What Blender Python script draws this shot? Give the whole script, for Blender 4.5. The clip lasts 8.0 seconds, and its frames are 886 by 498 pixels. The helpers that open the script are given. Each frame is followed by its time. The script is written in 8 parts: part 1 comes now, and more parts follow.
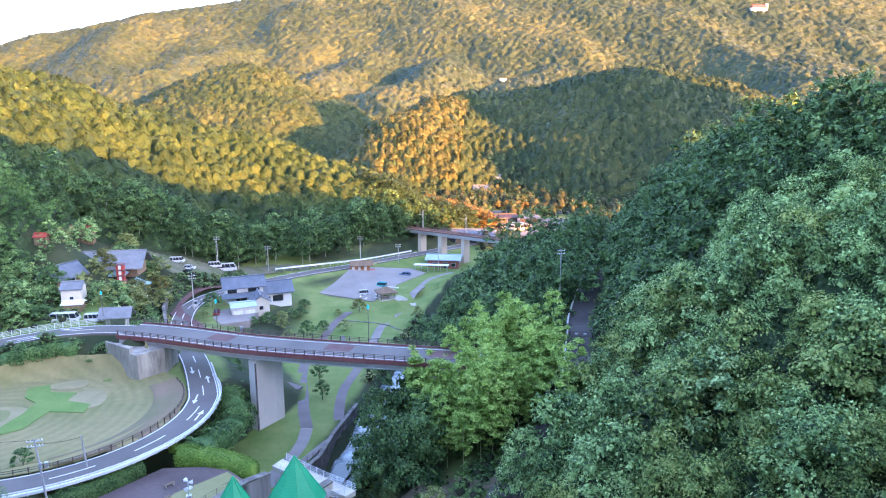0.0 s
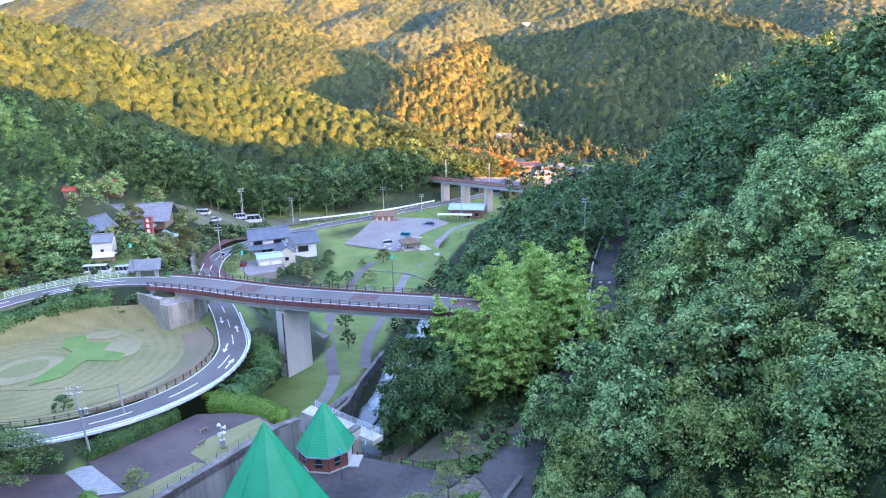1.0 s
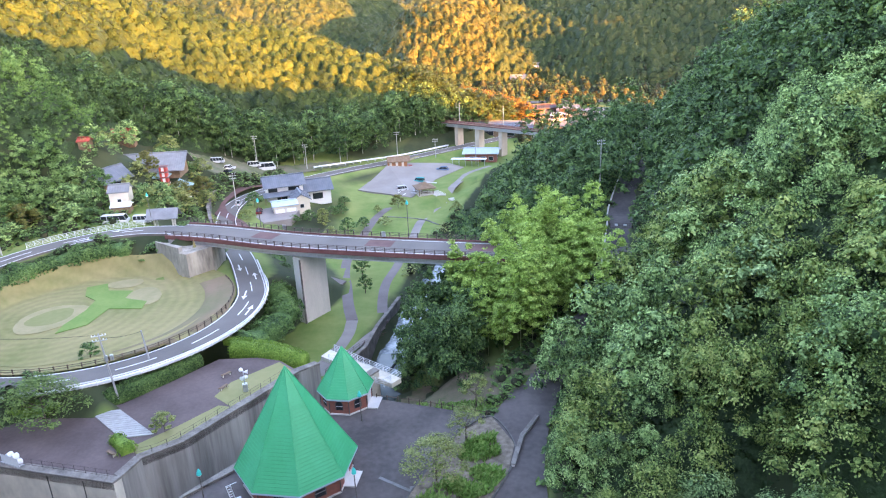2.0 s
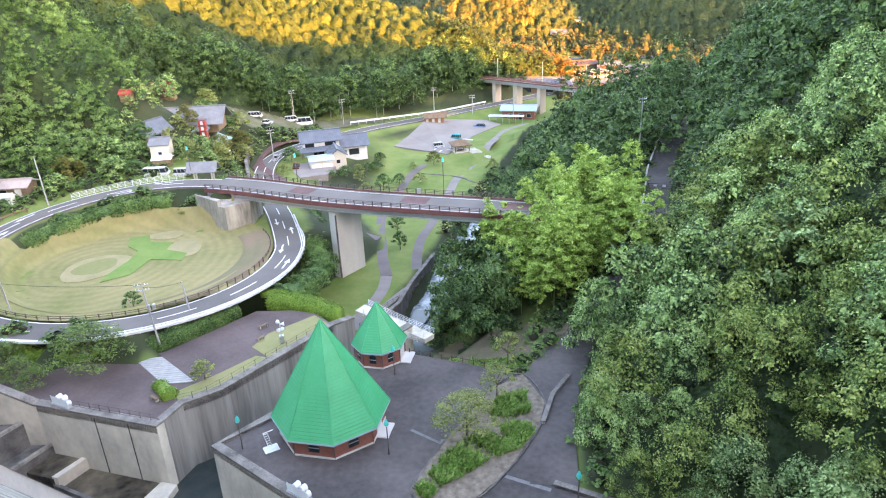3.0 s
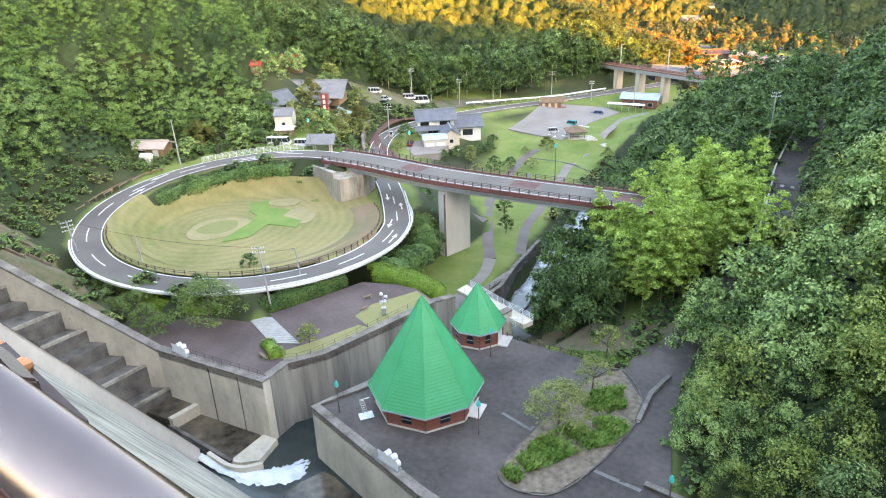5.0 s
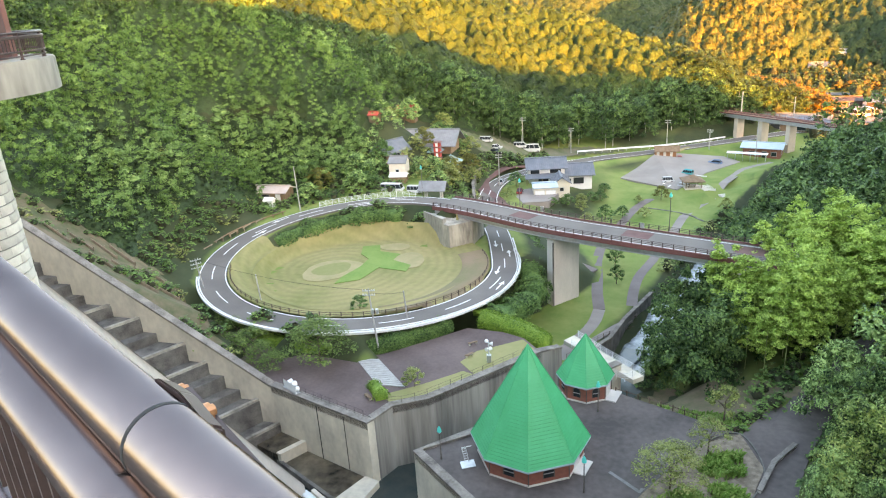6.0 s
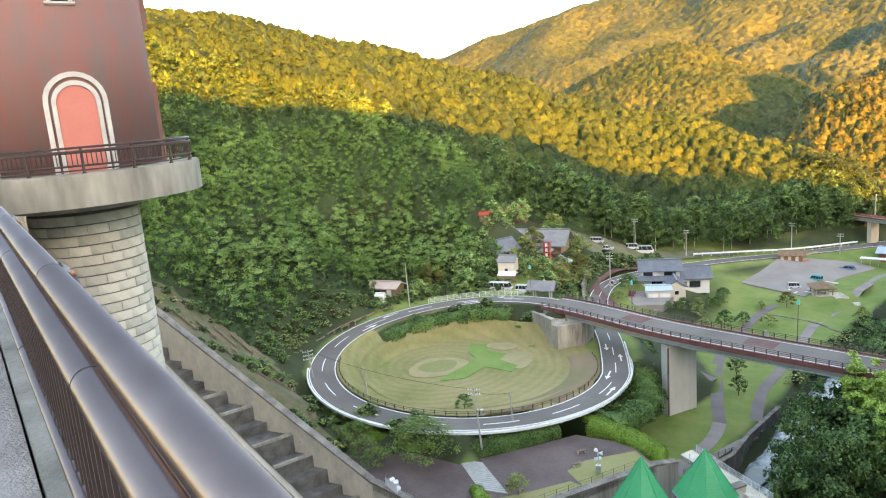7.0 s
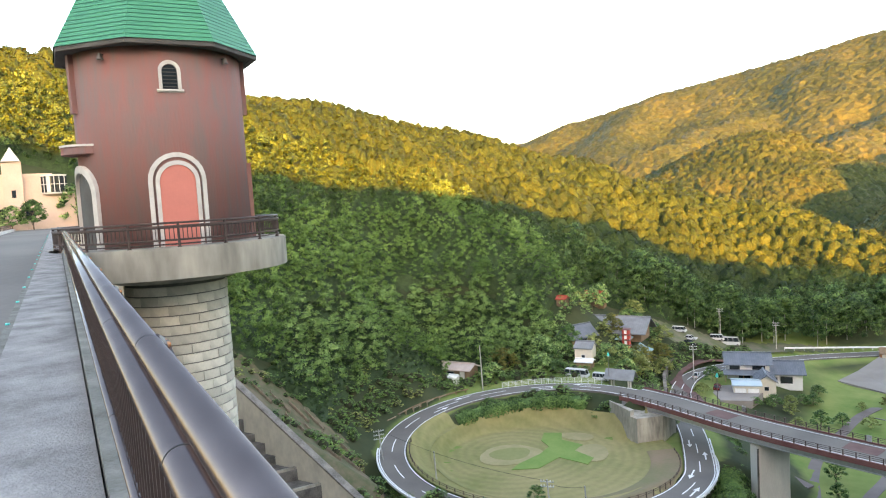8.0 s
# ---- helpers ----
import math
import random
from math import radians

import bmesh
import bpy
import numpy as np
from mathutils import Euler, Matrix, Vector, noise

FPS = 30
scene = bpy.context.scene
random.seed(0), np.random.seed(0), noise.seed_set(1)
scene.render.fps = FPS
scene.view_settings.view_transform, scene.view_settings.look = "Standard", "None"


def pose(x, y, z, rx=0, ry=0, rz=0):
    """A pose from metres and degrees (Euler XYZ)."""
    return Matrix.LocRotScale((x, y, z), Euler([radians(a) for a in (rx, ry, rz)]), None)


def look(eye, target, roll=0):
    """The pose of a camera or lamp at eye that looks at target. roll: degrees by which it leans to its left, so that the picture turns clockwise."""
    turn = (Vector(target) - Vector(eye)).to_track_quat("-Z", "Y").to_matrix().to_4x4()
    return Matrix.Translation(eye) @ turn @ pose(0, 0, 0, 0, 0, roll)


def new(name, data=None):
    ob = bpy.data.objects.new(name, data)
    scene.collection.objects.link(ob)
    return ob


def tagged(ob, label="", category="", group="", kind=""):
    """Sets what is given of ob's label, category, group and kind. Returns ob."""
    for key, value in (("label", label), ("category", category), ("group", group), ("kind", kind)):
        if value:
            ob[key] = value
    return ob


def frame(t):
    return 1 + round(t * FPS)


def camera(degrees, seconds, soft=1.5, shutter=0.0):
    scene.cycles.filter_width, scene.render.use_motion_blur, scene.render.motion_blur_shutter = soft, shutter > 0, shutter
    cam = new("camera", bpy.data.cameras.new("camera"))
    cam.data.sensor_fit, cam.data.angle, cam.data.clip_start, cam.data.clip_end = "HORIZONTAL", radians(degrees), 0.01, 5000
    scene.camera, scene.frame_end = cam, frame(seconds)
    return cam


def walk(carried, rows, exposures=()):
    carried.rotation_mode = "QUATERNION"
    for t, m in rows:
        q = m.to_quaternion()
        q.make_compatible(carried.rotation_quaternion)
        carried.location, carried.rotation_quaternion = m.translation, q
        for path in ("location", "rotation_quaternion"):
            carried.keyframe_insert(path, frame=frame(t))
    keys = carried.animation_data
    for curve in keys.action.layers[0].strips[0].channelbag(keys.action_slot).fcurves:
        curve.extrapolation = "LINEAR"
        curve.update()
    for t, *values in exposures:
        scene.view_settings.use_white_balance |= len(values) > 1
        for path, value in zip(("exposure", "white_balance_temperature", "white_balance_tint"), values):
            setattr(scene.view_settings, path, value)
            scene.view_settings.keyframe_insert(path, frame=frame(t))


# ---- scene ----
# x right, y downstream from the camera's first view; z = 0 is the paved yard below the dam
EYE_Z = 56.0
UX, UY = -0.9323, 0.3616          # along the dam crest
NX, NY = 0.3616, 0.9323           # downstream, square to the crest


def crest(s, n):
    return (s * UX + n * NX, s * UY + n * NY)


cam = camera(64.96, 8.0, soft=1.1, shutter=0.0)
# seconds, step along the crest, lean out over the railing, yaw, pitch, lean
ROWS = [
    (0.0, 0.00, 0.09, 0.05, -11.45, 0.32),
    (0.5, 0.00, 0.09, 1.22, -13.17, 0.70),
    (1.0, 0.00, 0.09, 2.09, -15.56, 1.33),
    (1.5, 0.00, 0.09, 2.40, -17.92, 2.15),
    (3.0, 0.00, 0.09, 6.78, -23.39, 2.68),
    (3.5, 0.00, 0.09, 7.86, -24.58, 2.44),
    (4.0, 0.00, 0.09, 9.64, -25.29, 1.93),
    (5.5, 0.03, 0.005, 20.70, -22.94, 2.77),
    (6.0, 0.12, 0.00, 25.53, -20.15, 3.79),
    (6.5, 0.20, 0.00, 30.49, -16.12, 4.58),
    (7.0, 0.27, -0.005, 34.08, -11.44, 4.47),
    (7.5, 0.33, -0.015, 36.81, -7.52, 4.08),
    (8.0, 0.38, -0.025, 39.90, -4.33, 3.39),
]
# seconds, stops, kelvin, tint
EXPOSURE = [(0.0, 4.1, 5400, 30), (1.0, 4.15, 5450, 30), (1.5, 4.2, 5950, 29), (3.0, 4.5, 7300, 25), (5.5, 4.4, 8000, 17), (6.5, 4.15, 8100, 15), (8.0, 3.72, 7700, 16)]
walk(cam, [(t, pose(*crest(s, n), EYE_Z, 90 + pitch, 0, yaw) @ pose(0, 0, 0, 0, 0, -lean)) for t, s, n, yaw, pitch, lean in ROWS],
     exposures=EXPOSURE)

# ---- light ----
SUN_TO = Vector((0.78, -0.62, 0.0)).normalized()
SUN_EL = 9.4
world = bpy.data.worlds.new("world")
scene.world = world
world.use_nodes = True
wn = world.node_tree
sky = wn.nodes.new("ShaderNodeTexSky")
sky.sky_type, sky.sun_disc = "NISHITA", False
sky.sun_elevation = radians(SUN_EL)
sky.sun_rotation = math.atan2(SUN_TO.x, SUN_TO.y)
sky.air_density, sky.dust_density, sky.ozone_density = 1.0, 1.5, 1.0
bg = wn.nodes["Background"]
bg.inputs["Strength"].default_value = 0.10
wn.links.new(sky.outputs[0], bg.inputs[0])
sun = new("sun", bpy.data.lights.new("sun", "SUN"))
sun.data.energy, sun.data.angle, sun.data.color = 3.3, radians(0.5), (1.0, 0.385, 0.025)
to = Vector((SUN_TO.x * math.cos(radians(SUN_EL)), SUN_TO.y * math.cos(radians(SUN_EL)), math.sin(radians(SUN_EL))))
sun.matrix_world = look((0, 0, 300), Vector((0, 0, 300)) - to)

# ---- materials ----
def mat(name, c1, c2=None, scale=3.0, rough=0.8, metal=0.0, bump=0.0, bump_scale=None, fine=None, coords="Object", stretch=(1, 1, 1)):
    """A two-scale noise material: c1 to c2 in patches, with finer grain on top and a bump."""
    m = bpy.data.materials.new(name)
    m.use_nodes = True
    nt = m.node_tree
    b = nt.nodes["Principled BSDF"]
    b.inputs["Roughness"].default_value, b.inputs["Metallic"].default_value = rough, metal
    tc = nt.nodes.new("ShaderNodeTexCoord")
    mp = nt.nodes.new("ShaderNodeMapping")
    mp.inputs["Scale"].default_value = stretch
    nt.links.new(tc.outputs[coords], mp.inputs[0])
    n1 = nt.nodes.new("ShaderNodeTexNoise")
    n1.inputs["Scale"].default_value, n1.inputs["Detail"].default_value = scale, 6
    n2 = nt.nodes.new("ShaderNodeTexNoise")
    n2.inputs["Scale"].default_value, n2.inputs["Detail"].default_value = fine or scale * 9, 4
    for n in (n1, n2):
        nt.links.new(mp.outputs[0], n.inputs["Vector"])
    mixf = nt.nodes.new("ShaderNodeMath")
    mixf.operation = "MULTIPLY_ADD"
    nt.links.new(n2.outputs[0], mixf.inputs[0])
    mixf.inputs[1].default_value = 0.6
    half = nt.nodes.new("ShaderNodeMath")
    half.operation = "MULTIPLY_ADD"
    nt.links.new(n1.outputs[0], half.inputs[0])
    half.inputs[1].default_value, half.inputs[2].default_value = 1.6, -0.6
    nt.links.new(half.outputs[0], mixf.inputs[2])
    ramp = nt.nodes.new("ShaderNodeValToRGB")
    ramp.color_ramp.elements[0].color = (*c1, 1)
    ramp.color_ramp.elements[1].color = (*(c2 or [c * 0.75 for c in c1]), 1)
    ramp.color_ramp.elements[0].position, ramp.color_ramp.elements[1].position = 0.2, 0.85
    nt.links.new(mixf.outputs[0], ramp.inputs[0])
    nt.links.new(ramp.outputs[0], b.inputs["Base Color"])
    if bump:
        n3 = nt.nodes.new("ShaderNodeTexNoise")
        n3.inputs["Scale"].default_value, n3.inputs["Detail"].default_value = bump_scale or scale * 6, 5
        nt.links.new(mp.outputs[0], n3.inputs["Vector"])
        bp = nt.nodes.new("ShaderNodeBump")
        bp.inputs["Strength"].default_value, bp.inputs["Distance"].default_value = bump, 0.05
        nt.links.new(n3.outputs[0], bp.inputs["Height"])
        nt.links.new(bp.outputs[0], b.inputs["Normal"])
    return m


def leaf_mat(name, c1, c2, c3, patch=0.08, through_light=0.2, isl=0.7, grain=3.2, relief=0.5):
    """Foliage: colour by leaf clump, by patches and by grain, some light passing through."""
    m = bpy.data.materials.new(name)
    m.use_nodes = True
    nt = m.node_tree
    nt.nodes.remove(nt.nodes["Principled BSDF"])
    out = nt.nodes["Material Output"]
    geo = nt.nodes.new("ShaderNodeNewGeometry")
    tc = nt.nodes.new("ShaderNodeTexCoord")
    n1 = nt.nodes.new("ShaderNodeTexNoise")
    n1.inputs["Scale"].default_value, n1.inputs["Detail"].default_value = patch, 5
    n1.inputs["Roughness"].default_value = 0.7
    nt.links.new(tc.outputs["Object"], n1.inputs["Vector"])
    add = nt.nodes.new("ShaderNodeMath")
    add.operation = "MULTIPLY_ADD"
    nt.links.new(geo.outputs["Random Per Island"], add.inputs[0])
    add.inputs[1].default_value = isl
    ctr = nt.nodes.new("ShaderNodeMath")
    ctr.operation = "MULTIPLY_ADD"
    nt.links.new(n1.outputs[0], ctr.inputs[0])
    ctr.inputs[1].default_value, ctr.inputs[2].default_value = 2.0, -0.5 - isl / 2
    # grain for colour and bump alike: hollows darken, leaf shade put into the colour
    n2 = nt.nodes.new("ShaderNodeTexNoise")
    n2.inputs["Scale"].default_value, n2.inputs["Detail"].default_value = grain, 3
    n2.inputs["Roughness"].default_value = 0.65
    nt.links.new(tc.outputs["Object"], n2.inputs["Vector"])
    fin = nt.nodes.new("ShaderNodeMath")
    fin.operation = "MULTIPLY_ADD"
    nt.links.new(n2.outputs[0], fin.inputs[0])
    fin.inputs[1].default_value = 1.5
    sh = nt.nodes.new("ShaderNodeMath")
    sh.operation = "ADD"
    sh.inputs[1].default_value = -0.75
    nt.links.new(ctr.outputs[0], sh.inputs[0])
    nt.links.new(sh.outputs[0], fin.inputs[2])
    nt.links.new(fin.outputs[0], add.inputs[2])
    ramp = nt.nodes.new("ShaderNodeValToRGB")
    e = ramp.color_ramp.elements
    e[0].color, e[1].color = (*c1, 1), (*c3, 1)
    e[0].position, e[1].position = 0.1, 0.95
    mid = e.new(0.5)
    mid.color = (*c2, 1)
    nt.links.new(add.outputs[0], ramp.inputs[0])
    d, t = nt.nodes.new("ShaderNodeBsdfPrincipled"), nt.nodes.new("ShaderNodeBsdfTranslucent")
    d.inputs["Roughness"].default_value, d.inputs["Specular IOR Level"].default_value = 0.55, 0.22
    bp = nt.nodes.new("ShaderNodeBump")
    bp.inputs["Strength"].default_value, bp.inputs["Distance"].default_value = relief, 0.9 / grain
    nt.links.new(n2.outputs[0], bp.inputs["Height"])
    nt.links.new(bp.outputs[0], d.inputs["Normal"])
    mx = nt.nodes.new("ShaderNodeMixShader")
    mx.inputs[0].default_value = through_light
    nt.links.new(ramp.outputs[0], d.inputs["Base Color"])
    nt.links.new(ramp.outputs[0], t.inputs[0])
    nt.links.new(d.outputs[0], mx.inputs[1])
    nt.links.new(t.outputs[0], mx.inputs[2])
    nt.links.new(mx.outputs[0], out.inputs[0])
    return m


M_ASPHALT = mat("asphalt", (0.115, 0.102, 0.094), (0.168, 0.15, 0.136), 0.12, 0.9, fine=6)
M_YARD = mat("dark yard asphalt", (0.048, 0.040, 0.038), (0.135, 0.112, 0.104), 0.09, 0.88, fine=1.3)
M_TERRACE = mat("maroon paving", (0.085, 0.060, 0.056), (0.145, 0.105, 0.098), 0.16, 0.9, fine=2.2)
M_CONC = mat("weathered concrete", (0.66, 0.60, 0.49), (0.42, 0.385, 0.32), 0.26, 0.92, fine=1.6, bump=0.3, stretch=(1, 1, 0.6))
M_CONC_M = mat("stained grey concrete", (0.43, 0.395, 0.335), (0.13, 0.12, 0.105), 0.35, 0.92, fine=2.0, bump=0.3, stretch=(1, 1, 0.3))
M_CONC_D = mat("dark weathered concrete", (0.185, 0.172, 0.158), (0.060, 0.056, 0.052), 0.5, 0.95, fine=5, bump=0.12)
M_CONC_L = mat("pale concrete", (0.66, 0.62, 0.575), (0.50, 0.475, 0.445), 0.3, 0.85, fine=5, stretch=(1, 1, 0.3))
M_WHITE = mat("road paint", (0.80, 0.80, 0.80), (0.66, 0.66, 0.66), 1.5, 0.7)
M_RUST = mat("oxide red steel", (0.13, 0.042, 0.040), (0.18, 0.075, 0.065), 0.6, 0.6)
M_RAILBROWN = mat("brown railing paint", (0.07, 0.045, 0.04), (0.10, 0.065, 0.055), 2.0, 0.5)
# Darker copy for the tower roof: its weaker light is put into the colour.
M_GREENROOF_SHADE = mat("shaded green sheet metal", (0.03, 0.22, 0.115), (0.045, 0.26, 0.14), 0.5, 0.5)
M_GREENROOF = mat("green sheet metal", (0.03, 0.36, 0.15), (0.045, 0.42, 0.19), 0.4, 0.45)
M_BRICK = mat("red brick", (0.30, 0.11, 0.075), (0.22, 0.08, 0.06), 2.0, 0.85, bump=0.2)
M_TOWER = mat("weathered brick-red render", (0.29, 0.122, 0.105), (0.205, 0.142, 0.132), 1.5, 0.9, fine=4.5, bump=0.2, stretch=(1, 1, 0.22))
M_WATER = mat("water", (0.03, 0.045, 0.045), (0.05, 0.06, 0.055), 0.5, 0.08, bump=0.4, bump_scale=3)
L_CEDAR = leaf_mat("cedar foliage", (0.010, 0.024, 0.005), (0.030, 0.053, 0.009), (0.074, 0.096, 0.016), 0.05, 0.12, 0.45, 1.3, 0.8)
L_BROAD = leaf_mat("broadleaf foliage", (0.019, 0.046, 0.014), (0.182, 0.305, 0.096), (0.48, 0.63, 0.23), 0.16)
L_BAMBOO = leaf_mat("bamboo foliage", (0.14, 0.23, 0.040), (0.32, 0.47, 0.095), (0.55, 0.70, 0.19), 0.3, 0.35)
L_FAR = leaf_mat("far forest foliage", (0.012, 0.025, 0.008), (0.029, 0.047, 0.012), (0.06, 0.070, 0.02), 0.02, 0.1, 0.3, 0.5, 0.8)
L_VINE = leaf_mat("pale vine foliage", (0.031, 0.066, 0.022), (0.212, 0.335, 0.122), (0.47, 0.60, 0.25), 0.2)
# Warmer than L_FAR: the spur's sunlight is put into the leaf colour.
L_SPUR = leaf_mat("sun-gilt spur foliage", (0.027, 0.034, 0.009), (0.060, 0.065, 0.016), (0.118, 0.110, 0.027), 0.05, 0.12, 0.25, 0.6, 0.6)
# Near-black core colour stands in for the shade inside a crown.
M_CROWN_SHADE = mat("shade-dark crown core", (0.026, 0.032, 0.014), (0.042, 0.042, 0.020), 1.5, 0.95)
M_BARK = mat("bark", (0.10, 0.07, 0.05), (0.16, 0.12, 0.09), 2.0, 0.95)


# ---- mesh helpers ----
def mesh_object(name, bm, material, parent=None, label="", smooth=False):
    me = bpy.data.meshes.new(name)
    bm.normal_update()
    bm.to_mesh(me)
    bm.free()
    for mm in material if isinstance(material, (list, tuple)) else [material]:
        me.materials.append(mm)
    if smooth:
        me.polygons.foreach_set("use_smooth", [True] * len(me.polygons))
    ob = new(name, me)
    ob.parent = parent
    if label:
        ob["label"] = label
    return ob


def part(name, bm, material, parent, label="", smooth=False):
    return mesh_object(name, bm, material, parent, label, smooth)


def thing(name, label, category, at=(0, 0, 0), turn=0.0, group="", kind=""):
    e = new(name)
    e.matrix_basis = pose(*at, 0, 0, turn)
    return tagged(e, label, category, group, kind)


def box(bm, x0, y0, z0, x1, y1, z1, m=None):
    vs = [bm.verts.new(Vector(p) if m is None else m @ Vector(p)) for p in
          ((x0, y0, z0), (x1, y0, z0), (x1, y1, z0), (x0, y1, z0), (x0, y0, z1), (x1, y0, z1), (x1, y1, z1), (x0, y1, z1))]
    for f in ((3, 2, 1, 0), (4, 5, 6, 7), (0, 1, 5, 4), (1, 2, 6, 5), (2, 3, 7, 6), (3, 0, 4, 7)):
        bm.faces.new([vs[i] for i in f])
    return bm


def bbox(*a, m=None):
    return box(bmesh.new(), *a, m=m)


def rod(bm, p, q, r, sides=8, r2=None):
    p, q = Vector(p), Vector(q)
    m = Matrix.Translation((p + q) / 2) @ (q - p).to_track_quat("Z", "Y").to_matrix().to_4x4()
    bmesh.ops.create_cone(bm, cap_ends=True, segments=sides, radius1=r, radius2=r if r2 is None else r2, depth=(q - p).length, matrix=m)
    return bm


def prism(bm, pts, z0, z1):
    """An upright slab over a plan outline; z0 and z1 are numbers or lists."""
    n = len(pts)
    a = [bm.verts.new((p[0], p[1], z0 if isinstance(z0, (int, float)) else z0[i])) for i, p in enumerate(pts)]
    b = [bm.verts.new((p[0], p[1], z1 if isinstance(z1, (int, float)) else z1[i])) for i, p in enumerate(pts)]
    bm.faces.new(a[::-1])
    bm.faces.new(b)
    for i in range(n):
        j = (i + 1) % n
        bm.faces.new((a[i], a[j], b[j], b[i]))
    bmesh.ops.recalc_face_normals(bm, faces=bm.faces[:])
    return bm


def smooth_line(pts, step=2.0):
    """A Catmull-Rom line through points of any dimension, resampled to about step metres."""
    p = np.array(pts, float)
    p = np.vstack([2 * p[0] - p[1], p, 2 * p[-1] - p[-2]])
    out = []
    for i in range(1, len(p) - 2):
        k = max(2, int(np.linalg.norm(p[i + 1] - p[i]) / step))
        for t in np.arange(k) / k:
            a, b, c, d = p[i - 1:i + 3]
            out.append(0.5 * (2 * b + (c - a) * t + (2 * a - 5 * b + 4 * c - d) * t * t + (3 * b - a - 3 * c + d) * t ** 3))
    out.append(p[-2])
    return np.array(out)


def offsets(line, d):
    """The line shifted sideways in plan: d metres to its right."""
    t = np.gradient(line[:, :2], axis=0)
    t /= np.linalg.norm(t, axis=1)[:, None]
    o = line.copy()
    o[:, 0] += t[:, 1] * d
    o[:, 1] -= t[:, 0] * d
    return o


def strip(bm, line, d0, d1, lift=0.0, thick=0.0):
    """A ribbon along a line between two side offsets, with thickness downwards."""
    a, b = offsets(line, d0), offsets(line, d1)
    rows = []
    for p, q in zip(a, b):
        r = [bm.verts.new((p[0], p[1], p[2] + lift)), bm.verts.new((q[0], q[1], q[2] + lift))]
        if thick:
            r += [bm.verts.new((q[0], q[1], q[2] + lift - thick)), bm.verts.new((p[0], p[1], p[2] + lift - thick))]
        rows.append(r)
    n = len(rows[0])
    for r0, r1 in zip(rows, rows[1:]):
        for k in range(n if thick else 1):
            bm.faces.new((r0[k], r1[k], r1[(k + 1) % n], r0[(k + 1) % n]))
    if thick:
        bm.faces.new(rows[0])
        bm.faces.new(rows[-1][::-1])
    bmesh.ops.recalc_face_normals(bm, faces=bm.faces[:])
    if not thick and bm.faces and sum(f.normal.z for f in bm.faces) < 0:
        bmesh.ops.reverse_faces(bm, faces=bm.faces[:])
    return bm


def bulk(name, verts, faces, material, label, category, kind="stuff", smooth=False):
    """One large mesh from arrays of vertices (n, 3) and quads or triangles (m, k)."""
    me = bpy.data.meshes.new(name)
    k = faces.shape[1]
    me.vertices.add(len(verts))
    me.vertices.foreach_set("co", verts.astype(np.float32).ravel())
    me.loops.add(faces.size)
    me.loops.foreach_set("vertex_index", faces.astype(np.int32).ravel())
    me.polygons.add(len(faces))
    me.polygons.foreach_set("loop_start", np.arange(len(faces), dtype=np.int32) * k)
    me.polygons.foreach_set("loop_total", np.full(len(faces), k, np.int32))
    me.update(calc_edges=True)
    me.materials.append(material)
    if smooth:
        me.polygons.foreach_set("use_smooth", [True] * len(me.polygons))
    return tagged(new(name, me), label, category, "", kind)


# ---- the lie of the land ----
def seg_ridge(x, y, pts, slope, rnd):
    best = np.full(np.shape(x), -1e3)
    for (x0, y0, z0), (x1, y1, z1) in zip(pts, pts[1:]):
        dx, dy = x1 - x0, y1 - y0
        t = np.clip(((x - x0) * dx + (y - y0) * dy) / (dx * dx + dy * dy), 0, 1)
        d = np.hypot(x - x0 - t * dx, y - y0 - t * dy)
        best = np.maximum(best, z0 + t * (z1 - z0) - slope * (np.sqrt(d * d + rnd * rnd) - rnd))
    return best


def wave(x, y, size, seed):
    """Cheap smooth noise between -1 and 1."""
    rs = np.random.RandomState(seed)
    v = 0
    for k in range(6):
        a, ph, f = rs.uniform(0, 6.28), rs.uniform(0, 6.28), rs.uniform(0.6, 1.7) * 6.28 / size
        v = v + np.sin((x * np.cos(a) + y * np.sin(a)) * f + ph)
    return v / 4.0


RIDGE_LEFT = [(-8, 296, 3), (-58, 325, 25), (-102, 335, 37), (-151, 327, 51.5), (-188, 307, 66), (-229, 265, 83.5), (-244, 222, 90), (-246, 174, 94.5), (-252, 131, 98), (-262, 70, 104), (-300, -60, 120)]
RIDGE_RIGHT = [(16, 234, -3), (32, 223, 13), (46, 210, 26), (56, 203, 30), (72, 186, 38), (76, 156, 46.5), (80, 132, 50), (88, 112, 50), (112, 80, 70), (140, 20, 105), (120, -90, 125), (90, -260, 150)]
SPUR = [(-52, 458, 12), (-20, 500, 45), (0, 540, 56), (40, 600, 62), (90, 700, 66)]
HILL_R = [(30, 560, 40), (90, 590, 66), (158, 585, 82), (208, 565, 68), (262, 540, 42), (330, 520, 20)]
# Unseen steep hills, added off to the right only to shade the middle hills.
SHADE_HILL_EAST = [(399, 274, 177), (427, 309, 179)]
SHADE_HILL_FOOT = [(245, 300, 72), (335, 420, 76)]
HILL_C = [(-330, 720, 50), (-255, 745, 68), (-214, 752, 95), (-160, 770, 66), (-85, 800, 20)]
MOUNTAIN = [(-1500, 1750, 180), (-1080, 1700, 182), (-900, 1690, 223), (-690, 1760, 274), (-430, 1830, 320), (-265, 1860, 350), (60, 1900, 395), (500, 1850, 400), (1000, 1700, 330), (1500, 1500, 260)]
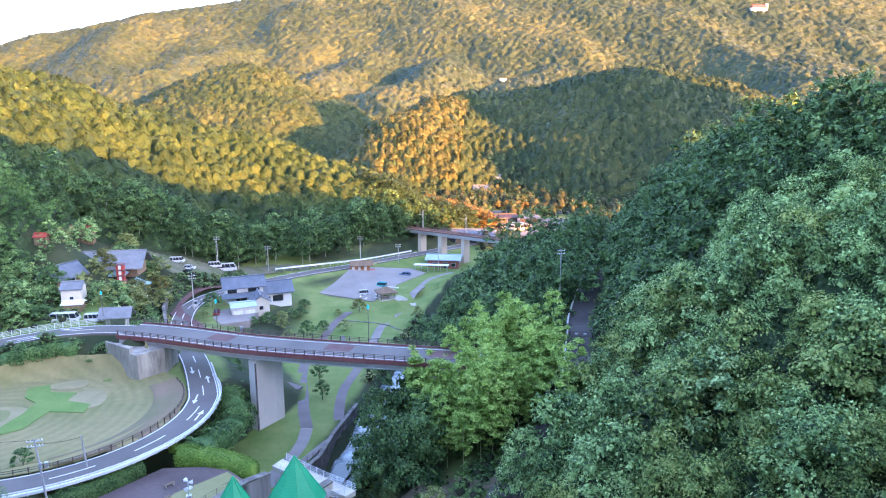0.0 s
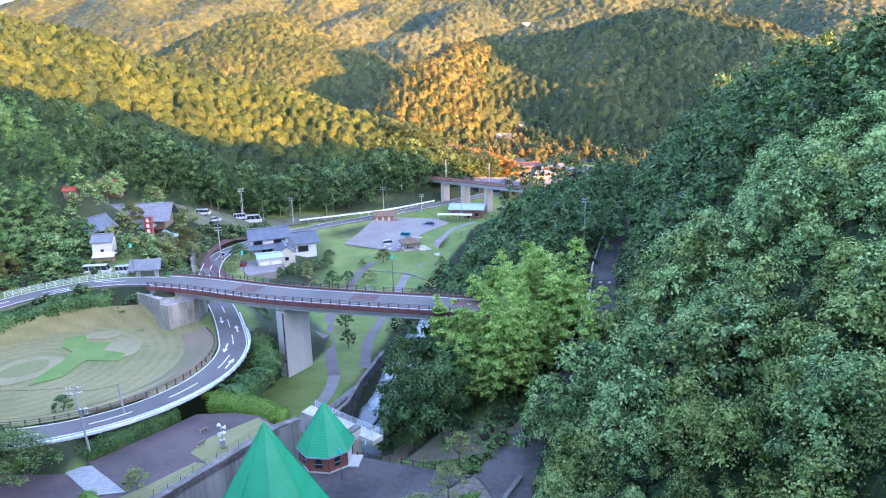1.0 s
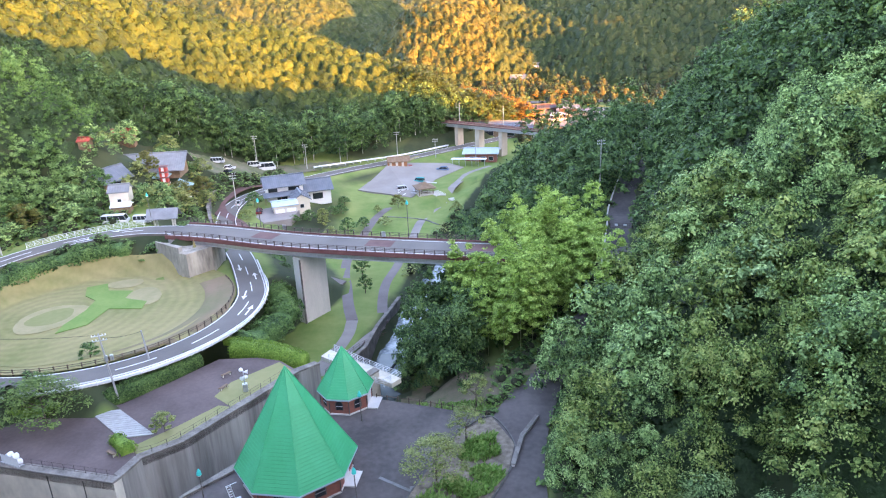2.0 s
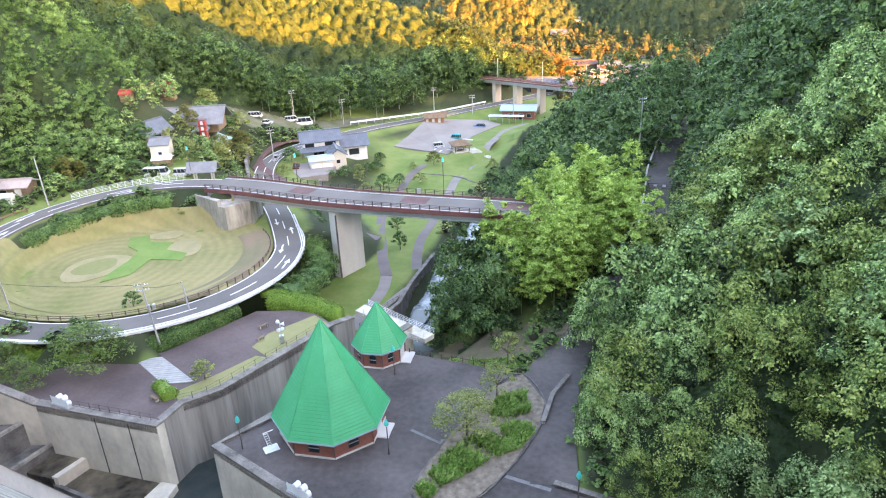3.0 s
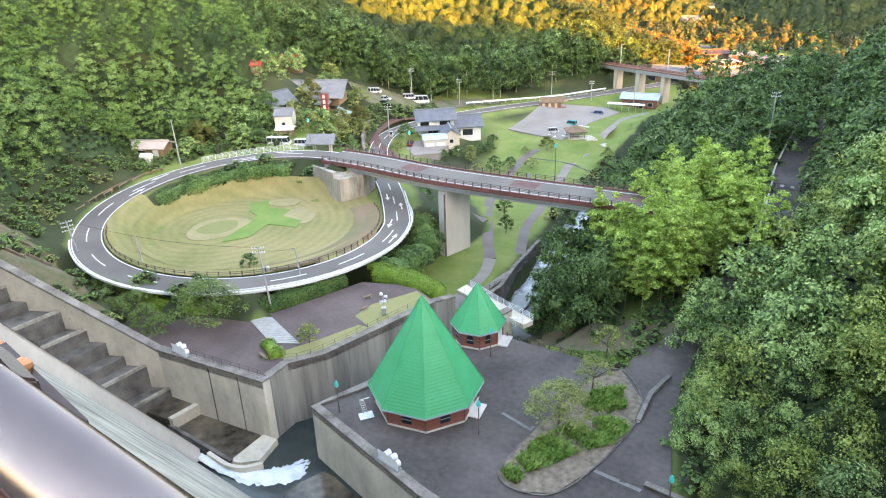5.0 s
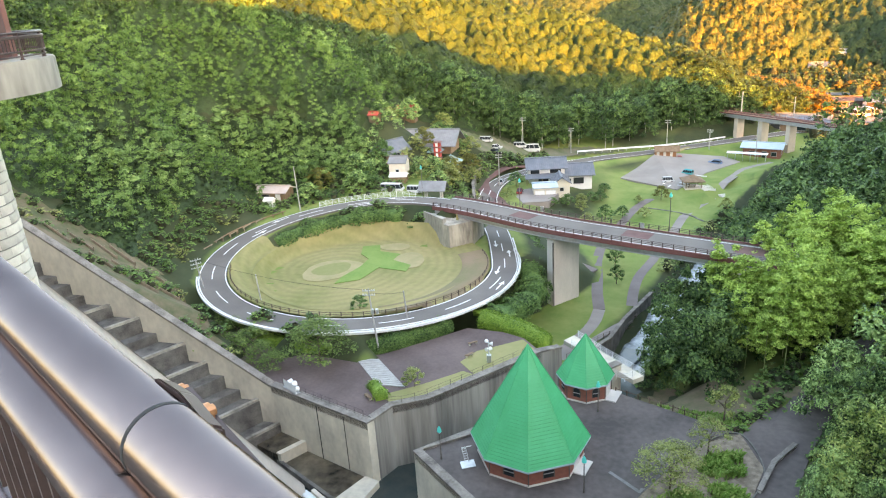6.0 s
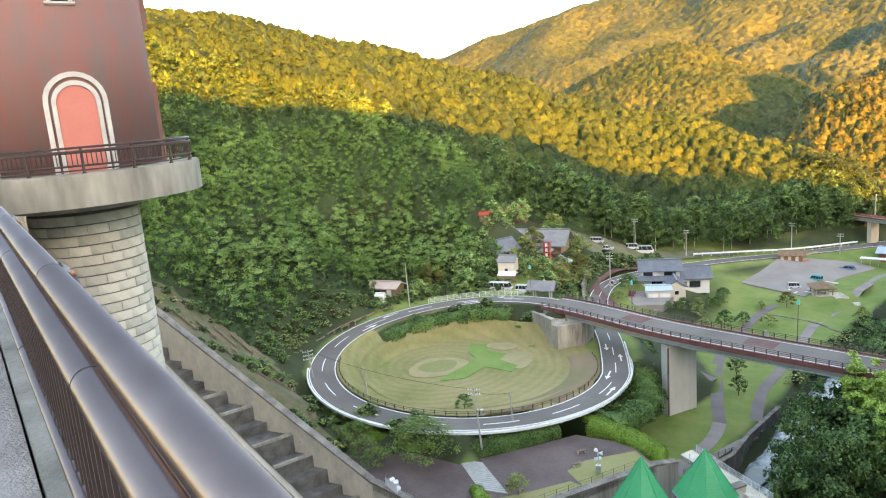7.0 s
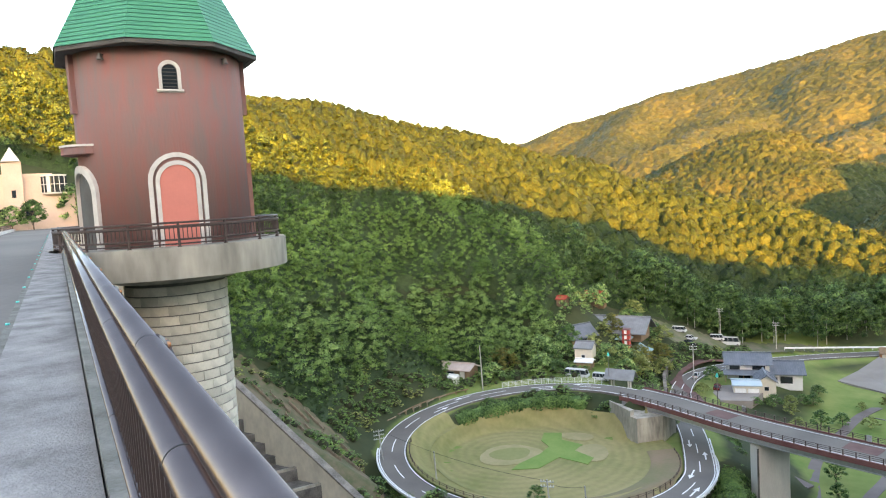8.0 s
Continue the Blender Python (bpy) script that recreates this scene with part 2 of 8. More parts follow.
FAR_SPURS = [[(-684, 1578, 230), (-654, 1350, 146), (-612, 1124, 86)], [(-225, 1786, 278), (-379, 1554, 203), (-444, 1307, 143), (-449, 1134, 110)], [(163, 1793, 277), (-28, 1560, 202), (-148, 1322, 141), (-205, 1162, 94)], [(426, 1625, 223), (248, 1398, 152), (136, 1172, 98)], [(362, 1682, 242), (464, 1426, 181), (521, 1169, 119), (529, 1021, 85)], [(-3, 1250, 126), (-71, 1078, 82)], [(598, 1484, 193), (648, 1184, 118)]]
LOOP_X, LOOP_Y, LOOP_R = -73.0, 113.5, 29.3


def sstep(v, a, b):
    t = np.clip((v - a) / (b - a), 0, 1)
    return t * t * (3 - 2 * t)


ROAD_PTS = [(20, 300, -1.0), (-14, 272, -1.6), (-33, 254, -1.4), (-52, 234, -0.4), (-66, 214, 0.4), (-72, 196, 1.0), (-69, 176, 1.6), (-60, 155, 2.4), (-52.5, 140, 2.9), (-47, 128, 3.1)]
YARD = [(-38, 66.5), (-32.7, 73.5), (-27.5, 82), (-22.5, 91), (-17.3, 89.4), (0.8, 84.2), (3.2, 90), (6.5, 94.5), (10.2, 92), (7.6, 80), (4.9, 64), (4.6, 62.2), (9, 60.2), (13.3, 58.2), (22, 54.4), (21, 40), (-2, 38), (-20, 55.0)]
TERRACE = [(-64.7, 71.6), (-45.6, 67.8), (-44.3, 72.6), (-40.2, 76), (-29.1, 94), (-33, 97.5), (-37, 98.6), (-43.3, 98.2), (-48.3, 91.4), (-53, 85.4), (-58, 82.6), (-69, 81.0), (-82, 84.5), (-93, 90), (-95, 84), (-80, 77)]
CHANNEL = [(-38, 66.5), (-32.7, 73.5), (-27.5, 82), (-22.5, 91), (-14, 103), (-19, 108), (-25.5, 100), (-29.1, 94), (-40.2, 76), (-44.3, 72.6), (-45.6, 67.8), (-64.7, 71.6), (-80, 70), (-60, 45), (-20, 33), (-10, 50), (-20, 55)]
STREAM = [(-24, 98), (-18.5, 112), (-17, 124), (-13, 150), (-4, 190), (12, 240), (36, 300)]
SIDE_ROAD = [(4.2, 62, 0.0), (4.8, 76, 0.05), (8.2, 90, 0.4), (14.5, 105, 1.1), (24, 122, 2.2), (30.9, 150, 5.0), (34, 164, 6.2), (46, 200, 11.0), (60, 232, 15.0)]


def inside(x, y, poly):
    r = np.zeros(np.shape(x), bool)
    for (x0, y0), (x1, y1) in zip(poly, poly[1:] + poly[:1]):
        if y0 != y1:
            r ^= ((y0 > y) != (y1 > y)) & (x < (x1 - x0) * (y - y0) / (y1 - y0) + x0)
    return r


def near_line(x, y, pts):
    """Distance to a line in plan, and the line's height there."""
    best, z = np.full(np.shape(x), 1e6), np.zeros(np.shape(x))
    for p, q in zip(pts, pts[1:]):
        dx, dy = q[0] - p[0], q[1] - p[1]
        t = np.clip(((x - p[0]) * dx + (y - p[1]) * dy) / (dx * dx + dy * dy), 0, 1)
        d = np.hypot(x - p[0] - t * dx, y - p[1] - t * dy)
        if len(p) > 2:
            z = np.where(d < best, p[2] + t * (q[2] - p[2]), z)
        best = np.minimum(best, d)
    return best, z


def loop_z(deg):
    """Height of the climbing loop road; deg runs from 60 down to -268."""
    return 3.2 + 6.9 * np.clip((60 - deg) / 325.0, 0, 1) ** 1.25


def ground(x, y):
    x, y = np.asarray(x, float), np.asarray(y, float)
    far = np.hypot(x, y)
    n = x * NX + y * NY
    s = x * UX + y * UY
    # valley floor: lawn by the stream, a shelf with the village on its left bank
    floor = -6.6 + 7.0 * sstep(-x, 36, 60) * sstep(y, 128, 160) + 0.05 * np.clip(-x - 66, 0, 60) + 2.4 * sstep(y, 185, 225) * (1 - sstep(-x, 36, 60))
    floor = floor + 3.0 * sstep(y, 280, 420)
    h = floor
    left = seg_ridge(x, y, RIDGE_LEFT, 0.60, 25) + 2.5 * wave(x, y, 60, 1)
    right = seg_ridge(x, y, RIDGE_RIGHT, 0.70, 12) + 2.0 * wave(x, y, 40, 2)
    for r in (left, right, seg_ridge(x, y, SHADE_HILL_EAST, 1.9, 5), seg_ridge(x, y, SHADE_HILL_FOOT, 1.9, 5), seg_ridge(x, y, SPUR, 0.8, 25) + 3 * wave(x, y, 70, 3), seg_ridge(x, y, HILL_R, 0.52, 40) + 4 * wave(x, y, 90, 4),
              seg_ridge(x, y, HILL_C, 0.5, 30) + 5 * wave(x, y, 110, 5)):
        h = np.where(r > h - 6, np.maximum(h, r) + 1.5 * np.exp(-((r - h) / 4.0) ** 2) * sstep(far, 120, 300), h)
    big = np.maximum(seg_ridge(x, y, MOUNTAIN, 0.5, 60), np.where(y > 600, 0.075 * (far - 640), -1e3))
    for sp in FAR_SPURS:
        big = np.maximum(big, seg_ridge(x, y, sp, 0.52, 30))
    fold = sstep(near_line(x, y, MOUNTAIN)[0], 20, 220) * sstep(y, 700, 1000)
    big = big + (9 * wave(x + 0.35 * y, 0.45 * y, 300, 6) + 4 * wave(x + 0.2 * y, 0.6 * y, 120, 7)) * fold
    h = np.maximum(h, big)
    # the loop: a level field, the climbing road round it, banks outside
    dl = np.hypot(x - LOOP_X, y - LOOP_Y)
    ang = np.degrees(np.arctan2(y - LOOP_Y, x - LOOP_X)) % 360
    zr = loop_z(np.where(ang > 66, ang - 360, ang)) - 0.12
    shelf = sstep(ang, 60, 75) * (1 - sstep(ang, 150, 175))
    out = np.clip(h, zr - (dl - 33.2) * 0.55, zr + np.maximum(dl - 33.6, 0) * (0.8 - 0.72 * shelf) + 0.9 * np.maximum(dl - 58, 0) * shelf)
    field = 3.1 + (zr - 3.1) * sstep(dl, 20.5, 25.8)
    h = np.where(dl < 33.4, field, np.where(dl < 130, np.where(dl < 62, out, np.minimum(h, out)), h))
    # the low road to the village
    d, z = near_line(x, y, ROAD_PTS)
    h = np.where(dl > 31, np.clip(h, z - 0.12 - np.maximum(d - 4.2, 0) * 0.5, z - 0.12 + np.maximum(d - 4.2, 0) * 0.9), h)
    # the bank under the bridge's left end
    d, z = near_line(x, y, [(-84, 142.2, 9.9), (-63, 138.0, 9.9)])
    h = np.where((dl > 24) & (d < 16) & (x < -60), np.maximum(h, z - np.maximum(d - 4.5, 0) * 0.8), h)
    # the road up the right bank
    d, z = near_line(x, y, SIDE_ROAD)
    h = np.where(d < 150, np.minimum(h, z - 0.12 + np.maximum(d - 3.4, 0) * (0.66 + 0.64 * sstep(y, 62, 118))), h)
    # the foot of the wood beside the yard
    h = np.where((x > 0) & (y < 110) & (n > 8), np.minimum(h, 0.4 + 0.9 * np.maximum(y - 62.6 + 0.44 * (x - 4.2), 0) + 2.5 * np.maximum(x - 30, 0)), h)
    h = np.where(d < 30, np.maximum(h, z - 0.12 - np.maximum(d - 3.2, 0) * 0.75), h)
    xr = np.interp(y, [p[1] for p in SIDE_ROAD], [p[0] for p in SIDE_ROAD])
    h = np.where((x < xr) & (d < 60) & (y > 60) & (y < 232), np.minimum(h, np.maximum(z - 0.12 - np.maximum(d - 3.6, 0) * 0.3, -6.4)), h)
    # stream bed, channel, yard and terrace
    d, z = near_line(x, y, STREAM)
    h = np.where(d < 6.5, np.minimum(h, -9.6 + 1.5 * np.maximum(d - 3.0, 0)), h)
    h = np.where(inside(x, y, YARD), np.where(near_line(x, y, YARD[-1:] + YARD[:4])[0] < 4.5, -10.5, -0.5), h)
    h = np.where(inside(x, y, TERRACE), np.where(near_line(x, y, TERRACE[:5])[0] < 4.0, -10.5, 1.6), h)
    h = np.where(inside(x, y, CHANNEL), -10.5, h)
    h = np.where((n > 1) & (s > 60) & (s < 158) & (n < 43.4 - 0.555 * (s - 86.2) + 1.5), np.minimum(h, 54 - n / 0.70 - 3), h)
    h = np.where((n > -9) & (n <= 3) & (s < 152) & (s > -60), np.minimum(h, 38), h)
    return h


def build_ground():
    def axis(lo, hi, mid, fine, m):
        t = np.linspace(-1, 1, m)
        k = 5.2
        w = np.sinh(t * k) / np.sinh(k)
        lin = fine * t * m / 2
        v = np.where(w < 0, lin + w * (mid - lo - fine * m / 2), lin + w * (hi - mid - fine * m / 2))
        return v + mid
    xs, ys = axis(-2200, 2200, -40, 2.4, 291), axis(-900, 2600, 130, 2.4, 291)
    gx, gy = np.meshgrid(xs, ys)
    v = np.stack([gx, gy, ground(gx, gy)], -1).reshape(-1, 3)
    i = np.arange(len(ys) - 1)[:, None] * len(xs) + np.arange(len(xs) - 1)[None]
    f = np.stack([i, i + 1, i + 1 + len(xs), i + len(xs)], -1).reshape(-1, 4)
    ob = bulk("ground", v, f, M_GROUND, "grassy valley floor between wooded mountain slopes", "ground", "structure", smooth=True)
    return ob


def ground_material():
    """Lawn on the flat valley floor, leaf litter on the slopes."""
    m = bpy.data.materials.new("valley ground")
    m.use_nodes = True
    nt = m.node_tree
    b = nt.nodes["Principled BSDF"]
    b.inputs["Roughness"].default_value = 0.95
    geo = nt.nodes.new("ShaderNodeNewGeometry")
    sep = nt.nodes.new("ShaderNodeSeparateXYZ")
    nt.links.new(geo.outputs["Normal"], sep.inputs[0])
    flat = nt.nodes.new("ShaderNodeMapRange")
    flat.inputs["From Min"].default_value, flat.inputs["From Max"].default_value = 0.93, 0.975
    nt.links.new(sep.outputs[2], flat.inputs[0])
    tc = nt.nodes.new("ShaderNodeTexCoord")

    def two(c1, c2, s):
        n = nt.nodes.new("ShaderNodeTexNoise")
        n.inputs["Scale"].default_value, n.inputs["Detail"].default_value = s, 8
        n.inputs["Roughness"].default_value = 0.65
        nt.links.new(tc.outputs["Object"], n.inputs["Vector"])
        r = nt.nodes.new("ShaderNodeValToRGB")
        r.color_ramp.elements[0].color, r.color_ramp.elements[1].color = (*c1, 1), (*c2, 1)
        r.color_ramp.elements[0].position, r.color_ramp.elements[1].position = 0.35, 0.68
        nt.links.new(n.outputs[0], r.inputs[0])
        return r.outputs[0]
    mx = nt.nodes.new("ShaderNodeMix")
    mx.data_type = "RGBA"
    nt.links.new(flat.outputs[0], mx.inputs[0])
    nt.links.new(two((0.020, 0.036, 0.011), (0.050, 0.058, 0.022), 0.12), mx.inputs[6])
    nt.links.new(two((0.105, 0.17, 0.03), (0.205, 0.235, 0.066), 0.12), mx.inputs[7])
    nt.links.new(mx.outputs[2], b.inputs["Base Color"])
    return m


M_GROUND = ground_material()
ground_sheet = build_ground()


# ---- foliage ----
def scatter(seed, x0, x1, y0, y1, gap, keep):
    """Jittered grid points for which keep(x, y) holds."""
    rs = np.random.RandomState(seed)
    gx, gy = np.meshgrid(np.arange(x0, x1, gap), np.arange(y0, y1, gap))
    p = np.stack([gx.ravel(), gy.ravel()], 1) + rs.uniform(-0.42, 0.42, (gx.size, 2)) * gap
    return p[keep(p[:, 0], p[:, 1])]


def tree_sizes(n, w, h, seed, spread=0.22):
    rs = np.random.RandomState(seed)
    k = 1 + rs.uniform(-spread, spread, n)
    return np.stack([w * k * (1 + rs.uniform(-0.1, 0.1, n)), h * k], 1)


SIDE_Y, SIDE_X = [p[1] for p in SIDE_ROAD], [p[0] for p in SIDE_ROAD]


def in_view(x, y, lo=-80, hi=42):
    a = np.degrees(np.arctan2(x, y))
    return (a > lo) & (a < hi) & (y > -20)


def faces_dam(x, y, lift=11.0):
    """Slopes turned to the dam, not hidden behind a ridge."""
    z = ground(x, y) + lift
    ok = np.ones(np.shape(x), bool)
    for t in np.linspace(0.25, 0.985, 44):
        ok &= ground(x * t, y * t) < EYE_Z + (z - EYE_Z) * t + 4.0
    return ok


# ---- more materials ----
M_COPING = mat("dark stained coping", (0.27, 0.24, 0.21), (0.10, 0.085, 0.075), 0.5, 0.95, fine=4, bump=0.4)
M_POOL = mat("wet sandy pool bed", (0.018, 0.016, 0.014), (0.17, 0.14, 0.10), 0.22, 0.16, fine=0.9, bump=0.15)
M_STEEL = mat("bronze satin railing tube", (0.235, 0.192, 0.183), (0.175, 0.141, 0.136), 3.0, 0.24, metal=0.9, fine=40, stretch=(1, 1, 1))
M_LOT = mat("sun-bleached lot asphalt", (0.225, 0.195, 0.175), (0.29, 0.255, 0.23), 0.15, 0.92, fine=5)
M_POST = mat("dark brown railing post", (0.055, 0.035, 0.032), (0.085, 0.055, 0.05), 6.0, 0.5, metal=0.2)
M_COPPER = mat("copper bolt cap", (0.62, 0.30, 0.15), (0.50, 0.22, 0.10), 20.0, 0.4, metal=0.6)
M_WALK = mat("pale walkway concrete", (0.36, 0.335, 0.33), (0.15, 0.138, 0.135), 1.6, 0.92, fine=26, bump=0.6, bump_scale=45)
M_KERB = mat("stained kerb concrete", (0.22, 0.21, 0.19), (0.11, 0.105, 0.09), 2.5, 0.95, fine=25, bump=0.4, bump_scale=30)
M_TRIM = mat("off-white trim", (0.62, 0.58, 0.54), (0.50, 0.46, 0.43), 2.0, 0.7)
M_CORAL = mat("coral door panel", (0.62, 0.20, 0.155), (0.56, 0.18, 0.14), 0.8, 0.6)
M_JOINT = mat("dark mortar", (0.22, 0.21, 0.19), (0.16, 0.15, 0.14), 2.0, 0.95)
M_GLASS = mat("dark window glass", (0.02, 0.025, 0.03), (0.03, 0.035, 0.04), 1.0, 0.06)
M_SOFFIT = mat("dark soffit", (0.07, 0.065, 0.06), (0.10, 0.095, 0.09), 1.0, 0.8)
M_TEAL = mat("turquoise enamel", (0.02, 0.52, 0.46), (0.03, 0.58, 0.52), 3.0, 0.35)
M_LAMPPOLE = mat("brown lamp pole", (0.10, 0.085, 0.075), (0.14, 0.12, 0.105), 2.0, 0.55)
M_POLE = mat("concrete utility pole", (0.40, 0.39, 0.37), (0.30, 0.29, 0.28), 1.0, 0.85)
M_WHITEPAINT = mat("white paint", (0.78, 0.78, 0.78), (0.66, 0.67, 0.68), 1.0, 0.6)
M_GALV = mat("galvanised steel", (0.55, 0.56, 0.57), (0.42, 0.43, 0.44), 2.0, 0.4, metal=0.7)
M_FENCE = mat("brown timber fence", (0.085, 0.055, 0.04), (0.13, 0.09, 0.065), 1.5, 0.85)
M_PATH = mat("mauve park path", (0.145, 0.115, 0.11), (0.20, 0.165, 0.155), 0.25, 0.9, fine=5)
M_GRATE = mat("worn drain grating", (0.20, 0.19, 0.185), (0.13, 0.125, 0.12), 1.5, 0.7, metal=0.2)
M_PATH_L = mat("pale park path", (0.27, 0.235, 0.215), (0.20, 0.172, 0.16), 0.25, 0.9, fine=5)
M_RUSTROAD = mat("dark red pavement", (0.12, 0.06, 0.055), (0.16, 0.09, 0.08), 0.4, 0.9, fine=4)
M_TILE_D = mat("dark roof tile", (0.105, 0.12, 0.145), (0.155, 0.17, 0.20), 0.6, 0.45)
M_TILE_G = mat("grey roof tile", (0.16, 0.165, 0.175), (0.23, 0.235, 0.25), 0.6, 0.5)
M_ROOF_BL = mat("pale blue metal roof", (0.34, 0.43, 0.50), (0.42, 0.50, 0.56), 0.5, 0.4)
M_ROOF_T = mat("blue-green copper roof", (0.16, 0.27, 0.29), (0.22, 0.33, 0.34), 0.8, 0.6)
M_ROOF_R = mat("red metal roof", (0.42, 0.07, 0.05), (0.34, 0.06, 0.045), 0.6, 0.5)
M_ROOF_P = mat("pale pinkish metal roof", (0.46, 0.38, 0.34), (0.38, 0.31, 0.28), 0.6, 0.5)
M_PLASTER = mat("cream plaster", (0.66, 0.60, 0.50), (0.56, 0.51, 0.43), 0.5, 0.85)
M_PLASTER_W = mat("white plaster", (0.72, 0.71, 0.69), (0.62, 0.61, 0.60), 0.5, 0.85)
M_PINK = mat("pink plaster", (0.60, 0.45, 0.37), (0.52, 0.385, 0.315), 0.4, 0.85)
M_WOOD = mat("weathered wood", (0.16, 0.10, 0.06), (0.24, 0.16, 0.10), 1.2, 0.85)
M_REDPAINT = mat("vermilion paint", (0.50, 0.06, 0.04), (0.42, 0.05, 0.04), 1.5, 0.6)
M_FOAM = mat("white water", (0.80, 0.84, 0.86), (0.50, 0.58, 0.62), 0.5, 0.5, fine=3, bump=0.8, bump_scale=2)
M_SLOPE = mat("dry bare slope", (0.165, 0.120, 0.075), (0.058, 0.078, 0.028), 0.3, 0.95, fine=1.5, bump=0.5)
M_FIELD = mat("mown dry turf", (0.19, 0.20, 0.07), (0.28, 0.25, 0.115), 0.08, 0.95, fine=0.9)
M_FIELD_G = mat("green turf", (0.125, 0.215, 0.045), (0.18, 0.255, 0.065), 0.25, 0.95, fine=2)
M_FIELD_T = mat("bare tan turf", (0.33, 0.275, 0.15), (0.25, 0.225, 0.11), 0.3, 0.95, fine=2)
M_DIRT = mat("brown bank", (0.24, 0.17, 0.11), (0.16, 0.15, 0.07), 0.15, 0.95, fine=2)
M_TYRE = mat("tyre rubber", (0.02, 0.02, 0.02), (0.03, 0.03, 0.03), 3.0, 0.9)
M_RIM = mat("wheel rim", (0.45, 0.45, 0.46), (0.35, 0.35, 0.36), 4.0, 0.35, metal=0.8)
M_LENS = mat("pale lamp glass", (0.72, 0.74, 0.74), (0.62, 0.64, 0.66), 4.0, 0.2)
L_HILL = leaf_mat("hillside evergreen foliage", (0.015, 0.035, 0.010), (0.052, 0.100, 0.028), (0.128, 0.198, 0.056), 0.11, 0.15, 0.25, 1.5, 0.5)
L_SLOPE = leaf_mat("fresh green hillside foliage", (0.040, 0.084, 0.021), (0.118, 0.212, 0.054), (0.24, 0.36, 0.098), 0.11, 0.2, 0.2, 1.5, 0.5)
L_PALE = leaf_mat("pale green hillside foliage", (0.060, 0.112, 0.032), (0.165, 0.275, 0.080), (0.29, 0.41, 0.145), 0.14, 0.25, 0.3)
L_HEDGE = leaf_mat("clipped hedge foliage", (0.09, 0.17, 0.022), (0.17, 0.29, 0.04), (0.27, 0.40, 0.07), 0.3)
L_EDGE = leaf_mat("wood edge foliage", (0.016, 0.038, 0.013), (0.064, 0.128, 0.040), (0.17, 0.27, 0.078), 0.2)
L_SHRUB = leaf_mat("dark shrub foliage", (0.026, 0.060, 0.018), (0.088, 0.168, 0.048), (0.185, 0.295, 0.085), 0.25)
L_TERRACE = leaf_mat("fresh garden foliage", (0.045, 0.085, 0.020), (0.13, 0.205, 0.052), (0.25, 0.34, 0.10), 0.3)
M_STREAM = mat("rippling stream", (0.10, 0.13, 0.14), (0.42, 0.47, 0.50), 0.6, 0.2, fine=2.5, bump=0.6, bump_scale=3)
L_OLIVE = leaf_mat("olive foliage", (0.10, 0.13, 0.032), (0.22, 0.26, 0.075), (0.36, 0.38, 0.13), 0.3)
# Patches some 170 m wide stand in for sunlit and shaded mountain spurs.
L_MOUNTAIN = leaf_mat("mountain forest foliage", (0.014, 0.027, 0.013), (0.034, 0.048, 0.018), (0.072, 0.078, 0.026), 0.006, 0.05, 0.16, 0.12, 0.3)
# Very dark leaves: shade under crowns and on valley trees, put into the colour.
L_SHADE = leaf_mat("shade-coloured foliage", (0.015, 0.03, 0.01), (0.03, 0.055, 0.018), (0.05, 0.085, 0.03), 0.5, 0.05, 0.0)
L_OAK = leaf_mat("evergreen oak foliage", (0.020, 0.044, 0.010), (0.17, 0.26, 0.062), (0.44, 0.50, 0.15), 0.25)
L_YELLOW = leaf_mat("yellowing foliage", (0.08, 0.088, 0.02), (0.13, 0.132, 0.028), (0.21, 0.18, 0.044), 0.2)
# The orange of the low sun is put into these leaves.
L_AUTUMN = leaf_mat("autumn foliage with the sun's orange", (0.10, 0.060, 0.012), (0.20, 0.125, 0.022), (0.30, 0.20, 0.04), 0.12)
L_GRASS = leaf_mat("long grass blades", (0.11, 0.22, 0.04), (0.19, 0.35, 0.075), (0.33, 0.44, 0.14), 0.4)


